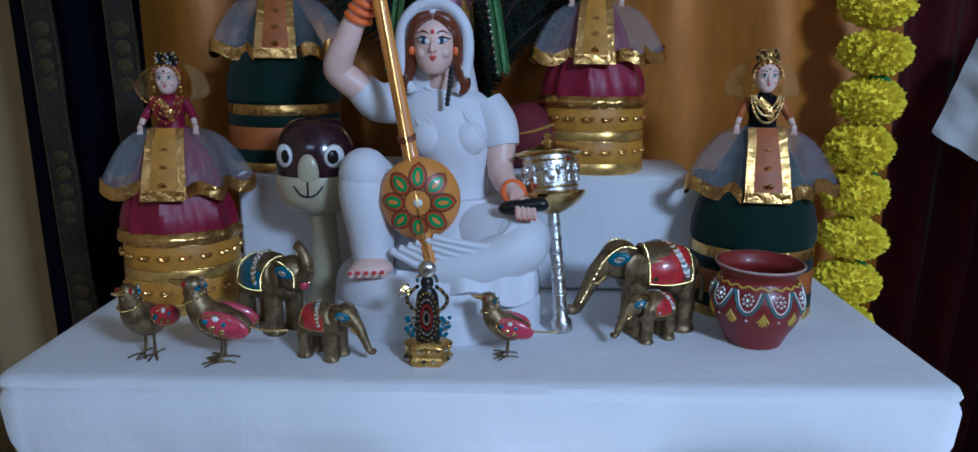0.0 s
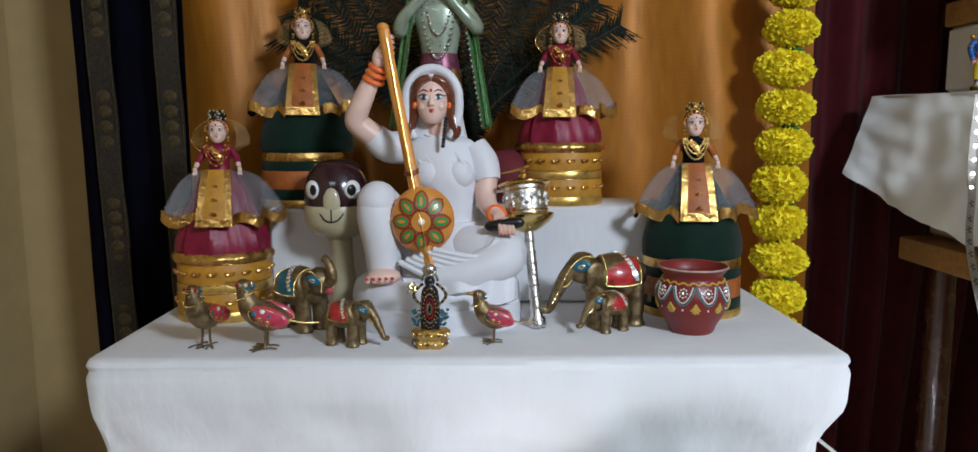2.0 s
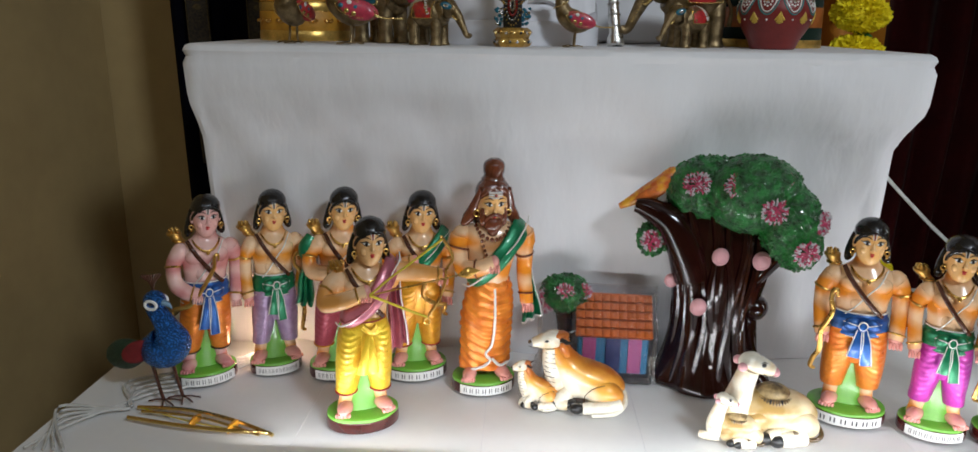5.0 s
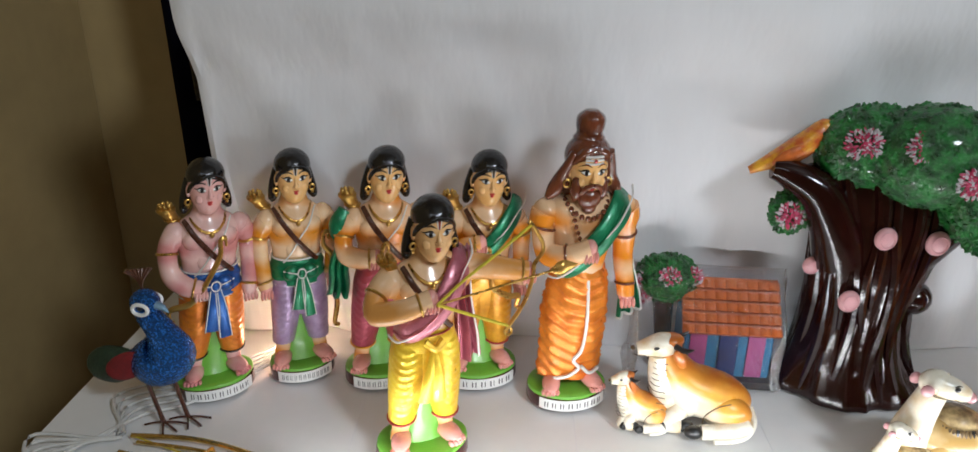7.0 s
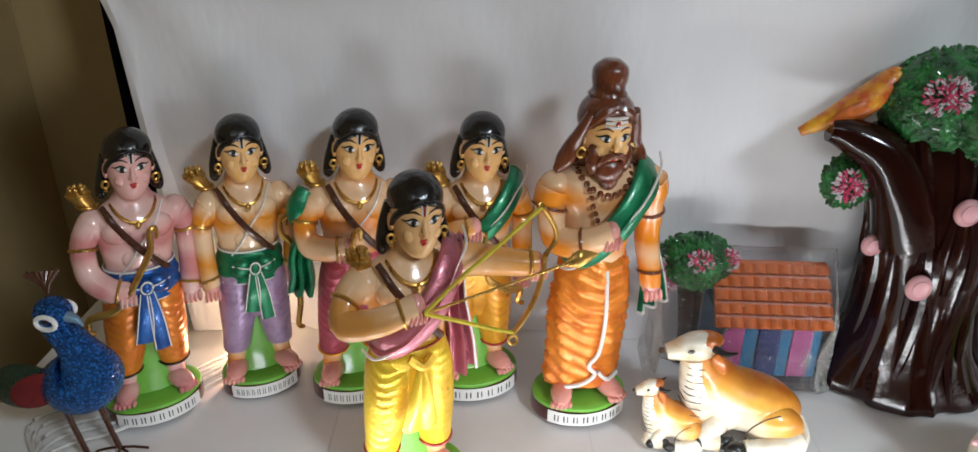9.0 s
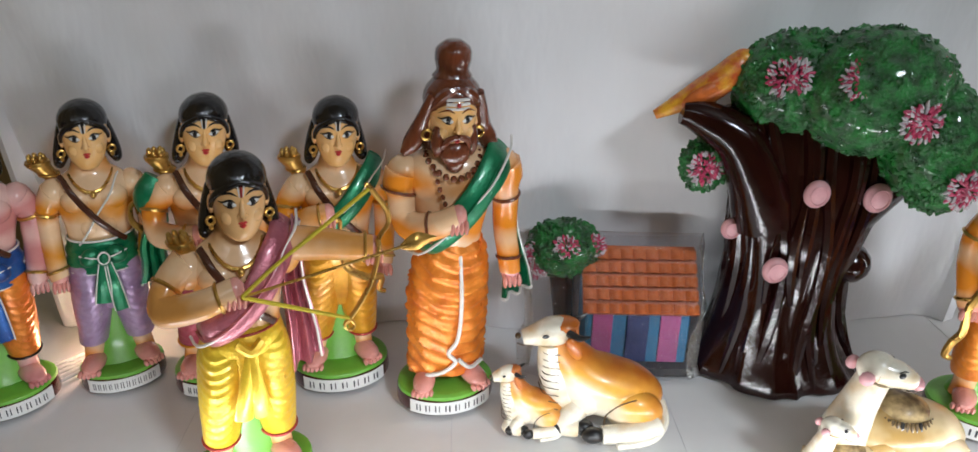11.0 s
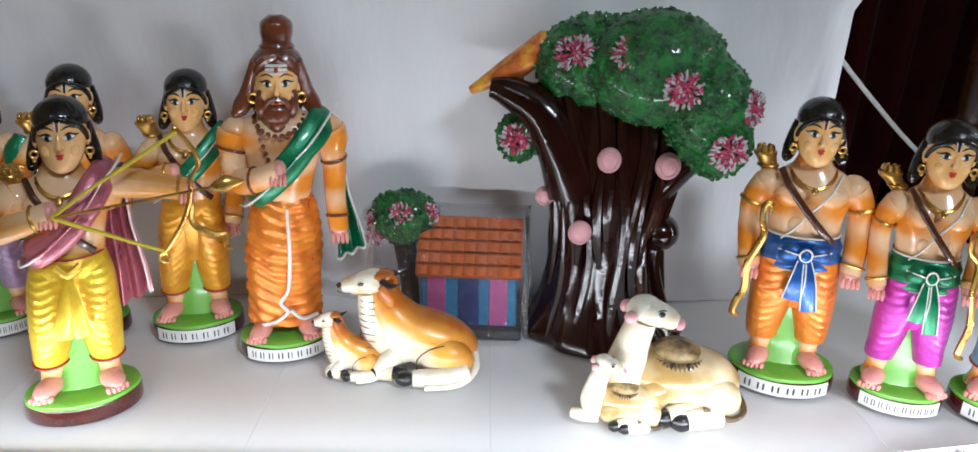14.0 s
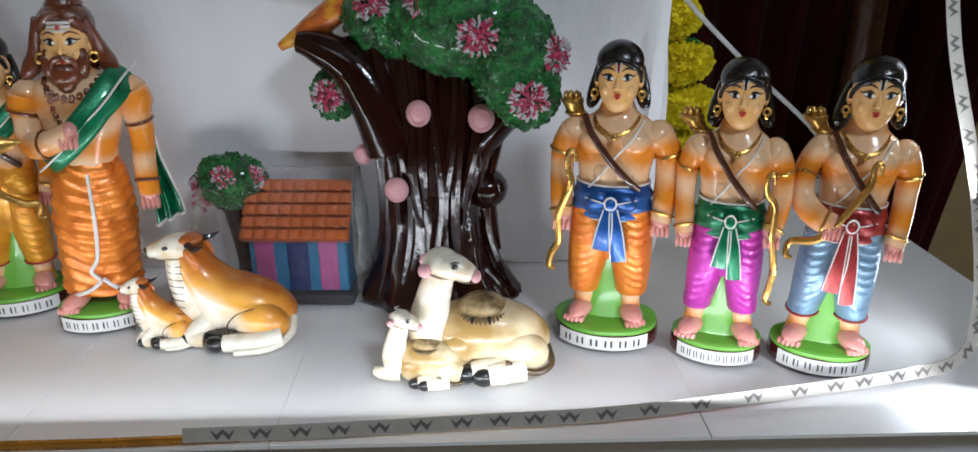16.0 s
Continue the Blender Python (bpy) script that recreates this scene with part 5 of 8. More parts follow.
def cow(at, turn, size, tall, label):
    c = thing("cow_figurine", None, at, turn, label, "figurine", "resting clay animals")
    c.matrix_world = c.matrix_world @ Matrix.Diagonal((size, size, tall, 1))
    s = Shape()
    s.tube([(0.058, 0.002, 0.014), (0.050, 0.002, 0.022), (0.034, 0.002, 0.028), (0.012, 0.001, 0.034), (-0.006, 0, 0.044), (-0.019, 0, 0.060), (-0.027, -0.001, 0.076), (-0.030, -0.002, 0.092)], [0.008, 0.019, 0.027, 0.0295, 0.0275, 0.0225, 0.0185, 0.0140], COW, 28, 6)
    s.ball((0.036, -0.017, 0.021), (0.027, 0.017, 0.0215), COW, (0, 12, 0), 20)
    s.ball((-0.002, -0.014, 0.034), (0.017, 0.015, 0.024), COW, (0, 24, 0), 18)
    s.tube([(0.010, -0.030, 0.012), (0.011, -0.033, 0.026), (0.022, -0.0335, 0.038), (0.036, -0.030, 0.0415)], 0.0007, SMOKE, 6, 5)
    part("body", settle(s), c)
    n = Shape().tube([(-0.022, -0.006, 0.024), (-0.030, -0.008, 0.044), (-0.036, -0.008, 0.064), (-0.038, -0.008, 0.086)], [0.0150, 0.0155, 0.0130, 0.0105], CREAM, 18, 5)
    for i in range(9):
        z = 0.026 + i * 0.0068
        n.tube([(-0.0475 + 0.0002 * i, -0.009, z + 0.003), (-0.043, -0.0225 + 0.0006 * i, z), (-0.030, -0.0265 + 0.001 * i, z - 0.001)], 0.0005, SMOKE, 5, 4)
    part("throat", settle(n), c, "white folded dewlap")
    h = Shape()
    h.tube([(-0.024, -0.003, 0.096), (-0.036, -0.005, 0.096), (-0.051, -0.007, 0.093), (-0.062, -0.008, 0.0905)], [0.0125, 0.0142, 0.0105, 0.0070], CREAM, 18, 5)
    h.ball((-0.030, -0.004, 0.1025), (0.0165, 0.0125, 0.0070), COW, (0, -6, 0), 14)
    hd = part("head", h, c)
    part("nose", Shape().ball((-0.0662, -0.008, 0.0920), (0.0026, 0.0040, 0.0026), SMOKE, n=10), hd)
    part("mouth", Shape().tube([(-0.067, -0.012, 0.0870), (-0.060, -0.0152, 0.0865), (-0.053, -0.0162, 0.0875)], 0.0005, SMOKE, 5, 3), hd)
    for e in (-1, 1):
        part("eye", Shape().ball((-0.043, -0.006 + e * 0.0122, 0.0985), (0.0032, 0.0013, 0.0021), COAL, (0, -12, 0), 8), hd)
        part("ear", Shape().ball((-0.019, -0.004 + e * 0.0165, 0.088), (0.0058, 0.003, 0.0125), COW, (0, -24, 0), 10), hd)
        part("horn", Shape().tube([(-0.024, -0.004 + e * 0.010, 0.1005), (-0.015, -0.004 + e * 0.016, 0.0990), (-0.006, -0.004 + e * 0.019, 0.1030)], [0.0036, 0.003, 0.0007], COAL, 8), hd)
    for pts, hoof in ((((0.056, -0.026, 0.010), (0.034, -0.036, 0.0095), (0.008, -0.0385, 0.0085)), (0.000, -0.039, 0.0080)), (((-0.012, -0.018, 0.022), (-0.024, -0.028, 0.010), (-0.012, -0.030, 0.0085)), (-0.008, -0.029, 0.0085)), (((-0.020, -0.010, 0.018), (-0.036, -0.018, 0.009), (-0.034, -0.026, 0.008)), (-0.030, -0.029, 0.0072))):
        lg = part("leg", settle(Shape().tube(list(pts), [0.0110, 0.0095, 0.0085], CREAM, 14, 5)), c)
        part("hoof", settle(Shape().ball(hoof, (0.0100, 0.0078, 0.0080), COAL, n=12)), lg, "black hoof")
    part("tail", settle(Shape().tube([(0.063, -0.004, 0.020), (0.064, -0.022, 0.011), (0.050, -0.040, 0.005), (0.020, -0.049, 0.0045)], [0.004, 0.0038, 0.0036, 0.003], CREAM, 8, 5)), c)


cow((0.104, -0.128, TABLE), -4, 1.0, 0.93, "reclining clay cow glazed orange-brown and white, head raised")
cow((0.047, -0.142, TABLE), -2, 0.50, 0.58, "small reclining clay calf glazed orange and white")


def camel(at, turn, size, label):
    c = thing("camel_figurine", None, at, turn, label, "figurine", "resting clay animals", size=size)
    s = Shape()
    s.tube([(0.062, 0.002, 0.016), (0.052, 0.001, 0.024), (0.034, 0, 0.031), (0.008, 0, 0.034), (-0.018, 0, 0.031), (-0.032, -0.002, 0.026)], [0.008, 0.019, 0.0265, 0.029, 0.026, 0.018], CAMEL, 28, 6)
    s.ball((0.038, -0.016, 0.021), (0.027, 0.017, 0.021), CAMEL, (0, 14, 0), 20)
    s.ball((-0.012, -0.016, 0.026), (0.017, 0.014, 0.021), CAMEL, (0, 20, 0), 18)
    part("body", settle(s), c)
    part("hump", Shape().loft([(0.008, 0, 0.052, 0.025, 0.021), (0.008, 0, 0.058, 0.0225, 0.019), (0.008, 0, 0.0635, 0.0165, 0.0145), (0.008, 0, 0.0670, 0.0095, 0.0085), (0.008, 0, 0.0682, 0.003, 0.003)], CAMEL_D, 36, 5), c, "smoky brown hump")
    band = Shape()
    for i in range(46):
        a = i / 46 * 6.2832
        x, y = 0.008 + 0.0245 * math.cos(a), 0.0207 * math.sin(a)
        band.tube([(x, y, 0.0560), (0.008 + (x - 0.008) * 1.10, y * 1.08, 0.0525), (0.008 + (x - 0.008) * 1.16, y * 1.15, 0.0490)], [0.0014, 0.0016, 0.0007], SMOKE if i % 4 else COAL, 6, 2)
    part("saddle_fringe", band, c, "smoky dark painted fringe round the hump")
    part("neck", Shape().tube([(-0.034, -0.004, 0.020), (-0.038, -0.007, 0.040), (-0.034, -0.009, 0.066), (-0.027, -0.010, 0.092)], [0.019, 0.0185, 0.0150, 0.0125], CREAM, 20, 6), c)
    h = Shape()
    h.ball((-0.026, -0.009, 0.101), (0.0155, 0.0130, 0.0130), CREAM, n=18)
    h.tube([(-0.026, -0.010, 0.100), (-0.014, -0.014, 0.0985), (-0.004, -0.017, 0.0950), (0.000, -0.018, 0.0935)], [0.0125, 0.0112, 0.0085, 0.0066], CREAM, 16, 5)
    hd = part("head", h, c)
    part("muzzle", Shape().ball((0.0022, -0.0185, 0.0925), (0.0050, 0.0066, 0.0056), KNOT, n=12), hd, "pink painted muzzle")
    part("mouth", Shape().tube([(0.000, -0.0245, 0.0890), (-0.008, -0.0250, 0.0895), (-0.014, -0.0240, 0.0915)], 0.0005, SMOKE, 5, 3), hd)
    for e in (-1, 1):
        part("eye", Shape().ball((-0.0145, -0.0135 + e * 0.0105, 0.1030), (0.0030, 0.0014, 0.0028), COAL, n=8), hd)
        part("ear", Shape().ball((-0.039, -0.009 + e * 0.0115, 0.0985), (0.0060, 0.0045, 0.0062), KNOT, (0, 20, e * 20), 10), hd, "pink painted ear")
        part("eyelash", Shape().tube([(-0.018, -0.0135 + e * 0.0112, 0.1060), (-0.0145, -0.0135 + e * 0.0110, 0.1075), (-0.011, -0.0140 + e * 0.0100, 0.1065)], 0.0005, COAL, 5, 3), hd)
    for x, y in ((-0.006, -0.031), (0.008, -0.036)):
        lg = part("leg", settle(Shape().tube([(x + 0.034, y + 0.006, 0.011), (x + 0.016, y + 0.002, 0.0105), (x + 0.004, y, 0.0095)], [0.0105, 0.0100, 0.0090], CREAM, 14, 4)), c)
        part("hoof", settle(Shape().ball((x, y - 0.001, 0.0085), (0.0105, 0.0085, 0.0082), COAL, n=12)), lg, "black foot")
    part("foreleg", settle(Shape().tube([(-0.030, -0.012, 0.014), (-0.052, -0.012, 0.013), (-0.066, -0.004, 0.011)], [0.012, 0.0105, 0.0085], CREAM, 14, 4)), c)
    part("tail", settle(Shape().tube([(0.064, -0.004, 0.020), (0.066, -0.022, 0.011), (0.050, -0.034, 0.010), (0.026, -0.035, 0.020)], [0.003, 0.0030, 0.0028, 0.0032], SMOKE, 8, 5)), c)


camel((0.335, -0.195, TABLE), 0, 1.0, "reclining clay camel glazed cream with smoky brown markings")
camel((0.291, -0.216, TABLE), -4, 0.58, "baby clay camel lying against the larger camel")


# ---- the glitter peacock ----
def peacock():
    p = thing("peacock_figurine", None, (-0.452, -0.165, TABLE), -6, "blue glitter toy peacock standing on wire legs", "figurine", size=0.93)
    glossy_tail = mat("dark_green_glitter", (0.012, 0.035, 0.018), 0.35, 0.4, vary=0.7, scale=420, second=(0.05, 0.10, 0.06), bump=1.0, bscale=700, lift=0.003)
    glit = mat("blue_glitter", (0.03, 0.20, 0.62), 0.25, 0.6, vary=0.8, scale=420, second=(0.004, 0.03, 0.16), bump=1.0, bscale=700, lift=0.004)
    red = mat("red_velvet_wing", (0.22, 0.012, 0.015), 0.8, vary=0.3, scale=80, bump=0.6, bscale=400)
    s = Shape().tube([(-0.038, 0.010, 0.072), (-0.022, 0.006, 0.074), (0.0, 0, 0.080), (0.016, -0.003, 0.092), (0.010, -0.004, 0.118), (-0.002, -0.005, 0.140), (-0.004, -0.006, 0.152)], [0.012, 0.022, 0.030, 0.027, 0.016, 0.0125, 0.011], glit, 22, 6)
    part("body", s, p)
    h = Shape().ball((0.0, -0.008, 0.155), (0.016, 0.0145, 0.0150), glit, n=18)
    hd = part("head", h, p)
    for e in (-1, 1):
        m = Shape().hoop((0.002, -0.008 + e * 0.0135, 0.153), 0.0085, 0.006, 0.0022, M["white"], math.pi / 2)
        part("eye_ring", m, hd, "white eye ring")
        part("eye", Shape().ball((0.003, -0.008 + e * 0.0145, 0.155), 0.0026, M["black"], n=8), hd)
    part("beak", Shape().tube([(0.014, -0.010, 0.154), (0.022, -0.011, 0.152), (0.028, -0.012, 0.147)], [0.005, 0.0034, 0.0006], M["steel"], 10), hd)
    for i in range(7):
        a = (i - 3) * 0.16
        part("crest_plume", Shape().tube([(-0.002, -0.006, 0.168), (-0.004 + a * 0.008, -0.004, 0.180), (-0.006 + a * 0.022, -0.002 + a * 0.012, 0.191)], [0.0010, 0.0012, 0.0030], M["strap"], 6), hd)
    part("wing", Shape().ball((-0.030, -0.016, 0.078), (0.026, 0.006, 0.016), red, (0, -26, 8), 16), p, "dark red wing")
    tail = Shape().loft([(0, 0, -0.040, 0.006, 0.004), (0, 0, -0.030, 0.017, 0.009), (0, 0, -0.008, 0.0235, 0.012), (0, 0, 0.014, 0.020, 0.012), (0, 0, 0.034, 0.011, 0.009)], glossy_tail, 24, 4)
    R = Euler((0, radians(72), radians(-10))).to_matrix()
    tail.v = [tuple(R @ Vector((a, b, c)) + Vector((-0.066, 0.012, 0.060))) for a, b, c in tail.v]
    part("tail", tail, p, "dark green glitter tail")
    for x, y in ((-0.008, -0.010), (0.014, 0.004)):
        l = Shape().tube([(x - 0.006, y, 0.062), (x, y, 0.030), (x + 0.006, y, 0.003)], 0.0026, M["strap"], 8, 3)
        for d in ((0.022, -0.012), (0.026, 0.004), (-0.020, -0.006), (0.010, -0.020)):
            l.tube([(x + 0.006, y, 0.003), (x + 0.006 + d[0] * 0.5, y + d[1] * 0.5, 0.0034), (x + 0.006 + d[0], y + d[1], 0.0014)], 0.0013, M["strap"], 6, 2)
        part("leg", l, p, "dark wire leg")


peacock()


# ---- toy bows, lights and the garland ----
bundle = thing("toy_bow", None, (-0.381, -0.230, TABLE), -11, "gold toy bow and arrows tied together lying on the table", "toy")
for i, pts in enumerate(([(-0.10, 0.012, 0.004), (-0.03, 0.020, 0.006), (0.04, 0.012, 0.006), (0.105, -0.004, 0.004)], [(-0.095, -0.014, 0.004), (-0.02, -0.020, 0.008), (0.05, -0.012, 0.006), (0.10, -0.002, 0.005)], [(-0.088, 0.004, 0.004), (0.0, 0.002, 0.009), (0.09, -0.010, 0.005)])):
    part(("bow_limb", "bow_limb", "arrow")[i], Shape().tube(pts, (0.0026, 0.0026, 0.0018)[i], M["brass_bright"], 8, 8), bundle)
part("bow_string", Shape().tube([(-0.10, 0.012, 0.004), (0.0, -0.004, 0.004), (0.105, -0.004, 0.004)], 0.0009, YARN, 5, 6), bundle)
for x in (-0.006, 0.048):
    part("binding", Shape().loft([(x, 0.0, 0.002, 0.003, 0.014), (x, 0, 0.008, 0.0035, 0.012), (x, 0, 0.0105, 0.002, 0.007)], M["amber"], 12), bundle, "orange thread binding")

WIRE = mat("clear_white_wire", (0.66, 0.66, 0.64), 0.25, vary=0.1, scale=60, coat=0.5)
for k in range(5):
    pts = [(-0.565 + 0.012 * k, -0.30, 0.752), (-0.545 - 0.008 * k, -0.25 + 0.01 * k, 0.7525 + 0.001 * k), (-0.512 + 0.006 * k, -0.20, 0.752), (-0.480 - 0.012 * k, -0.16 + 0.008 * k, 0.7525), (-0.440, -0.135 + 0.015 * k, 0.752), (-0.372, -0.045 + 0.01 * k, 0.752)]
    thing("light_wire", Shape().tube(pts, 0.0019, WIRE, 8, 8), label="clear white lead of the fairy lights on the table", category="wire", group="fairy light leads")
fb = thing("fairy_bulb", None, (-0.366, -0.028, 0.7515), 0, "small lit warm fairy-light bulb standing behind a figure", "lamp")
part("bulb", Shape().loft([(0, 0, 0.010, 0.003, 0.003), (0, 0, 0.018, 0.0045, 0.0045), (0, 0, 0.026, 0.002, 0.002)], glow("warm_bulb_glow", (1.0, 0.62, 0.42), 150.0), 10), fb)
part("socket", Shape().loft([(0, 0, 0.0, 0.004, 0.004), (0, 0, 0.010, 0.0035, 0.0035)], WIRE, 10, 1), fb)

TAPE = mat("white_tape_backing", (0.42, 0.40, 0.36), 0.5, vary=0.08, scale=60)
MARK = mat("grey_print", (0.12, 0.115, 0.11), 0.6, vary=0.1)
GEL = mat("gold_tape", (0.60, 0.26, 0.03), 0.25, 0.6, vary=0.2, scale=40, coat=0.5)


def led_tape():
    t = thing("led_strip", None, (0, 0, 0), 0, "white adhesive light strip along the table edge and up the side", "light strip")
    run = spline([(0.12, -0.3035, 0.7535), (0.22, -0.3005, 0.7535), (0.34, -0.2945, 0.7545), (0.452, -0.2865, 0.7545), (0.612, -0.2605, 0.7555), (0.700, -0.243, 0.757), (0.738, -0.233, 0.760), (0.760, -0.220, 0.775), (0.768, -0.205, 0.82), (0.768, -0.17, 0.90), (0.772, -0.10, 1.0), (0.775, -0.06, 1.08), (0.781, -0.01, 1.17), (0.798, 0.07, 1.27), (0.83, 0.15, 1.34), (0.868, 0.210, 1.40), (0.880, 0.235, 1.44), (0.886, 0.245, 1.50), (0.892, 0.25, 1.57)], 8)
    up = [Vector((0, -0.35, 1)) if p[2] < 0.77 else Vector((-0.75, -1, 0)) for p in run]
    rows = []
    for i, p in enumerate(run):
        d = Vector(run[min(i + 1, len(run) - 1)] - run[max(i - 1, 0)]).normalized()
        w = min(1, max(0, (p[2] - 0.757) / 0.05))
        face_ = Vector((0.05, -1, 0.25)).lerp(Vector((-0.35, -1, 0.1)), w).normalized()
        side = d.cross(face_).normalized() * 0.0055
        nn = face_ * 0.0007
        c = Vector(p) + Vector((0, 0, 0.005 * (1 - w)))
        rows.append([c + side + nn, c - side + nn, c - side - nn, c + side - nn])
    part("tape", Shape().rings(rows, TAPE), t)
    mk = Shape().add([(-0.009, 0, -0.004), (-0.0045, 0, 0.0042), (0.0, 0, -0.001), (0.0045, 0, 0.0042), (0.009, 0, -0.004), (0.0045, 0, -0.0004), (0, 0, -0.0045), (-0.0045, 0, -0.0004)], [(0, 7, 1), (7, 6, 2, 1), (6, 5, 3, 2), (5, 4, 3)], MARK).mesh("printed_mark")
    gap = 0.0
    for i in range(1, len(run)):
        gap += np.linalg.norm(run[i] - run[i - 1])
        if gap > 0.024 and run[i][2] < 1.40:
            gap = 0
            r = rows[i]
            xax, zax = (rows[min(i + 1, len(rows) - 1)][0] - rows[i - 1][0]).normalized(), (r[0] - r[1]).normalized()
            n = zax.cross(xax)
            o = new("printed_mark", mk)
            o.parent = t
            c = (r[0] + r[1]) / 2 + (r[0] - r[3]).normalized() * 0.0006
            o.matrix_local = Matrix(((xax.x, n.x, zax.x, c.x), (xax.y, n.y, zax.y, c.y), (xax.z, n.z, zax.z, c.z), (0, 0, 0, 1)))
    lit = Shape().ball((0, 0, 0), (0.0034, 0.0024, 0.0034), glow("cool_led_glow", (1.0, 0.98, 0.95), 6.0), n=10).mesh("led")
    for i in range(8):
        o = new("led", lit)
        o.parent = t
        o.location = (0.8755 + 0.0022 * i, 0.224 + 0.003 * i, 1.418 + 0.0225 * i)


led_tape()
gl = Shape().tube([(-0.30, -0.304, 0.7512), (-0.1, -0.3035, 0.7525), (0.05, -0.302, 0.752), (0.16, -0.300, 0.7535)], 0.0045, GEL, 8, 8, 0.5)
thing("gold_tape", gl, label="shiny gold ribbon lying along the table's front edge", category="ribbon")

PETAL = mat("yellow_marigold_petal", (0.98, 0.86, 0.015), 0.7, vary=0.05, scale=120, bump=0.0, second=(0.96, 0.80, 0.01))
CORD = mat("green_garland_stem", (0.02, 0.20, 0.04), 0.5, vary=0.2)


def pompom(seed):
    q, verts, faces = random.Random(seed), [], []
    for i in range(1500):
        u, w = q.uniform(-1, 1), q.random() * 6.2832
        c = math.sqrt(1 - u * u)
        d = Vector((c * math.cos(w), c * math.sin(w), u))
        d2 = Vector((d.x, d.y, d.z * 0.72))
        base, tip = d2 * 0.036, d2 * (0.0445 + 0.0065 * q.random()) + Vector((q.uniform(-1, 1), q.uniform(-1, 1), q.uniform(-1, 1))) * 0.0025
        side = d.cross(Vector((q.uniform(-1, 1), q.uniform(-1, 1), q.uniform(-1, 1)))).normalized() * (0.0024 + 0.0018 * q.random())
        o = len(verts)
        lift = d * 0.002
        verts += [base - side * 0.5, base + side * 0.5, tip + side, tip + lift, tip - side]
        faces += [(o, o + 1, o + 2, o + 3, o + 4)]
    return Shape().ball((0, 0, 0), (0.0425, 0.0425, 0.0305), PETAL, n=18).add(verts, faces, PETAL)


def garland():
    g = thing("marigold_garland", None, (0.628, 0.385, 0), 0, "hanging garland of bright yellow artificial marigolds", "garland")
    part("cord", Shape().tube([(0.087, 0, 0.74), (0.045, 0, 0.89), (0.003, 0, 1.06), (-0.002, 0, 1.5), (0, 0, 2.3)], 0.0035, CORD, 8, 8), g, "green stem cord")
    meshes = [pompom(s).mesh("flower") for s in (1, 2, 3)]
    q = random.Random(6)
    for i in range(22):
        o = new("flower", meshes[i % 3])
        o.parent = g
        z = 0.785 + 0.0698 * i
        o.matrix_local = pose(q.uniform(-0.006, 0.006) + 0.28 * max(0.0, 1.05 - z), q.uniform(-0.005, 0.005), z, q.uniform(-9, 9), q.uniform(-9, 9), q.uniform(0, 360)) @ Matrix.Diagonal((q.uniform(0.94, 1.04), q.uniform(0.94, 1.04), q.uniform(0.9, 1.05), 1))
        if i % 2 == 0:
            part("leaf", Shape().tube([(a + 0.28 * max(0.0, 1.05 - z), b, z + c) for a, b, c in ((0, -0.005, 0.034), (0.012, -0.012, 0.034), (0.02, -0.02, 0.03))], [0.002, 0.004, 0.001], CORD, 6), g)


garland()
thing("white_cable", Shape().tube([(0.535, 0.10, 1.10), (0.60, 0.16, 1.03), (0.72, 0.22, 0.93), (0.83, 0.26, 0.84), (0.90, 0.30, 0.75), (0.93, 0.34, 0.60)], 0.0032, WIRE, 8, 6), label="white electric cable hanging beside the shelf", category="cable")

# ---- on the side table ----
for x, y, skin, cloth, band in ((0.930, 0.300, M["blue"], M["yellow"], M["crimson"]), (0.975, 0.285, M["skin_bright"], M["amber"], M["crimson"]), (1.020, 0.275, M["blue"], M["amber"], M["green"])):
    f = warrior(skin, cloth, band, 13, 0, "bow_right")
    thing("clay_figure", f, (x, y, 1.578), -14, "small painted clay figure standing on the paper-covered side table", "figurine", "figures on the side table", size=0.42)
fl = thing("paper_flower", None, (0.845, -0.040, 1.366), 0, "orange cloth flower on a twisted gold cord", "flower")
OR = mat("orange_petal_cloth", (0.80, 0.16, 0.02), 0.7, vary=0.2, scale=60)
for i in range(12):
    a = i * 0.5236
    part("petal", Shape().ball((0.026 * math.cos(a) * 0.75, -0.012 - 0.004 * (i % 2), 0.026 * math.sin(a)), (0.020, 0.005, 0.013), OR, (0, -math.degrees(a), 20), 10), fl)
part("centre", Shape().ball((0, -0.016, 0), (0.012, 0.008, 0.012), M["yellow"], n=12), fl)
part("cord", Shape().tube([(0, -0.006, 0.0), (-0.018, 0.0, 0.002), (-0.036, 0.024, 0.010), (-0.054, 0.052, 0.034), (-0.063, 0.062, 0.051)], 0.0025, M["gold"], 6, 6), fl, "twisted gold cord")


# ---- costumed dolls ----
SHELF, BOXTOP = 1.2172, 1.3842
VELVET = mat("green_velvet", (0.003, 0.020, 0.011), 0.8, vary=0.3, scale=40, bump=0.4, bscale=300, sheen=0.12, spec=0.2)
BLACKV = mat("black_velvet", (0.008, 0.008, 0.010), 0.85, vary=0.3, scale=40, sheen=0.05, spec=0.1)
SATIN = mat("crimson_satin", (0.26, 0.008, 0.04), 0.4, vary=0.25, scale=25, bump=0.5, bscale=90, sheen=0.05, spec=0.35)
OCHRE = mat("ochre_brocade", (0.55, 0.26, 0.02), 0.5, vary=0.2, scale=60, bump=0.5, bscale=400)
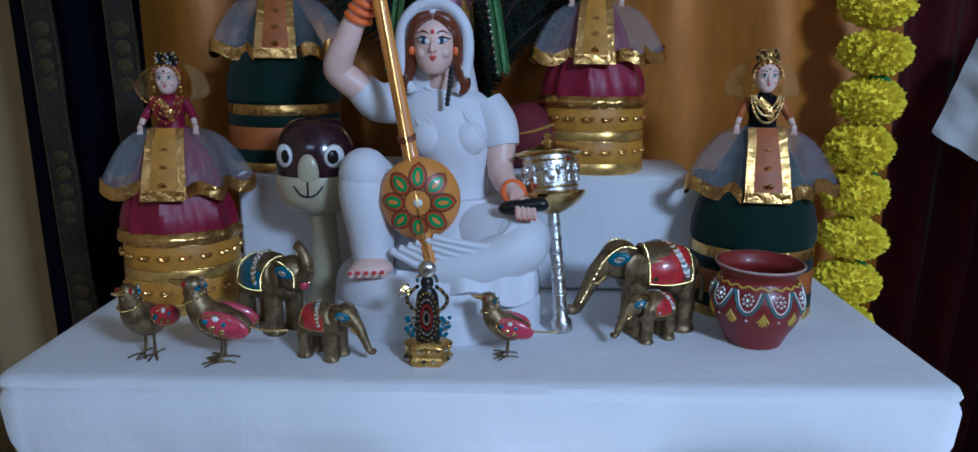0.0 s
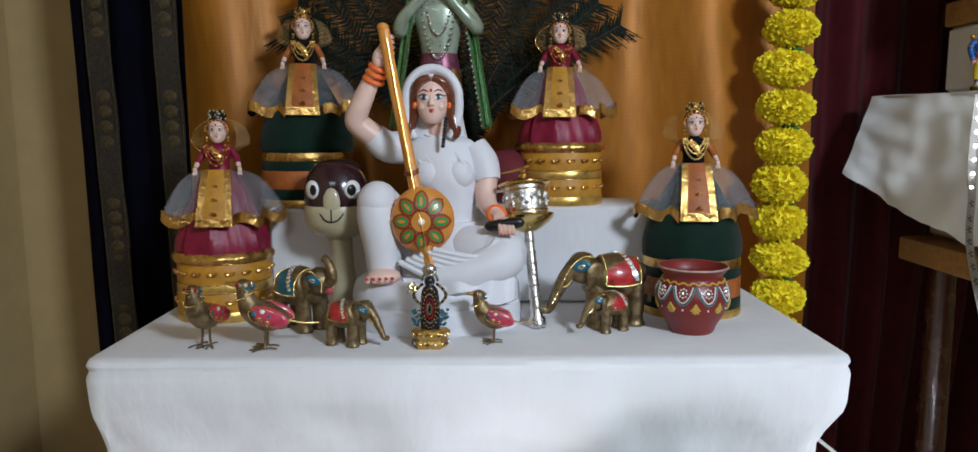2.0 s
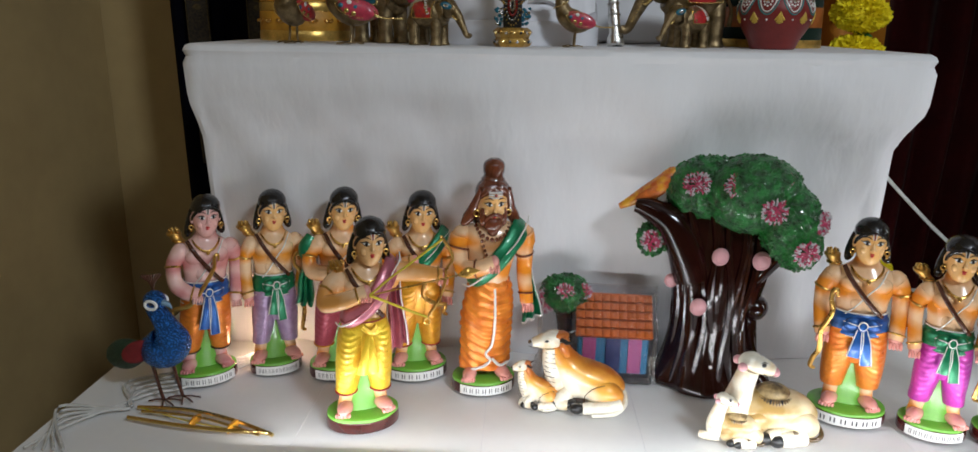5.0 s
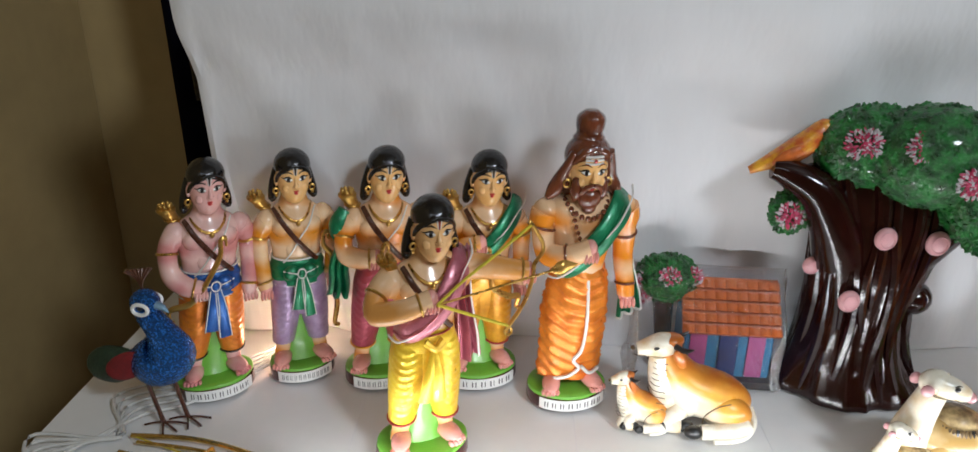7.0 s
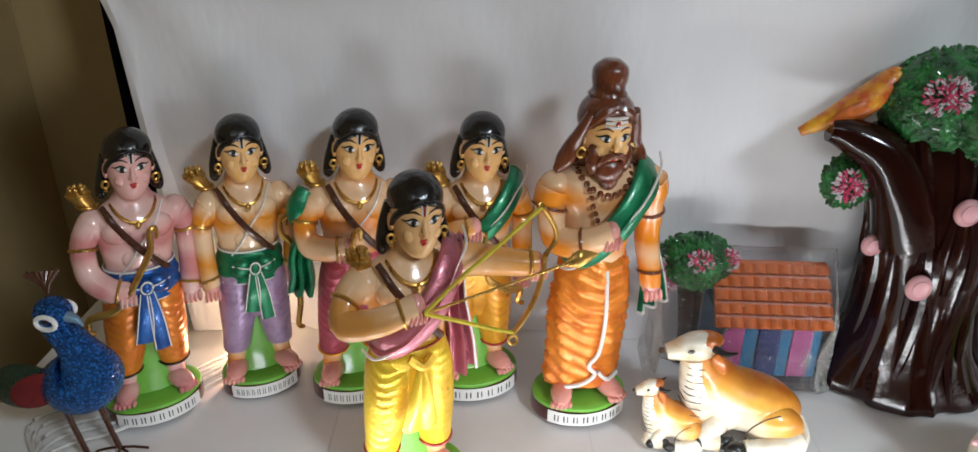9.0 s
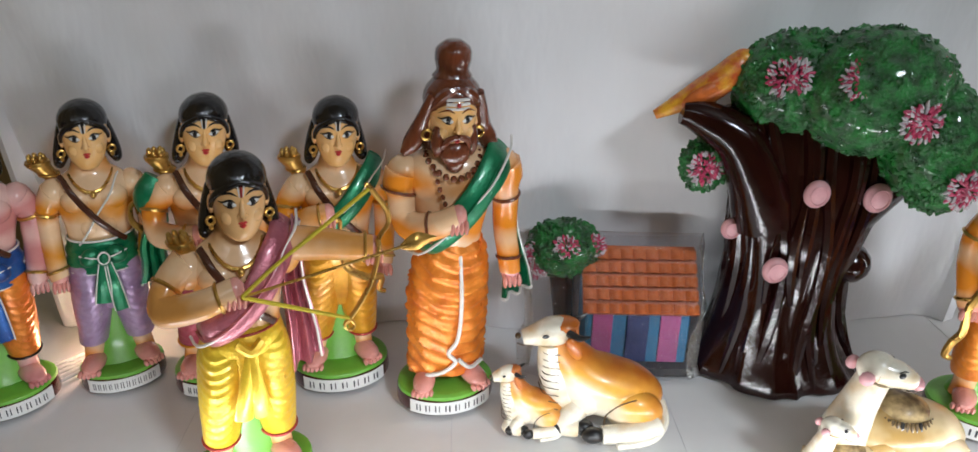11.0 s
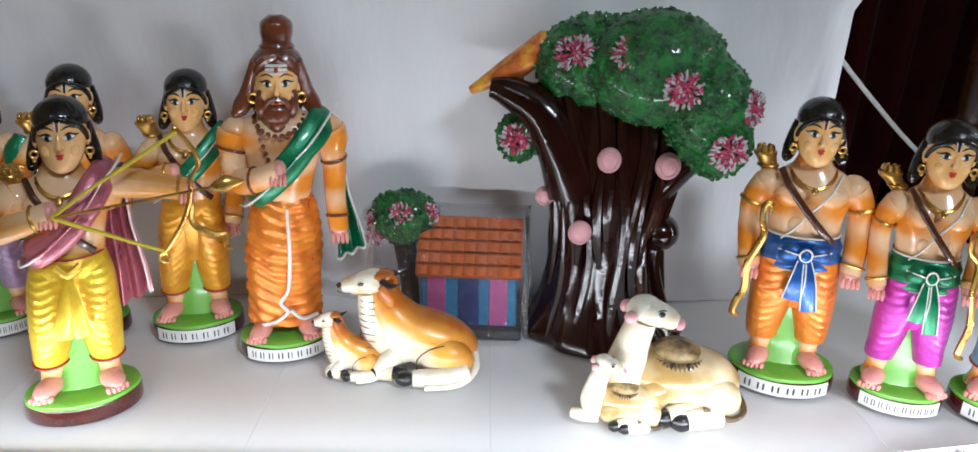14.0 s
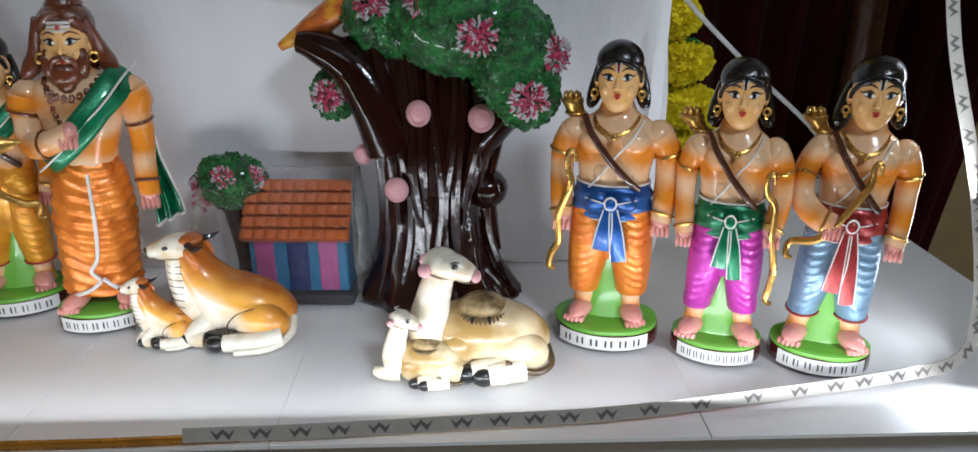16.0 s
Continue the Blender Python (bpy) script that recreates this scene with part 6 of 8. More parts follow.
RUST = mat("rust_brocade", (0.42, 0.12, 0.02), 0.5, vary=0.25, scale=60, bump=0.5, bscale=400)
PORC = mat("doll_vinyl", (0.80, 0.56, 0.46), 0.35, vary=0.04, scale=30, bump=0.02)
TULLE_W = sheer("white_tulle", (0.50, 0.52, 0.56), 420, 0.15)
TULLE_D = sheer("gold_gauze", (0.40, 0.24, 0.07), 420, 0.25)
EYEBLUE = mat("blue_iris_paint", (0.03, 0.10, 0.22), 0.2, vary=0.2, bump=0)


def costume_doll(kind, seed):
    q = random.Random(seed)
    red = kind == "red"
    s = Shape()
    drum = lambda a, z: 1 + 0.006 * math.sin(5 * a + seed)
    bands = ((0.0, 0.016, M["gold_line"]), (0.016, 0.046, OCHRE), (0.046, 0.060, M["gold_line"]), (0.060, 0.092, OCHRE), (0.092, 0.098, M["gold_line"])) if red else ((0.0, 0.012, M["gold_line"]), (0.012, 0.030, VELVET), (0.030, 0.060, RUST), (0.060, 0.076, VELVET), (0.076, 0.090, M["foil"]), (0.090, 0.096, VELVET))
    R0 = 0.075 if red else 0.079
    for a, b, m in bands:
        r = R0 * (1 - 0.05 * a / 0.1)
        g = 1.008 if m in (M["gold_line"], M["foil"]) else 1.0
        s.loft([(0, 0, a, r * g, r * g * 0.92), (0, 0, a + 0.001, r * g * 1.004, r * g * 0.925), (0, 0, b - 0.001, r * g, r * g * 0.92), (0, 0, b, r * g * 0.99, r * g * 0.91)], m, 48, 1, drum)
    if red:
        for zz in (0.031, 0.077):
            for i in range(18):
                a = i * 0.3491 + 0.1
                x, y = 0.0742 * math.cos(a), 0.0684 * math.sin(a)
                for e in (-1, 1):
                    s.ball((x - e * 0.0035 * math.sin(a), y + e * 0.0035 * math.cos(a), zz), (0.0052, 0.0052, 0.0034), M["foil"], (0, e * 28 * math.sin(a), 0), 7)
        for zz in (0.060, 0.046, 0.092):
            s.hoop((0, 0, zz), 0.0735, 0.0675, 0.0012, M["foil"], n=48)
    cloth = SATIN if red else VELVET
    ruff = lambda a, z: 1 + 0.05 * math.sin(8 * a + 1.5 * math.sin(3 * a) + seed) + 0.04 * noise.noise((math.cos(a) * 5, math.sin(a) * 5, z * 18)) + 0.02 * math.sin(19 * a + z * 60)
    if red:
        s.loft([(0, 0, 0.094, 0.077, 0.071), (0, 0, 0.101, 0.078, 0.072), (0, 0, 0.108, 0.073, 0.067)], M["foil"], 60, 3, lambda a, z: 1 + 0.03 * math.sin(12 * a + seed) + 0.012 * math.sin(31 * a))
        s.loft([(0, 0, 0.100, 0.070, 0.064), (0, 0, 0.125, 0.068, 0.062), (0, 0, 0.165, 0.054, 0.049), (0, 0, 0.205, 0.038, 0.034), (0, 0, 0.236, 0.020, 0.018)], cloth, 60, 4, ruff)
    else:
        s.loft([(0, 0, 0.094, 0.078, 0.072), (0, 0, 0.120, 0.076, 0.070), (0, 0, 0.155, 0.064, 0.059), (0, 0, 0.190, 0.045, 0.041), (0, 0, 0.236, 0.020, 0.018)], cloth, 60, 4, lambda a, z: 1 + 0.018 * math.sin(7 * a + seed))
    # net overskirt, open in front, with a ribbon hem
    def net(u, v):
        a = radians(-90) + radians(22) + u * radians(316)
        side = abs(math.cos(a))
        r = 0.020 + (0.044 + 0.026 * side ** 2) * v ** 0.75 + 0.010 * math.sin(7 * a + seed) * v
        rise = 0.016 * math.sin(v * 3.1416) + 0.010 * side * v
        return r * math.cos(a), r * 0.80 * math.sin(a), 0.236 - 0.080 * v + rise + 0.004 * math.sin(11 * a) * v
    s.sheet(net, 90, 10, TULLE_W)
    hem = [net(u, 1.0) for u in np.linspace(0, 1, 60)]
    s.sheet(lambda u, v: (lambda p: (p[0] * (1 + 0.02 * v), p[1] * (1 + 0.02 * v), p[2] + 0.006 - 0.017 * v + 0.0015 * math.sin(u * 60)))(net(u, 1.0)), 110, 2, M["foil"], 0.0008)
    # front panel
    s.sheet(lambda u, v: ((u - 0.5) * (0.034 + 0.012 * v), -0.024 - 0.040 * v ** 0.8 - 0.003 * math.cos((u - 0.5) * 3), 0.236 - 0.084 * v), 8, 10, OCHRE if red else RUST, -0.0015)
    for e in (-1, 1):
        s.sheet(lambda u, v: (e * (0.017 + 0.006 * v) + (u - 0.5) * 0.010, -0.0262 - 0.040 * v ** 0.8, 0.236 - 0.085 * v), 2, 10, M["foil"], -0.001)
    s.sheet(lambda u, v: ((u - 0.5) * 0.050, -0.0675 - 0.002 * v, 0.164 - 0.013 * v), 6, 2, M["foil"], -0.001)
    for i in range(3):
        s.ball((0, -0.042 - 0.011 * i, 0.209 - 0.02 * i), (0.0055, 0.0015, 0.0075), M["foil"], (40, 0, 0), 8)
    # bodice, beads, arms
    s.loft([(0, 0, 0.232, 0.018, 0.016), (0, 0, 0.246, 0.0165, 0.014), (0, 0, 0.262, 0.020, 0.015), (0, 0, 0.272, 0.017, 0.012), (0, 0, 0.277, 0.007, 0.007), (0, 0, 0.285, 0.0065, 0.0065)], SATIN if red else BLACKV, 20)
    s.tube([(-0.010, -0.016, 0.270), (0.002, -0.020, 0.258), (0.006, -0.019, 0.246)], [0.005, 0.0055, 0.004], M["foil"], 8, 4, 0.4)
    bead = M["stone_red"] if red else M["brass_bright"]
    for row in range(3):
        n = 20 + row * 4
        for i in range(n):
            a = 3.1416 * i / (n - 1)
            s.ball(((0.013 + 0.003 * row) * math.cos(a), -0.013 - 0.0075 * math.sin(a), 0.274 - (0.014 + 0.009 * row) * abs(math.sin(a)) ** 1.3), 0.0022 if red else 0.0019, bead if (i + row) % 4 else M["gold"], n=7)
    for e in (-1, 1):
        s.tube([(e * 0.018, 0, 0.269), (e * 0.026, -0.004, 0.256), (e * 0.031, -0.012, 0.246)], [0.0056, 0.0054, 0.005], SATIN if red else RUST, 10, 4)
        s.tube([(e * 0.030, -0.011, 0.248), (e * 0.033, -0.016, 0.240)], [0.0042, 0.0034], PORC, 8, 2)
        s.ball((e * 0.034, -0.018, 0.236), (0.0038, 0.003, 0.005), PORC, n=8)
        for i in range(3):
            s.tube([(e * (0.0335 + 0.0018 * (i - 1)), -0.018, 0.234), (e * (0.0345 + 0.003 * (i - 1)), -0.020, 0.228)], 0.0011, PORC, 5, 1)
    # head with beaded hair and crown
    hc = (0, -0.002, 0.297)
    k = 0.70
    face(s, hc, k, PORC, M["brown_hair"], iris=EYEBLUE)
    s.ball((0, 0.004, 0.301), (0.0178, 0.0160, 0.0172), M["stone_red"] if red else M["strap"], n=16)
    for i in range(17):
        a = 3.1416 * i / 16
        s.ball((0.0172 * math.cos(a), -0.0085 - 0.002 * math.sin(a), 0.297 + 0.0165 * math.sin(a)), 0.0023, M["gold"], n=7)
        if i % 2:
            s.ball((0.0148 * math.cos(a), -0.0125, 0.300 + 0.0135 * math.sin(a)), 0.0017, M["stone_red"], n=6)
    s.ball((0, -0.0165, 0.3065), 0.0016, M["stone_red"], n=6)
    for e in (-1, 1):
        s.ball((e * 0.0162, -0.006, 0.286), 0.0026, M["gold"], n=8)
        s.ball((e * 0.0165, -0.006, 0.281), 0.0020, M["gold"], n=8)
    for row, (rr, zz) in enumerate(((0.0125, 0.3165), (0.0125, 0.3215), (0.0105, 0.3265))):
        for i in range(14):
            a = 6.2832 * i / 14 + row * 0.22
            s.ball((rr * math.cos(a), rr * math.sin(a), zz + (0.002 if i % 2 else 0)), 0.0023, (M["mirror"], M["black"], M["brass_bright"])[(i + row) % 3] if red else (M["brass_bright"], M["strap"], M["brass_bright"])[(i + row) % 3], n=7)
    s.loft([(0, 0, 0.313, 0.012, 0.012), (0, 0, 0.327, 0.010, 0.010)], M["black"] if red else M["gold"], 14, 1)
    # veil loops behind the shoulders
    for e in (-1, 1):
        s.sheet(lambda u, v: (e * (0.012 + 0.034 * abs(math.sin(u * 3.1416)) ** 0.8 * (0.4 + 0.6 * v)), 0.010 + 0.008 * v + 0.004 * math.sin(u * 6), 0.316 - 0.062 * u + 0.004 * math.sin(u * 9)), 18, 6, TULLE_D)
        if red and e < 0:
            s.sheet(lambda u, v: (e * (0.012 + 0.034 * abs(math.sin(u * 3.1416)) ** 0.8) - 0.003 * (v - 0.5), 0.010 + 0.014 * v, 0.316 - 0.062 * u), 18, 2, M["foil"], 0.0008)
    return s


red_doll, green_doll = costume_doll("red", 1), costume_doll("green", 2)
DG = "costumed dolls"
dl = thing("costume_doll", red_doll, (-0.346, 0.212, SHELF), 8, "costumed doll in crimson and ochre gold-trimmed dress, beaded crown", "doll", DG, size=1.0)
dr = thing("costume_doll", green_doll, (0.417, 0.222, SHELF), -6, "costumed doll in dark green velvet dress with white net", "doll", DG, size=1.03)
copy_thing(dl, pose(0.212, 0.345, BOXTOP, 0, 0, -6))
copy_thing(dr, pose(-0.236, 0.345, BOXTOP, 0, 0, 8))

# ---- the seated white statue ----
MARBLE = mat("white_matt_paint", (0.76, 0.76, 0.80), 0.55, vary=0.03, scale=12, bump=0.08, bscale=90)
FLESH = mat("pale_flesh_paint", (0.80, 0.56, 0.47), 0.4, vary=0.05, scale=16, bump=0.03, second=(0.80, 0.46, 0.34), seco=0.36)
LUTE = mat("orange_lute_paint", (0.72, 0.29, 0.045), 0.4, vary=0.12, scale=30, bump=0.1, coat=0.2)
LUTE_D = mat("dark_lute_outline", (0.20, 0.045, 0.012), 0.4, vary=0.2)
PETG = mat("green_petal_paint", (0.02, 0.34, 0.08), 0.4, vary=0.2, coat=0.2)
PETR = mat("red_petal_paint", (0.50, 0.09, 0.02), 0.4, vary=0.2, coat=0.2)
BAND = mat("orange_bangle_paint", (0.85, 0.17, 0.02), 0.4, vary=0.1)


def seated_statue():
    s = Shape()
    soft = lambda a, z: 1 + 0.012 * math.sin(5 * a + 20 * z)
    s.loft([(0, 0, 0.0, 0.131, 0.098), (0, 0, 0.003, 0.133, 0.100), (0, 0, 0.030, 0.132, 0.099), (0, 0, 0.036, 0.128, 0.095)], MARBLE, 60, 3)
    s.loft([(-0.002, 0.004, 0.034, 0.129, 0.093), (-0.002, 0.004, 0.040, 0.131, 0.095), (-0.001, 0.004, 0.062, 0.128, 0.092), (0.0, 0.005, 0.072, 0.118, 0.084), (0.0, 0.008, 0.076, 0.10, 0.07)], MARBLE, 60, 3, soft)
    # lap and legs
    s.loft([(0.02, 0.020, 0.068, 0.10, 0.07), (0.022, 0.020, 0.090, 0.098, 0.068), (0.022, 0.026, 0.120, 0.080, 0.060), (0.020, 0.032, 0.155, 0.055, 0.046)], MARBLE, 44, 4, lambda a, z: 1 + 0.02 * math.sin(300 * z + 4 * math.cos(a * 2)))
    s.tube([(-0.050, 0.020, 0.120), (-0.068, -0.010, 0.165), (-0.084, -0.026, 0.194), (-0.085, -0.032, 0.172), (-0.078, -0.034, 0.120), (-0.076, -0.036, 0.078)], [0.040, 0.034, 0.026, 0.031, 0.028, 0.024], MARBLE, 24, 6)
    s.ball((-0.085, -0.028, 0.190), (0.031, 0.033, 0.032), MARBLE, n=22)
    s.tube([(0.015, 0.030, 0.110), (0.060, -0.008, 0.112), (0.100, -0.032, 0.112), (0.098, -0.048, 0.104), (0.050, -0.060, 0.086), (0.000, -0.062, 0.080)], [0.040, 0.040, 0.036, 0.032, 0.026, 0.018], MARBLE, 24, 6)
    s.ball((0.100, -0.030, 0.112), (0.040, 0.040, 0.038), MARBLE, n=22)
    for i in range(6):
        s.tube([(-0.050 + 0.01 * i, -0.060 - 0.002 * i, 0.104 + 0.004 * i), (0.0 + 0.012 * i, -0.070, 0.083 + 0.006 * i), (0.050 + 0.006 * i, -0.073 + 0.002 * i, 0.086 + 0.007 * i), (0.095, -0.066 + 0.002 * i, 0.094 + 0.009 * i)], 0.0048, MARBLE, 8, 5)
    s.sheet(lambda u, v: (-0.045 + 0.165 * u, -0.080 - 0.012 * v + 0.004 * math.sin(u * 22) + 0.02 * (2 * u - 1) ** 2, 0.080 - 0.036 * v * (0.7 + 0.3 * math.sin(u * 9))), 40, 6, MARBLE, 0.006)
    # foot with painted nails
    s.ball((-0.074, -0.062, 0.083), (0.026, 0.021, 0.012), FLESH, (0, 0, 10), 16)
    for i in range(5):
        s.ball((-0.095 + 0.009 * i, -0.080 + 0.0016 * i, 0.081), (0.0048, 0.009, 0.0055), FLESH, n=9)
        s.ball((-0.095 + 0.009 * i, -0.0865 + 0.0016 * i, 0.083), (0.0030, 0.0028, 0.0030), M["lip"], n=7)
    # body
    s.loft([(0.020, 0.030, 0.135, 0.046, 0.036), (0.022, 0.032, 0.160, 0.041, 0.033), (0.020, 0.034, 0.190, 0.043, 0.035), (0.014, 0.034, 0.222, 0.053, 0.039), (0.008, 0.038, 0.255, 0.060, 0.036), (0.006, 0.042, 0.278, 0.054, 0.030), (0.004, 0.044, 0.294, 0.028, 0.022), (0.003, 0.044, 0.312, 0.016, 0.016)], MARBLE, 40, 5, lambda a, z: 1 + 0.015 * math.sin(9 * a + 60 * z))
    for e in (-1, 1):
        s.ball((0.013 + e * 0.024, 0.012, 0.229), (0.024, 0.017, 0.024), MARBLE, n=20)
    for i in range(5):
        s.tube([(-0.040 + 0.006 * i, 0.030 - 0.002 * i, 0.275 + 0.004 * i), (-0.020 + 0.010 * i, 0.0065 + 0.0006 * i * i, 0.244 + 0.007 * i), (0.012 + 0.010 * i, 0.0035, 0.212 + 0.006 * i), (0.044 + 0.004 * i, 0.010 + 0.002 * i, 0.192 + 0.007 * i)], [0.002, 0.0046, 0.0044, 0.002], MARBLE, 10, 6)
    s.loft([(0.003, 0.038, 0.285, 0.022, 0.018), (0.003, 0.030, 0.302, 0.0145, 0.0145), (0.002, 0.030, 0.325, 0.0135, 0.0135)], FLESH, 18)
    # raised arm with bangles
    s.tube([(-0.046, 0.040, 0.270), (-0.076, 0.030, 0.272), (-0.096, 0.022, 0.290)], [0.026, 0.025, 0.0205], MARBLE, 18, 5)
    s.tube([(-0.086, 0.025, 0.281), (-0.115, 0.016, 0.304), (-0.120, 0.010, 0.318), (-0.104, 0.000, 0.352), (-0.083, -0.010, 0.392)], [0.0195, 0.0185, 0.0175, 0.0150, 0.0105], FLESH, 18, 6)
    for i in range(3):
        s.hoop((-0.0905 + 0.0045 * i, -0.006 - 0.002 * i, 0.372 + 0.009 * i), 0.0138 - 0.0006 * i, 0.0138 - 0.0006 * i, 0.0038, BAND, 0.25, roll=0.40)
    s.ball((-0.078, -0.012, 0.405), (0.0125, 0.0105, 0.019), FLESH, (0, 18, 0), 14)
    for i in range(4):
        s.tube([(-0.078 + 0.001 * i, -0.020, 0.405 + 0.0075 * i), (-0.066, -0.027, 0.410 + 0.0075 * i), (-0.058, -0.020, 0.411 + 0.0075 * i)], [0.0042, 0.0040, 0.003], FLESH, 8, 4)
        s.ball((-0.0585, -0.0235, 0.4112 + 0.0075 * i), (0.0024, 0.0018, 0.0020), M["lip"], n=6)
    # lower arm with castanets
    s.tube([(0.058, 0.042, 0.268), (0.074, 0.034, 0.245), (0.080, 0.026, 0.218)], [0.024, 0.0245, 0.0215], MARBLE, 18, 5)
    s.tube([(0.079, 0.028, 0.224), (0.078, 0.014, 0.192), (0.086, -0.012, 0.176), (0.098, -0.038, 0.168)], [0.0185, 0.0165, 0.0135, 0.0095], FLESH, 16, 6)
    s.hoop((0.094, -0.030, 0.171), 0.0125, 0.0125, 0.0038, BAND, 1.1, roll=0.3)
    s.ball((0.106, -0.050, 0.160), (0.013, 0.014, 0.0095), FLESH, n=14)
    for i in range(4):
        s.tube([(0.098 + 0.006 * i, -0.058, 0.160), (0.099 + 0.006 * i, -0.068, 0.154), (0.100 + 0.006 * i, -0.066, 0.146)], 0.0036, FLESH, 7, 4)
        s.ball((0.100 + 0.006 * i, -0.0685, 0.1465), 0.0022, M["lip"], n=6)
    s.tube([(0.080, -0.052, 0.155), (0.086, -0.054, 0.156), (0.126, -0.058, 0.162), (0.132, -0.058, 0.163)], [0.005, 0.0085, 0.0085, 0.005], M["black"], 12, 3)
    # head under the veil
    hc = (-0.004, 0.020, 0.343)
    face(s, hc, 1.32, FLESH, M["brown_hair"], iris=EYEBLUE, eye=1.4)
    x, y, z = hc
    s.tube([(x, y - 0.026, z + 0.012), (x, y - 0.0275, z + 0.016)], [0.0024, 0.0018], M["lip"], 8, 1)
    for e in (-1, 1):
        s.tube([(x + e * 0.002, y - 0.018, z + 0.033), (x + e * 0.017, y - 0.016, z + 0.026), (x + e * 0.026, y - 0.004, z + 0.006), (x + e * 0.030, y - 0.002, z - 0.020), (x + e * 0.036, y - 0.006, z - 0.048), (x + e * 0.032, y - 0.012, z - 0.060)], [0.006, 0.0085, 0.010, 0.0095, 0.0085, 0.003], M["brown_hair"], 12, 5)
        s.ball((x + e * 0.0265, y - 0.010, z - 0.008), (0.004, 0.004, 0.006), BAND, n=8)
    pts = []
    for i in range(15):
        a = -2.45 + 4.9 * i / 14
        b = 1 if abs(a) < 1.57 else 1 + 0.10 * (abs(a) - 1.57)
        pts.append((x + 0.0405 * b * math.sin(a), y + 0.000 - 0.006 * (abs(a) / 2.45), z + 0.002 + 0.046 * math.cos(a) * (1 if abs(a) < 1.57 else 1.7)))
    s.tube(pts, [0.0075] * 15, MARBLE, 12, 3)
    s.ball((x, y + 0.020, z + 0.006), (0.044, 0.034, 0.044), MARBLE, n=26)
    s.tube([(x, y + 0.026, z - 0.002), (x, y + 0.030, z - 0.045), (x, y + 0.030, z - 0.080)], [0.042, 0.050, 0.058], MARBLE, 24, 4, 0.55)
    for i in range(9):
        s.ball((x + 0.022 - 0.0006 * i, y - 0.022 - 0.001 * i, z - 0.028 - 0.0052 * i), 0.0034, M["black"], n=8)
    # lute
    g = Vector((-0.016, -0.052, 0.166))
    s.ball(g, (0.0475, 0.026, 0.0495), LUTE, (0, 0, 0), 32)
    s.tube([(-0.071, -0.026, 0.445), (-0.060, -0.030, 0.380), (-0.042, -0.036, 0.290), (-0.027, -0.046, 0.214), (-0.020, -0.056, 0.190)], [0.0085, 0.0085, 0.0085, 0.0095, 0.014], LUTE, 12, 5, 0.7)
    s.ball((-0.072, -0.026, 0.447), (0.009, 0.008, 0.007), LUTE, n=12)
    s.tube([(-0.012, -0.058, 0.128), (-0.006, -0.066, 0.108), (0.000, -0.074, 0.076)], [0.014, 0.0085, 0.0068], LUTE, 12, 5)
    for p, r in (((-0.032, -0.044, 0.238), 0.0098), ((-0.0315, -0.0445, 0.234), 0.0098), ((-0.0015, -0.0735, 0.082), 0.0076)):
        s.hoop(p, r, r * 0.75, 0.0016, LUTE_D, 0.2, roll=-0.2)
    fr = lambda a, r: (g.x + r * math.sin(a), g.y - 0.0262 * math.sqrt(max(0, 1 - (r / 0.0485) ** 2)) - 0.0004, g.z + r * math.cos(a) * 1.04)
    for i in range(8):
        a = i * 0.7854
        for w, m, o in ((1.0, LUTE_D, 0.0), (0.80, PETR, 0.0005), (0.56, PETG, 0.001), (0.22, LUTE, 0.0015)):
            def petal(u, v, a=a, w=w, o=o):
                t = -1 + 2 * v
                r = 0.0290 + 0.0150 * t * (0.3 + 0.7 * w)
                half = 0.0118 * w * max(0.0, 1 - t * t) ** 0.7
                d = math.atan2((u * 2 - 1) * half, r)
                p = fr(a + d, r)
                return p[0], p[1] - 0.0008 - o, p[2]
            s.sheet(petal, 4, 8, m)
    s.hoop((g.x, g.y - 0.0246, g.z), 0.0155, 0.0160, 0.0011, LUTE_D, math.pi / 2)
    s.ball((g.x, g.y - 0.0262, g.z), (0.0055, 0.0025, 0.0055), M["white"], n=12)
    s.tube([(-0.066, -0.034, 0.43), (-0.030, -0.056, 0.23), (g.x, g.y - 0.0285, g.z), (-0.004, -0.0755, 0.10), (0.0, -0.081, 0.080)], 0.0009, M["gold"], 5, 5)
    s.ball((-0.001, -0.081, 0.087), (0.0035, 0.0025, 0.0035), M["brass"], n=8)
    return s


thing("seated_statue", seated_statue(), (0.002, 0.160, SHELF), 0, "white-robed painted plaster statue seated with an orange lute", "statue")


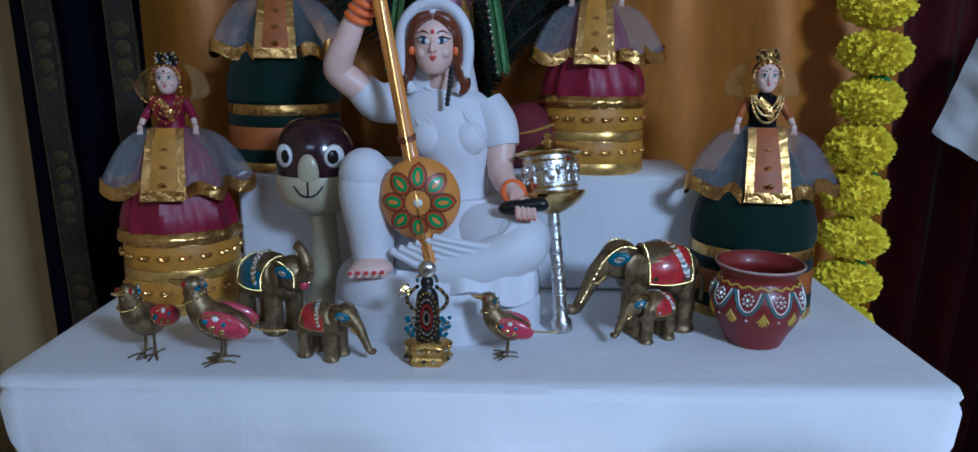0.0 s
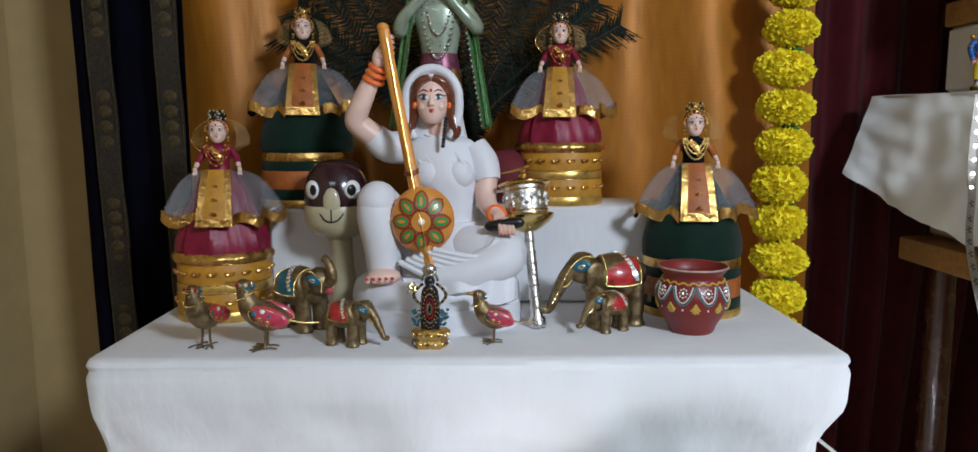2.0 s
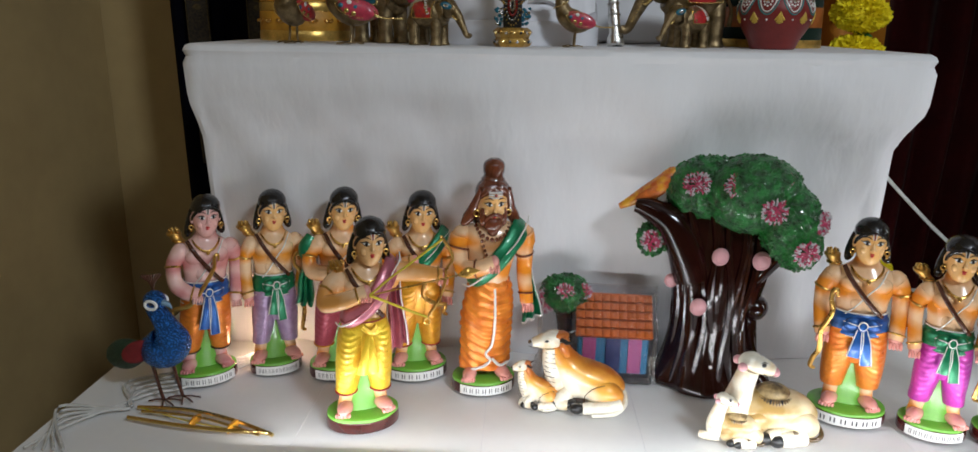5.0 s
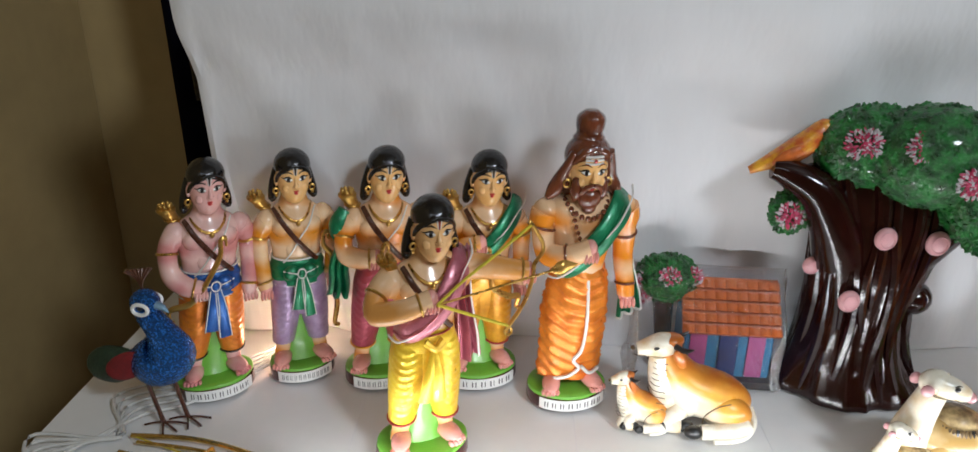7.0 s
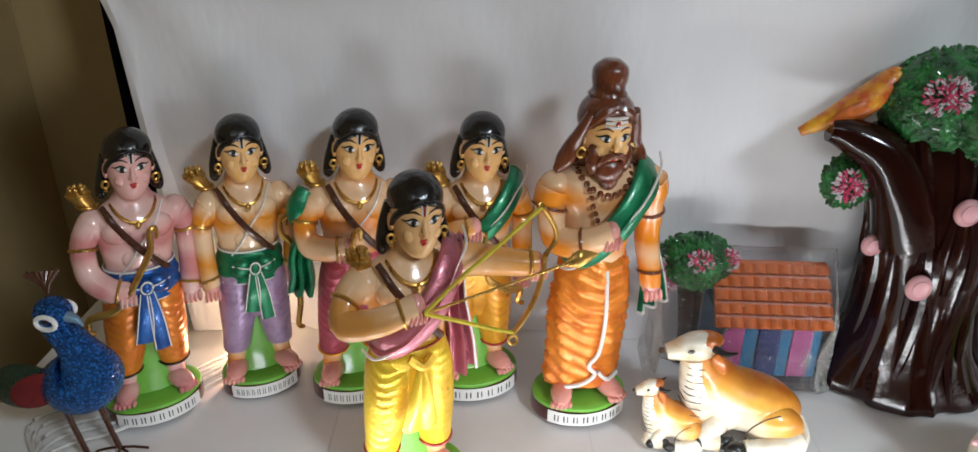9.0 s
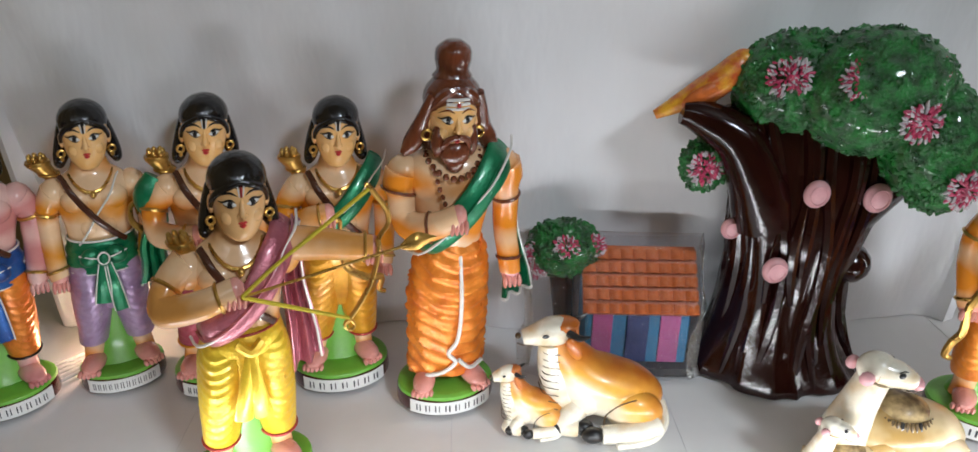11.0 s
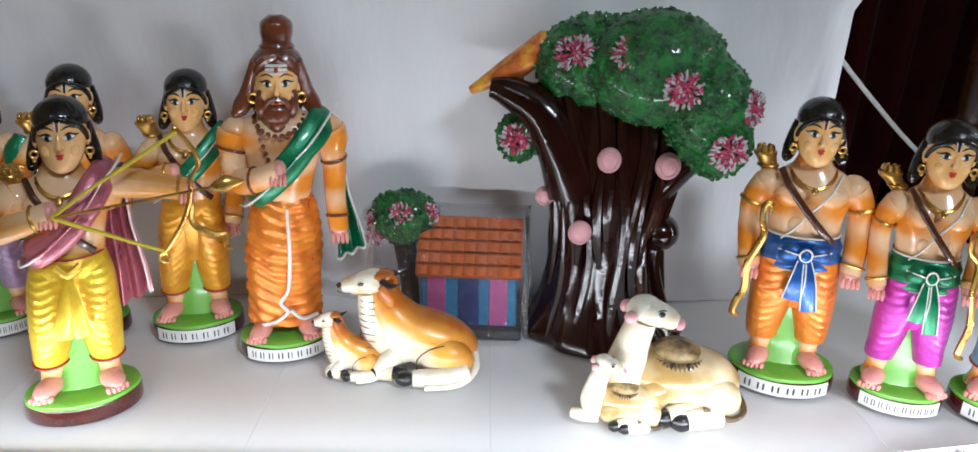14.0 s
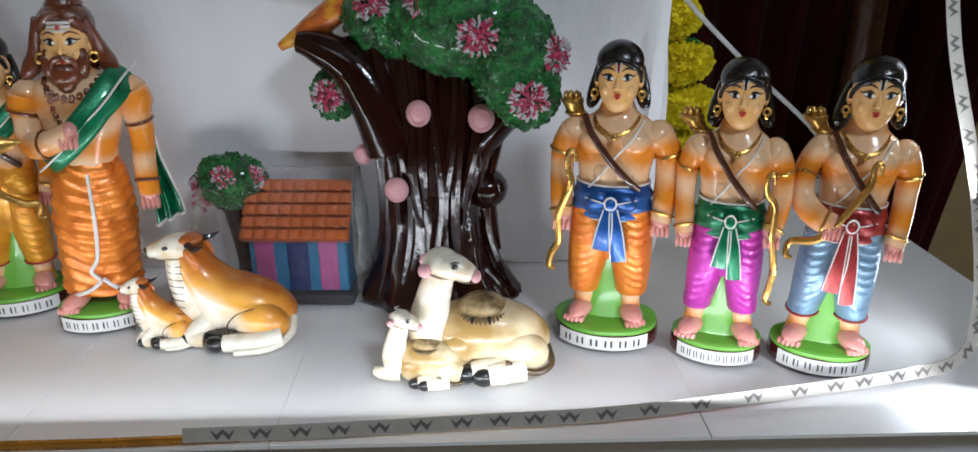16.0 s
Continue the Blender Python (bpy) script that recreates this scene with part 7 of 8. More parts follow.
# ---- the standing statue and feathers behind ----
def standing_statue():
    s = Shape()
    pale, lime = mat("pale_green_lustre", (0.42, 0.50, 0.38), 0.3, 0.3, vary=0.2, scale=60, coat=0.5), mat("green_glitter_shawl", (0.14, 0.30, 0.10), 0.35, 0.4, vary=0.5, scale=260, bump=0.7, bscale=500)
    plum = mat("plum_lustre", (0.24, 0.07, 0.12), 0.35, 0.4, vary=0.3, scale=80)
    s.loft([(0, 0, 0.0, 0.055, 0.045), (0, 0, 0.02, 0.055, 0.045)], M["gold"], 30, 1)
    s.loft([(0, 0, 0.018, 0.036, 0.028), (0, 0, 0.10, 0.034, 0.027), (0, 0, 0.18, 0.040, 0.030), (0, 0, 0.235, 0.036, 0.028)], M["gold"], 32, 5, lambda a, z: 1 + 0.05 * math.sin(9 * a + 90 * z))
    s.loft([(0, 0, 0.225, 0.036, 0.029), (0, 0, 0.245, 0.035, 0.028), (0, 0, 0.262, 0.031, 0.025)], plum, 28, 3)
    s.tube([(0.0, -0.030, 0.245), (0.002, -0.034, 0.215), (0.0, -0.034, 0.185)], [0.006, 0.010, 0.013], plum, 10, 5, 0.4)
    s.loft([(0, 0, 0.255, 0.030, 0.024), (0, 0, 0.30, 0.038, 0.027), (0, 0, 0.340, 0.046, 0.027), (0, 0, 0.358, 0.022, 0.017), (0, 0, 0.375, 0.014, 0.014)], pale, 26, 4)
    s.tube([(-0.044, 0, 0.340), (-0.066, -0.008, 0.300), (-0.060, -0.024, 0.320), (-0.020, -0.034, 0.360)], [0.014, 0.013, 0.011, 0.008], pale, 12, 6)
    s.tube([(0.044, 0, 0.340), (0.066, -0.008, 0.306), (0.052, -0.026, 0.318), (0.012, -0.034, 0.362)], [0.014, 0.013, 0.011, 0.008], pale, 12, 6)
    s.ball((0, -0.004, 0.396), (0.023, 0.024, 0.028), pale, n=18)
    s.ball((0, 0.006, 0.408), (0.026, 0.025, 0.024), M["black"], n=16)
    s.loft([(0, 0, 0.415, 0.024, 0.022), (0, 0, 0.44, 0.020, 0.018), (0, 0, 0.47, 0.006, 0.006)], M["gold"], 16)
    for r, d in ((0.020, 0.06), (0.027, 0.10)):
        for i in range(26):
            a = 3.1416 * i / 25
            s.ball((r * math.cos(a), -0.020 - 0.010 * math.sin(a), 0.352 - d * math.sin(a)), 0.0030, M["silver"], n=6)
    for e in (-1, 1):
        s.sheet(lambda u, v: (e * (0.040 + 0.034 * v + 0.018 * u), -0.012 + 0.022 * u - 0.006 * math.sin(u * 12), 0.352 - 0.215 * v + 0.006 * math.sin(u * 10 + v * 3)), 12, 20, lime, 0.003)
        for i in range(24):
            v = i / 23
            s.ball((e * (0.040 + 0.034 * v), -0.014, 0.352 - 0.215 * v), 0.0026, M["silver"], n=6)
    return s


thing("standing_statue", standing_statue(), (0.000, 0.350, BOXTOP), 0, "standing painted statue with glittering pale green shawl and silver beads", "statue")

fan = thing("feather_fan", None, (0.010, 0.440, BOXTOP), 0, "bunch of dark peacock feathers standing behind the statue", "feathers")
FEATHER = mat("dark_green_feather_barbs", (0.007, 0.016, 0.008), 0.7, vary=0.5, scale=90, spec=0.2)
for i in range(15):
    a = radians(-64 + 9.1 * i)
    q = random.Random(40 + i)
    L = 0.44 + 0.06 * q.random()
    s = Shape()
    s.tube([(0, 0, 0.002), (0.10 * math.sin(a), -0.004 * (i % 3), 0.18), (L * math.sin(a) * 0.72, -0.006 * (i % 3), 0.16 + L * math.cos(a) * 0.72)], [0.0016, 0.0013, 0.0006], M["strap"], 5, 6)
    P = spline([(0, 0, 0.0), (0.10 * math.sin(a), -0.004 * (i % 3), 0.18), (L * math.sin(a) * 0.72, -0.006 * (i % 3), 0.16 + L * math.cos(a) * 0.72)], 40)
    verts, faces = [], []
    for j in [14 + q_ / 3 for q_ in range(3 * (len(P) - 15))]:
        j, sub_ = int(j), j % 1
        d = Vector(P[j] - P[j - 1]).normalized()
        for e in (-1, 1):
            w = (0.020 + 0.016 * q.random()) * (0.4 + 0.6 * (j - 14) / (len(P) - 14))
            side = Vector((d.z, 0, -d.x)) * e * w + d * w * 0.8 + Vector((0, q.uniform(-0.006, 0.006), q.uniform(-0.012, 0.002)))
            p, o = Vector(P[j]) + d * sub_ * 0.006, len(verts)
            verts += [p, p + d * 0.0032, p + side + d * 0.0016, p + side]
            faces.append((o, o + 1, o + 2, o + 3))
    s.add(verts, faces, FEATHER)
    part("feather", s, fan)

# a cloth ball with stripes
ball = thing("striped_ball", None, (0.118, 0.338, BOXTOP + 0.0478), 0, "maroon cloth ball with cream and gold stripes", "ball")
part("core", Shape().ball((0, 0, 0), (0.052, 0.048, 0.0478), mat("maroon_felt", (0.14, 0.012, 0.02), 0.8, vary=0.2, scale=50, bump=0.4), n=32), ball)
for z, m in ((0.018, mat("ochre_felt", (0.45, 0.24, 0.04), 0.8, vary=0.2, scale=60)), (-0.012, mat("cream_felt", (0.62, 0.52, 0.40), 0.8, vary=0.15, scale=60))):
    r = math.sqrt(1 - (z / 0.0478) ** 2)
    part("stripe", Shape().hoop((0, 0, z), 0.052 * r, 0.048 * r, 0.006, m, 0.18, 40, 0.35, -0.2), ball)


# ---- the wooden animal on its handle ----
def wooden_toy():
    t = thing("wooden_toy", None, (-0.152, 0.205, SHELF), 0, "turned wooden toy with painted smiling animal head", "toy")
    plum, cream = mat("dark_plum_lacquer", (0.030, 0.008, 0.014), 0.2, vary=0.2, coat=0.6, scale=20), mat("cream_lacquer", (0.52, 0.46, 0.30), 0.3, vary=0.08, coat=0.5, scale=20)
    part("handle", Shape().loft([(0, 0, 0.0, 0.026, 0.026), (0, 0, 0.004, 0.027, 0.027), (0, 0, 0.05, 0.021, 0.021), (0, 0, 0.10, 0.0165, 0.0165), (-0.004, 0, 0.135, 0.020, 0.020)], cream, 28, 5), t, "cream lacquered turned handle")
    h = Shape().loft([(-0.005, 0, 0.125, 0.018, 0.018), (-0.005, -0.002, 0.135, 0.038, 0.036), (-0.006, -0.004, 0.150, 0.049, 0.045), (-0.006, -0.005, 0.168, 0.0515, 0.047), (-0.006, -0.004, 0.180, 0.0505, 0.046)], cream, 36, 4)
    hd = part("muzzle", h, t)
    part("head", Shape().loft([(-0.006, -0.002, 0.176, 0.0508, 0.047), (-0.006, 0, 0.20, 0.052, 0.048), (-0.006, 0.002, 0.225, 0.047, 0.044), (-0.006, 0.004, 0.245, 0.032, 0.030), (-0.006, 0.004, 0.251, 0.008, 0.008)], plum, 36, 4), t, "dark plum lacquered head")
    part("snout", Shape().ball((-0.006, -0.046, 0.186), (0.014, 0.006, 0.024), cream, n=16), hd)
    part("smile", Shape().tube([(-0.024, -0.0485, 0.170), (-0.016, -0.0515, 0.160), (-0.006, -0.0525, 0.157), (0.004, -0.0515, 0.160), (0.012, -0.0485, 0.170)], 0.0012, M["black"], 6, 5), hd, "painted smile")
    part("smile_line", Shape().tube([(-0.006, -0.0525, 0.157), (-0.006, -0.0525, 0.176)], 0.0011, M["black"], 6, 1), hd)
    for e in (-1, 1):
        w = part("eye", Shape().ball((-0.006 + e * 0.031, -0.0375, 0.206), (0.0135, 0.006, 0.0150), M["white"], (0, 0, e * 34), 18), t, "white painted eye")
        part("pupil", Shape().ball((-0.005 + e * 0.030, -0.0430, 0.206), (0.0078, 0.003, 0.0090), M["black"], (0, 0, e * 34), 12), w)


wooden_toy()


# ---- brass animals with enamel ----
def rope(s, pts, r, m=None, steps=8):
    P = spline(pts, steps)
    for i, p in enumerate(P):
        s.ball(p[:3], (r, r, r * 0.8), m or M["brass_bright"], (0, 40 * (i % 2), 0), 6)


def elephant(at, turn, size, label, raised=False, flap=None):
    e_ = thing("elephant_figurine", None, at, turn, label, "figurine", "brass animals on the shelf", size=size)
    s = Shape()
    s.tube([(0.052, 0, 0.066), (0.040, 0, 0.074), (0.010, 0, 0.082), (-0.020, 0, 0.080), (-0.034, 0, 0.086)], [0.020, 0.033, 0.037, 0.033, 0.026], M["brass"], 24, 6)
    part("body", s, e_)
    h = Shape().ball((-0.045, 0, 0.096), (0.026, 0.0245, 0.027), M["brass"], (0, 20, 0), 22)
    if raised:
        h.tube([(-0.060, 0, 0.095), (-0.074, 0, 0.100), (-0.076, 0, 0.118), (-0.066, 0, 0.136), (-0.058, 0, 0.140)], [0.014, 0.0115, 0.009, 0.0075, 0.008], M["brass"], 14, 6)
    else:
        h.tube([(-0.058, 0, 0.096), (-0.076, 0, 0.076), (-0.090, 0, 0.050), (-0.100, 0, 0.030), (-0.108, 0, 0.026), (-0.113, 0, 0.031)], [0.0165, 0.0125, 0.0092, 0.0075, 0.0066, 0.006], M["brass"], 14, 6)
    hd = part("head", h, e_)
    for y in (-1, 1):
        part("ear", Shape().ball((-0.030, y * 0.025, 0.088), (0.017, 0.004, 0.022), M["brass"], (0, 10, y * -16), 16), hd)
        ey = part("eye_patch", Shape().ball((-0.052, y * 0.0225, 0.102), (0.0155, 0.004, 0.0095), M["teal"], (0, -14, y * 24), 14), hd, "teal enamel eye patch")
        part("eye", Shape().ball((-0.053, y * 0.0262, 0.102), (0.0068, 0.0018, 0.0042), M["mirror"], (0, -14, y * 24), 10), ey)
        trim = Shape()
        rope(trim, [(-0.030, y * 0.020, 0.116), (-0.050, y * 0.021, 0.117), (-0.068, y * 0.015, 0.100), (-0.082, y * 0.011, 0.072), (-0.097, y * 0.008, 0.040)] if not raised else [(-0.030, y * 0.020, 0.116), (-0.050, y * 0.022, 0.115), (-0.066, y * 0.017, 0.100), (-0.062, y * 0.014, 0.080)], 0.0017)
        part("rope_trim", trim, hd, "twisted brass wire trim")
        if not raised:
            part("tusk", Shape().tube([(-0.066, y * 0.011, 0.076), (-0.076, y * 0.013, 0.068), (-0.082, y * 0.013, 0.068)], [0.004, 0.0028, 0.001], M["brass_bright"], 8), hd)
    if raised:
        part("tongue", Shape().ball((-0.068, 0, 0.082), (0.008, 0.007, 0.009), M["pink_enamel"], n=12), hd, "pink enamel mouth")
    for i, (x, y) in enumerate(((-0.024, -0.018), (-0.020, 0.018), (0.040, -0.019), (0.044, 0.018))):
        part("leg", Shape().loft([(x, y, 0.0, 0.0165, 0.0155), (x, y, 0.004, 0.0172, 0.0160), (x, y, 0.014, 0.0140, 0.0135), (x + 0.001, y, 0.045, 0.0148, 0.0140), (x, y * 0.8, 0.075, 0.0165, 0.015)], M["brass"], 18, 4), e_)
    part("tail", Shape().tube([(0.066, 0, 0.076), (0.074, 0, 0.060), (0.072, 0, 0.034)], [0.0036, 0.003, 0.004], M["brass"], 8), e_)
    sad = Shape()

    def cover(u, v, g=1.0):
        a = radians(-104) + u * radians(208)
        x = -0.014 + 0.060 * v
        r = 0.0385 - 0.006 * (v - 0.4) ** 2 * 4
        return x, r * g * math.sin(a), 0.0795 + r * g * math.cos(a)
    sad.sheet(cover, 24, 10, flap or M["red_enamel"], 0.0015)
    sd = part("saddle_cloth", sad, e_, "red enamel saddle cloth with mirror chips")
    trim = Shape()
    for line in ([cover(0, v, 1.03) for v in np.linspace(0, 1, 6)], [cover(1, v, 1.03) for v in np.linspace(0, 1, 6)], [cover(u, 0, 1.03) for u in np.linspace(0, 1, 12)], [cover(u, 1, 1.03) for u in np.linspace(0, 1, 12)]):
        rope(trim, line, 0.0017, steps=5)
    part("rope_trim", trim, sd)
    q = random.Random(3)
    for i in range(34):
        u, v = 0.06 + 0.88 * ((i * 0.382) % 1), 0.12 + 0.76 * ((i * 0.618) % 1)
        p, c = Vector(cover(u, v, 1.06)), Vector((cover(u, v)[0], 0, 0.0795))
        n = (p - c).normalized()
        d = Shape()
        R = Vector((0, 0, 1)).rotation_difference(n)
        r = 0.0030 + 0.0024 * q.random()
        d.rings([[p + R @ Vector((r * math.cos(6.2832 * j / 6), r * math.sin(6.2832 * j / 6), h)) for j in range(6)] for h in (-0.001, 0.0006)], (M["mirror"], M["trim"], M["brass_bright"], M["trim"])[i % 4])
        part("mirror_chip", d, sd)


elephant((0.268, 0.138, SHELF), 8, 0.92, "brass elephant with red mirrored saddle cloth and teal eyes")
elephant((0.262, 0.094, SHELF), 28, 0.50, "small brass baby elephant beside the larger elephant")
elephant((-0.112, 0.030, SHELF), 160, 0.53, "small brass elephant with red saddle, walking")
elephant((-0.196, 0.116, SHELF), 146, 0.80, "brass elephant with raised trunk and blue and red saddle", True, M["teal"])


def brass_bird(at, turn, size, label, wing):
    b = thing("bird_figurine", None, at, turn, label, "figurine", "brass birds on the shelf", size=size)
    s = Shape().tube([(0.034, 0, 0.040), (0.022, 0, 0.042), (0.004, 0, 0.045), (-0.014, 0, 0.056), (-0.022, 0, 0.072), (-0.024, 0, 0.086)], [0.006, 0.0145, 0.0200, 0.0175, 0.0125, 0.0105], M["brass"], 20, 6)
    part("body", s, b)
    h = Shape().ball((-0.025, 0, 0.088), (0.0110, 0.0098, 0.0100), M["brass"], n=16)
    for i in range(12):
        a = i * 0.5236
        h.ball((-0.022 + 0.010 * math.cos(a), 0.0095 * math.sin(a), 0.082 + 0.0045 * (i % 3)), (0.0032, 0.0026, 0.0032), (M["mirror"], M["teal"], M["silver"])[i % 3], n=7)
    hd = part("head", h, b, "silvered head with coloured chips")
    part("beak", Shape().tube([(-0.033, 0, 0.090), (-0.042, 0, 0.091), (-0.051, 0, 0.094)], [0.0048, 0.0034, 0.0006], M["brass_bright"], 10), hd)
    for y in (-1, 1):
        part("eye", Shape().ball((-0.031, y * 0.0088, 0.0915), (0.0032, 0.002, 0.0032), M["stone_red"], n=8), hd)
        w = Shape().ball((0.010, y * 0.0165, 0.048), (0.029, 0.006, 0.0140), wing, (0, 16, y * 6), 18)
        wg = part("wing", w, b, "pink enamel wing with mirror chips")
        t = Shape()
        rope(t, [(-0.016, y * 0.019, 0.056), (0.004, y * 0.0225, 0.062), (0.024, y * 0.019, 0.052), (0.038, y * 0.014, 0.040), (0.018, y * 0.0215, 0.036), (-0.008, y * 0.022, 0.044), (-0.016, y * 0.019, 0.056)], 0.0013, steps=7)
        part("rope_trim", t, wg)
        for i, (dx, dz) in enumerate(((-0.008, 0.053), (0.004, 0.057), (0.000, 0.046), (0.013, 0.050), (0.022, 0.046), (0.010, 0.042), (0.028, 0.041))):
            part("mirror_chip", Shape().ball((dx, y * (0.0224 - abs(dx - 0.008) * 0.16), dz), (0.0038, 0.0016, 0.0034), (M["teal"], M["trim"], M["brass_bright"])[i % 3], n=7), wg)
    tail = Shape()
    rope(tail, [(0.034, 0, 0.040), (0.052, 0, 0.036), (0.074, 0, 0.036)], 0.0020)
    part("tail", tail, b, "twisted brass wire tail")
    nk = Shape()
    rope(nk, [(-0.032, -0.010, 0.070), (-0.036, 0, 0.068), (-0.032, 0.010, 0.070), (-0.018, 0.013, 0.076), (-0.012, 0, 0.080), (-0.018, -0.013, 0.076), (-0.032, -0.010, 0.070)], 0.0016, steps=6)
    part("collar", nk, b)
    for y in (-0.006, 0.006):
        l = Shape().tube([(0.004, y, 0.030), (0.003, y, 0.015), (0.002, y * 1.3, 0.002)], 0.0018, M["brass"], 8, 3)
        for d in ((-0.020, -0.004), (-0.018, 0.010), (0.016, 0.0), (-0.014, -0.012)):
            l.tube([(0.002, y * 1.3, 0.0022), (0.002 + d[0] * 0.5, y * 1.3 + d[1] * 0.5, 0.003), (0.002 + d[0], y * 1.3 + d[1], 0.0012)], 0.0011, M["brass"], 6, 2)
        part("leg", l, b, "bent wire leg")


brass_bird((0.088, 0.036, SHELF), 4, 0.78, "brass bird with pink enamel wings and chain tail", M["pink_enamel"])
brass_bird((-0.226, 0.012, SHELF), 2, 1.0, "brass bird with pink enamel wings and silvered head", M["pink_enamel"])
brass_bird((-0.312, 0.024, SHELF), 78, 0.94, "brass bird with red enamel wings facing forward", M["red_enamel"])


# ---- small jewelled idol ----
def jewelled_idol():
    s, q = Shape(), random.Random(5)
    pearl, black, rose, teal, grn = M["mirror"], M["black"], M["stone_red"], M["teal"], PETG
    s.loft([(0, 0, 0.0, 0.022, 0.017), (0, 0, 0.006, 0.026, 0.019), (0, 0, 0.012, 0.022, 0.016), (0, 0, 0.020, 0.026, 0.018), (0, 0, 0.026, 0.020, 0.014)], M["gold"], 20, 3, lambda a, z: 1 + 0.12 * math.sin(5 * a))
    for i in range(30):
        a = 6.2832 * i / 30
        s.ball((0.025 * math.cos(a), 0.018 * math.sin(a), 0.007 + 0.012 * (i % 2)), 0.0024, (pearl, black, M["brass_bright"])[i % 3], n=7)
    s.loft([(0, 0, 0.024, 0.013, 0.009), (0, 0, 0.05, 0.0135, 0.009), (0, 0, 0.078, 0.0115, 0.008), (0, 0, 0.086, 0.006, 0.006)], black, 18, 3)
    for row, (m, k) in enumerate(((M["brass_bright"], 1.0), (pearl, 0.74), (rose, 0.5), (pearl, 0.26))):
        for i in range(22):
            t = i / 21 * 6.2832
            s.ball((0.0115 * k * math.sin(t), -0.0085 - 0.0012 * row, 0.056 + 0.027 * k * math.cos(t)), 0.0017, m, n=6)
    s.ball((0, -0.001, 0.092), (0.0075, 0.0075, 0.0085), black, n=14)
    for i in range(16):
        a = 3.1416 * i / 15
        s.ball((0.0105 * math.cos(a), -0.002, 0.094 + 0.010 * math.sin(a)), 0.0020, (pearl, M["brass_bright"], teal)[i % 3], n=6)
    s.loft([(0, 0, 0.100, 0.0085, 0.007), (0, 0, 0.110, 0.010, 0.008), (0, 0, 0.116, 0.004, 0.004)], M["silver"], 14)
    for e in (-1, 1):
        for i in range(26):
            s.ball((e * (0.014 + 0.010 * q.random()), -0.002 + 0.004 * q.random(), 0.030 + 0.022 * q.random()), 0.0024, teal if q.random() < 0.7 else pearl, n=6)
        for i in range(16):
            t = i / 15
            s.ball((e * (0.010 + 0.012 * math.sin(t * 3.1)), -0.003, 0.058 + 0.030 * t), 0.0024, (black, M["brass_bright"], pearl)[i % 3], n=6)
    for i in range(10):
        s.ball((-0.024 + 0.004 * math.cos(i), -0.004, 0.084 + 0.0052 * math.sin(i * 1.7)), 0.0032, pearl if i % 2 else M["brass_bright"], n=7)
    return s


thing("jewelled_idol", jewelled_idol(), (0.002, 0.018, SHELF), 0, "tiny jewelled metal idol on a gold scalloped base", "figurine")


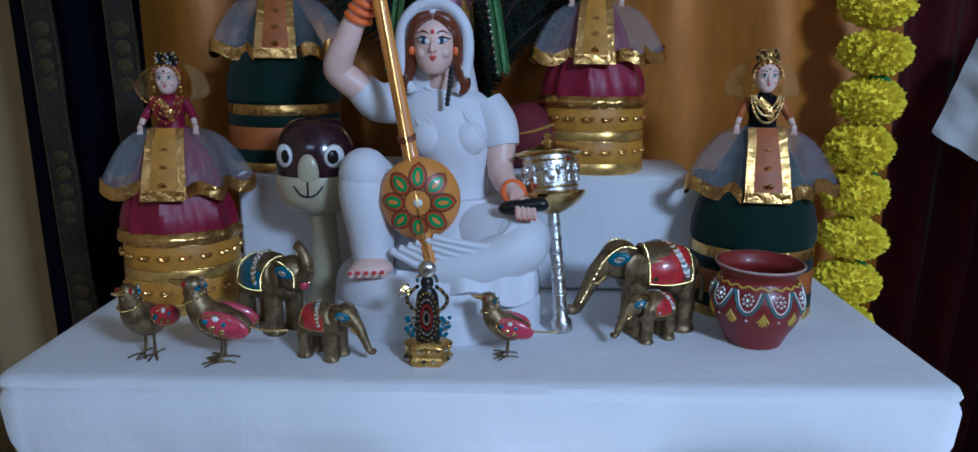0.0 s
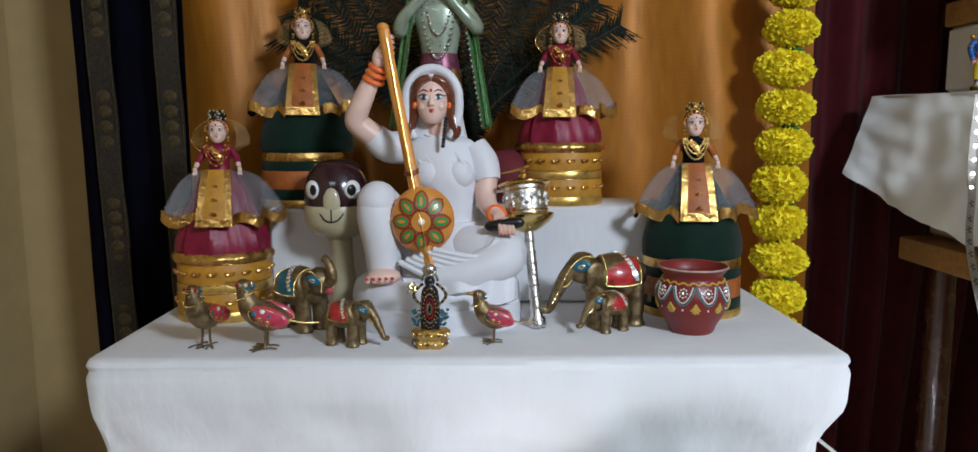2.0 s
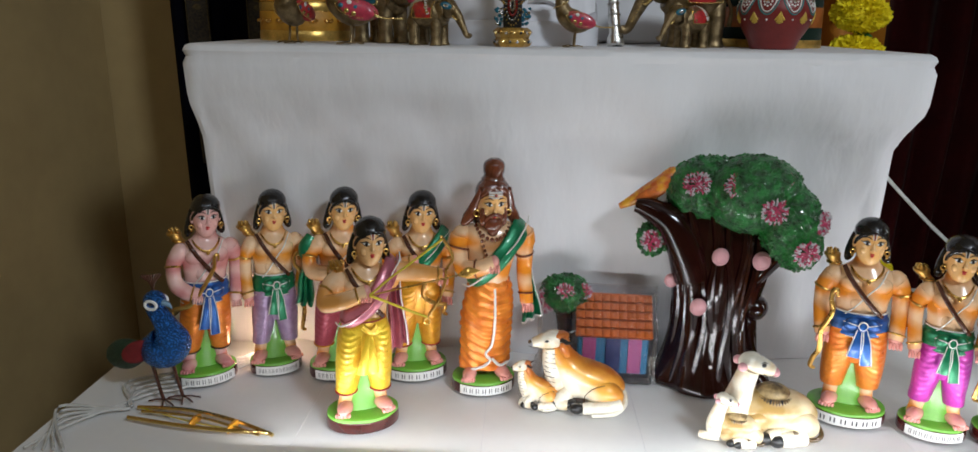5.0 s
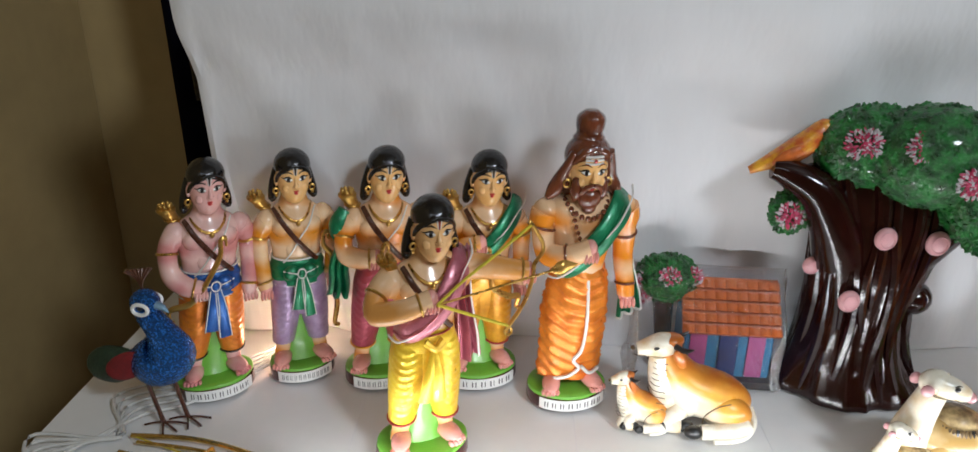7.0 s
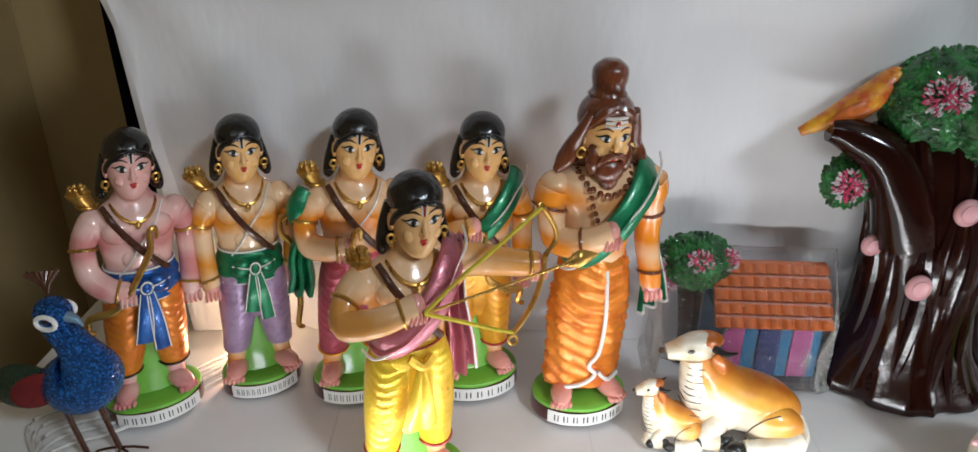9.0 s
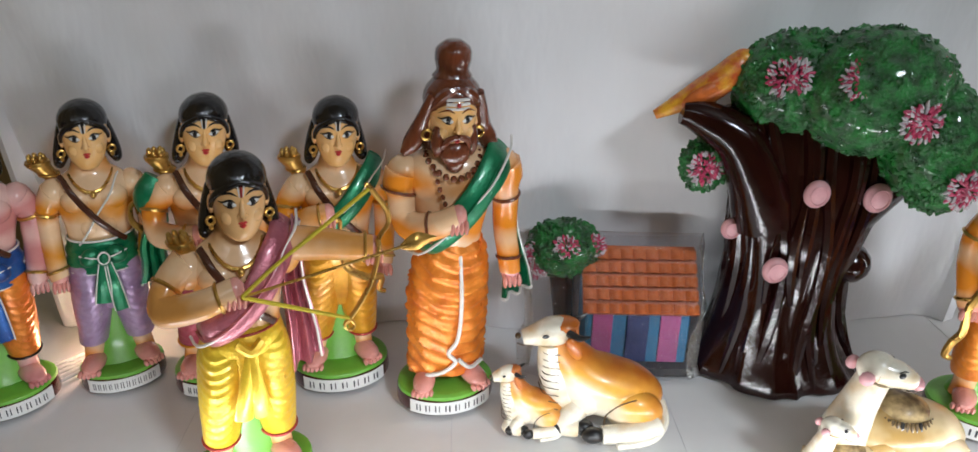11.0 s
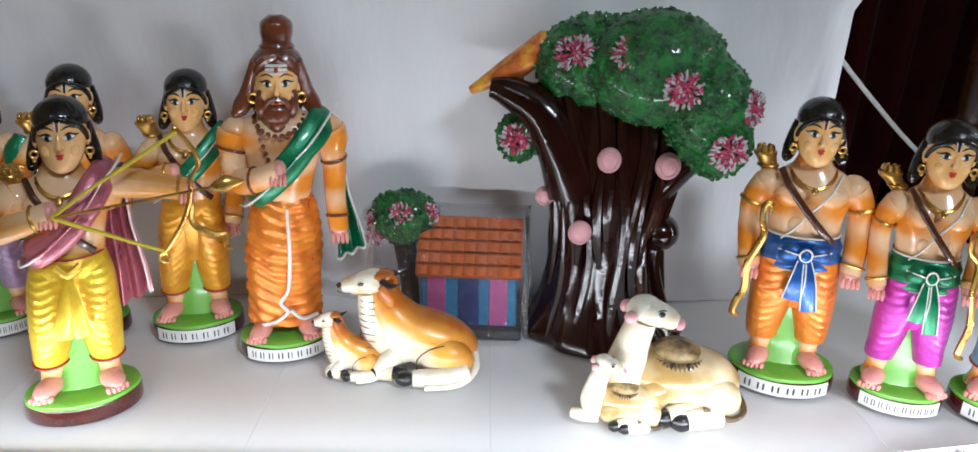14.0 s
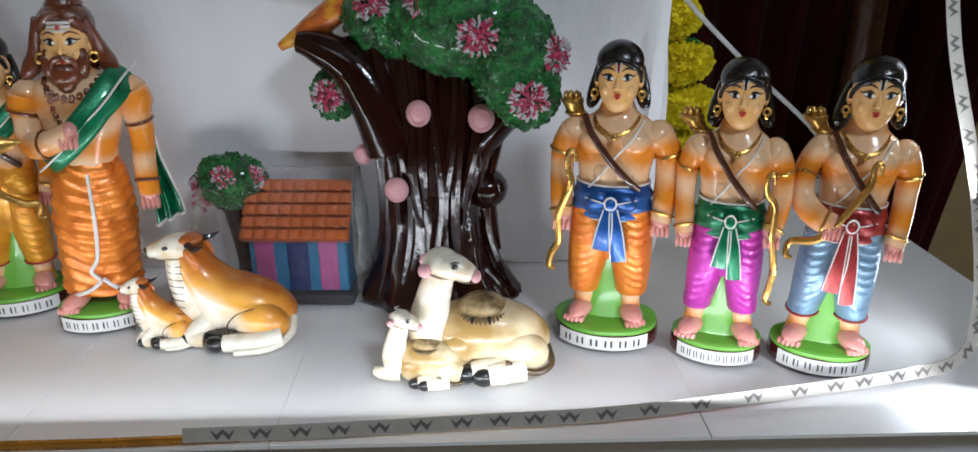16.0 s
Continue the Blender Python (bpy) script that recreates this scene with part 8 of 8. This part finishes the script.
# ---- the prayer wheel ----
def prayer_wheel():
    w = thing("prayer_wheel", None, (0.158, 0.112, SHELF), 0, "handheld prayer wheel with silver drum and brass rims, leaning", "prayer wheel", lean=(-13, -5))
    h = Shape().loft([(0, 0, 0.0, 0.012, 0.012), (0, 0, 0.004, 0.0135, 0.0135), (0, 0, 0.016, 0.0125, 0.0125), (0, 0, 0.019, 0.0095, 0.0095), (0, 0, 0.085, 0.0078, 0.0078), (0, 0, 0.150, 0.0070, 0.0070)], M["silver"], 20, 3)
    part("handle", h, w, "silvered handle")
    for i in range(7):
        part("ring", Shape().hoop((0, 0, 0.030 + 0.017 * i), 0.0094 - 0.0003 * i, 0.0094 - 0.0003 * i, 0.0012, M["silver"]), w)
    part("bowl", Shape().loft([(0, 0, 0.146, 0.009, 0.009), (0, 0, 0.152, 0.022, 0.022), (0, 0, 0.160, 0.034, 0.034), (0, 0, 0.168, 0.041, 0.041), (0, 0, 0.172, 0.041, 0.041), (0, 0, 0.173, 0.033, 0.033)], M["brass_bright"], 40, 3, lambda a, z: 1 + 0.012 * math.sin(20 * a)), w, "brass lower rim")
    d = part("drum", Shape().loft([(0, 0, 0.170, 0.0315, 0.0315), (0, 0, 0.174, 0.0325, 0.0325), (0, 0, 0.214, 0.0325, 0.0325), (0, 0, 0.218, 0.0315, 0.0315)], M["silver"], 44, 3), w, "embossed silver drum")
    for i in range(14):
        a = 6.2832 * i / 14
        x, y = 0.0322 * math.cos(a), 0.0322 * math.sin(a)
        em = Shape().tube([(x, y, 0.184), (x * 1.03, y * 1.03, 0.192), (x * 1.02, y * 1.02, 0.198), (x * 1.03, y * 1.03, 0.205)], [0.003, 0.0016, 0.0034, 0.0016], M["silver"], 6, 3)
        em.ball((x * 1.01 * math.cos(0.22) - y * math.sin(0.22), y * 1.01 * math.cos(0.22) + x * math.sin(0.22), 0.188 + 0.012 * (i % 2)), (0.004, 0.004, 0.003), M["silver"], n=8)
        part("embossed_sign", em, d)
        if i % 3 == 0:
            part("stone", Shape().ball((x * 1.02, y * 1.02, 0.210 - 0.03 * (i % 2)), 0.0030, M["stone_red"], n=8), d)
    for z in (0.178, 0.210):
        part("bead_row", Shape().hoop((0, 0, z), 0.0328, 0.0328, 0.0014, M["brass_bright"], n=40), d)
    part("cap", Shape().loft([(0, 0, 0.216, 0.034, 0.034), (0, 0, 0.219, 0.0400, 0.0400), (0, 0, 0.222, 0.0395, 0.0395), (0, 0, 0.226, 0.028, 0.028), (0, 0, 0.231, 0.012, 0.012)], M["brass_bright"], 40, 3, lambda a, z: 1 + 0.014 * math.sin(20 * a)), w, "brass top rim")
    part("finial", Shape().loft([(0, 0, 0.229, 0.006, 0.006), (0, 0, 0.234, 0.009, 0.009), (0, 0, 0.239, 0.004, 0.004), (0, 0, 0.243, 0.0055, 0.0055), (0, 0, 0.247, 0.001, 0.001)], M["brass_bright"], 16), w)


prayer_wheel()


# ---- the painted pot ----
def clay_pot():
    p = thing("clay_pot", None, (0.385, 0.092, SHELF), 0, "red painted clay pot with white, yellow and teal scallops", "pot", size=0.87)
    red = mat("brick_red_pot_paint", (0.22, 0.022, 0.018), 0.4, vary=0.15, scale=30, bump=0.2, bscale=150, coat=0.15)
    prof = [(0.034, 0.0), (0.037, 0.003), (0.042, 0.015), (0.053, 0.034), (0.0605, 0.054), (0.0610, 0.068), (0.055, 0.084), (0.049, 0.094), (0.0495, 0.100), (0.055, 0.107), (0.0580, 0.111), (0.0570, 0.114), (0.052, 0.112), (0.045, 0.100), (0.046, 0.090), (0.054, 0.070), (0.048, 0.030), (0.03, 0.012)]
    part("body", Shape().loft([(0, 0, z, r, r) for r, z in prof], red, 56, 3), p)
    part("rim", Shape().hoop((0, 0, 0.1125), 0.0568, 0.0568, 0.0017, mat("chipped_white_rim", (0.55, 0.40, 0.36), 0.5, vary=0.3, scale=90), n=56), p, "pale worn rim")
    rad = lambda z: float(np.interp(z, [q[1] for q in prof[:11]], [q[0] for q in prof[:11]]))
    at = lambda a, z, g=0.0008: ((rad(z) + g) * math.cos(a), (rad(z) + g) * math.sin(a), z)
    yel, teal = mat("yellow_relief_paint", (0.66, 0.44, 0.06), 0.5, vary=0.15), mat("teal_relief_paint", (0.03, 0.24, 0.24), 0.5, vary=0.15)
    part("wavy_line", Shape().tube([at(6.2832 * i / 120, 0.0905 + 0.0016 * math.sin(i * 1.05)) for i in range(120)], 0.0016, yel, 6, 1, up=(0, 0, 1), loop=True), p, "yellow wavy line")
    for k in range(9):
        a0 = 6.2832 * k / 9
        for h, m, w in ((0.0, teal, 0.34), (0.006, M["trim"], 0.27)):
            part("scallop", Shape().tube([at(a0 + w * t, 0.086 - 0.030 * (1 - t * t) * (1 - h * 40 * 0.6) - 0.0) for t in np.linspace(-1, 1, 9)], 0.0011, m, 6, 3), p)
        f = part("daisy", Shape().ball(at(a0, 0.076), (0.0036, 0.0036, 0.0036), M["mirror"], n=8), p, "white dotted daisy with a mirror chip")
        for i in range(8):
            b = i * 0.7854
            part("dot", Shape().ball(at(a0 + 0.105 * math.cos(b), 0.076 + 0.0068 * math.sin(b)), 0.0019, M["trim"], n=6), f)
        a1 = a0 + 0.349
        for i in range(5):
            b = (i - 2) * 0.5
            part("frond", Shape().tube([at(a1, 0.060), at(a1 + 0.06 * math.sin(b), 0.056 - 0.005 * math.cos(b)), at(a1 + 0.14 * math.sin(b), 0.054 - 0.012 * math.cos(b))], [0.0008, 0.0014, 0.0018], yel, 6, 3), p)
        part("dot", Shape().ball(at(a0, 0.048), 0.0018, M["trim"], n=6), p)


clay_pot()
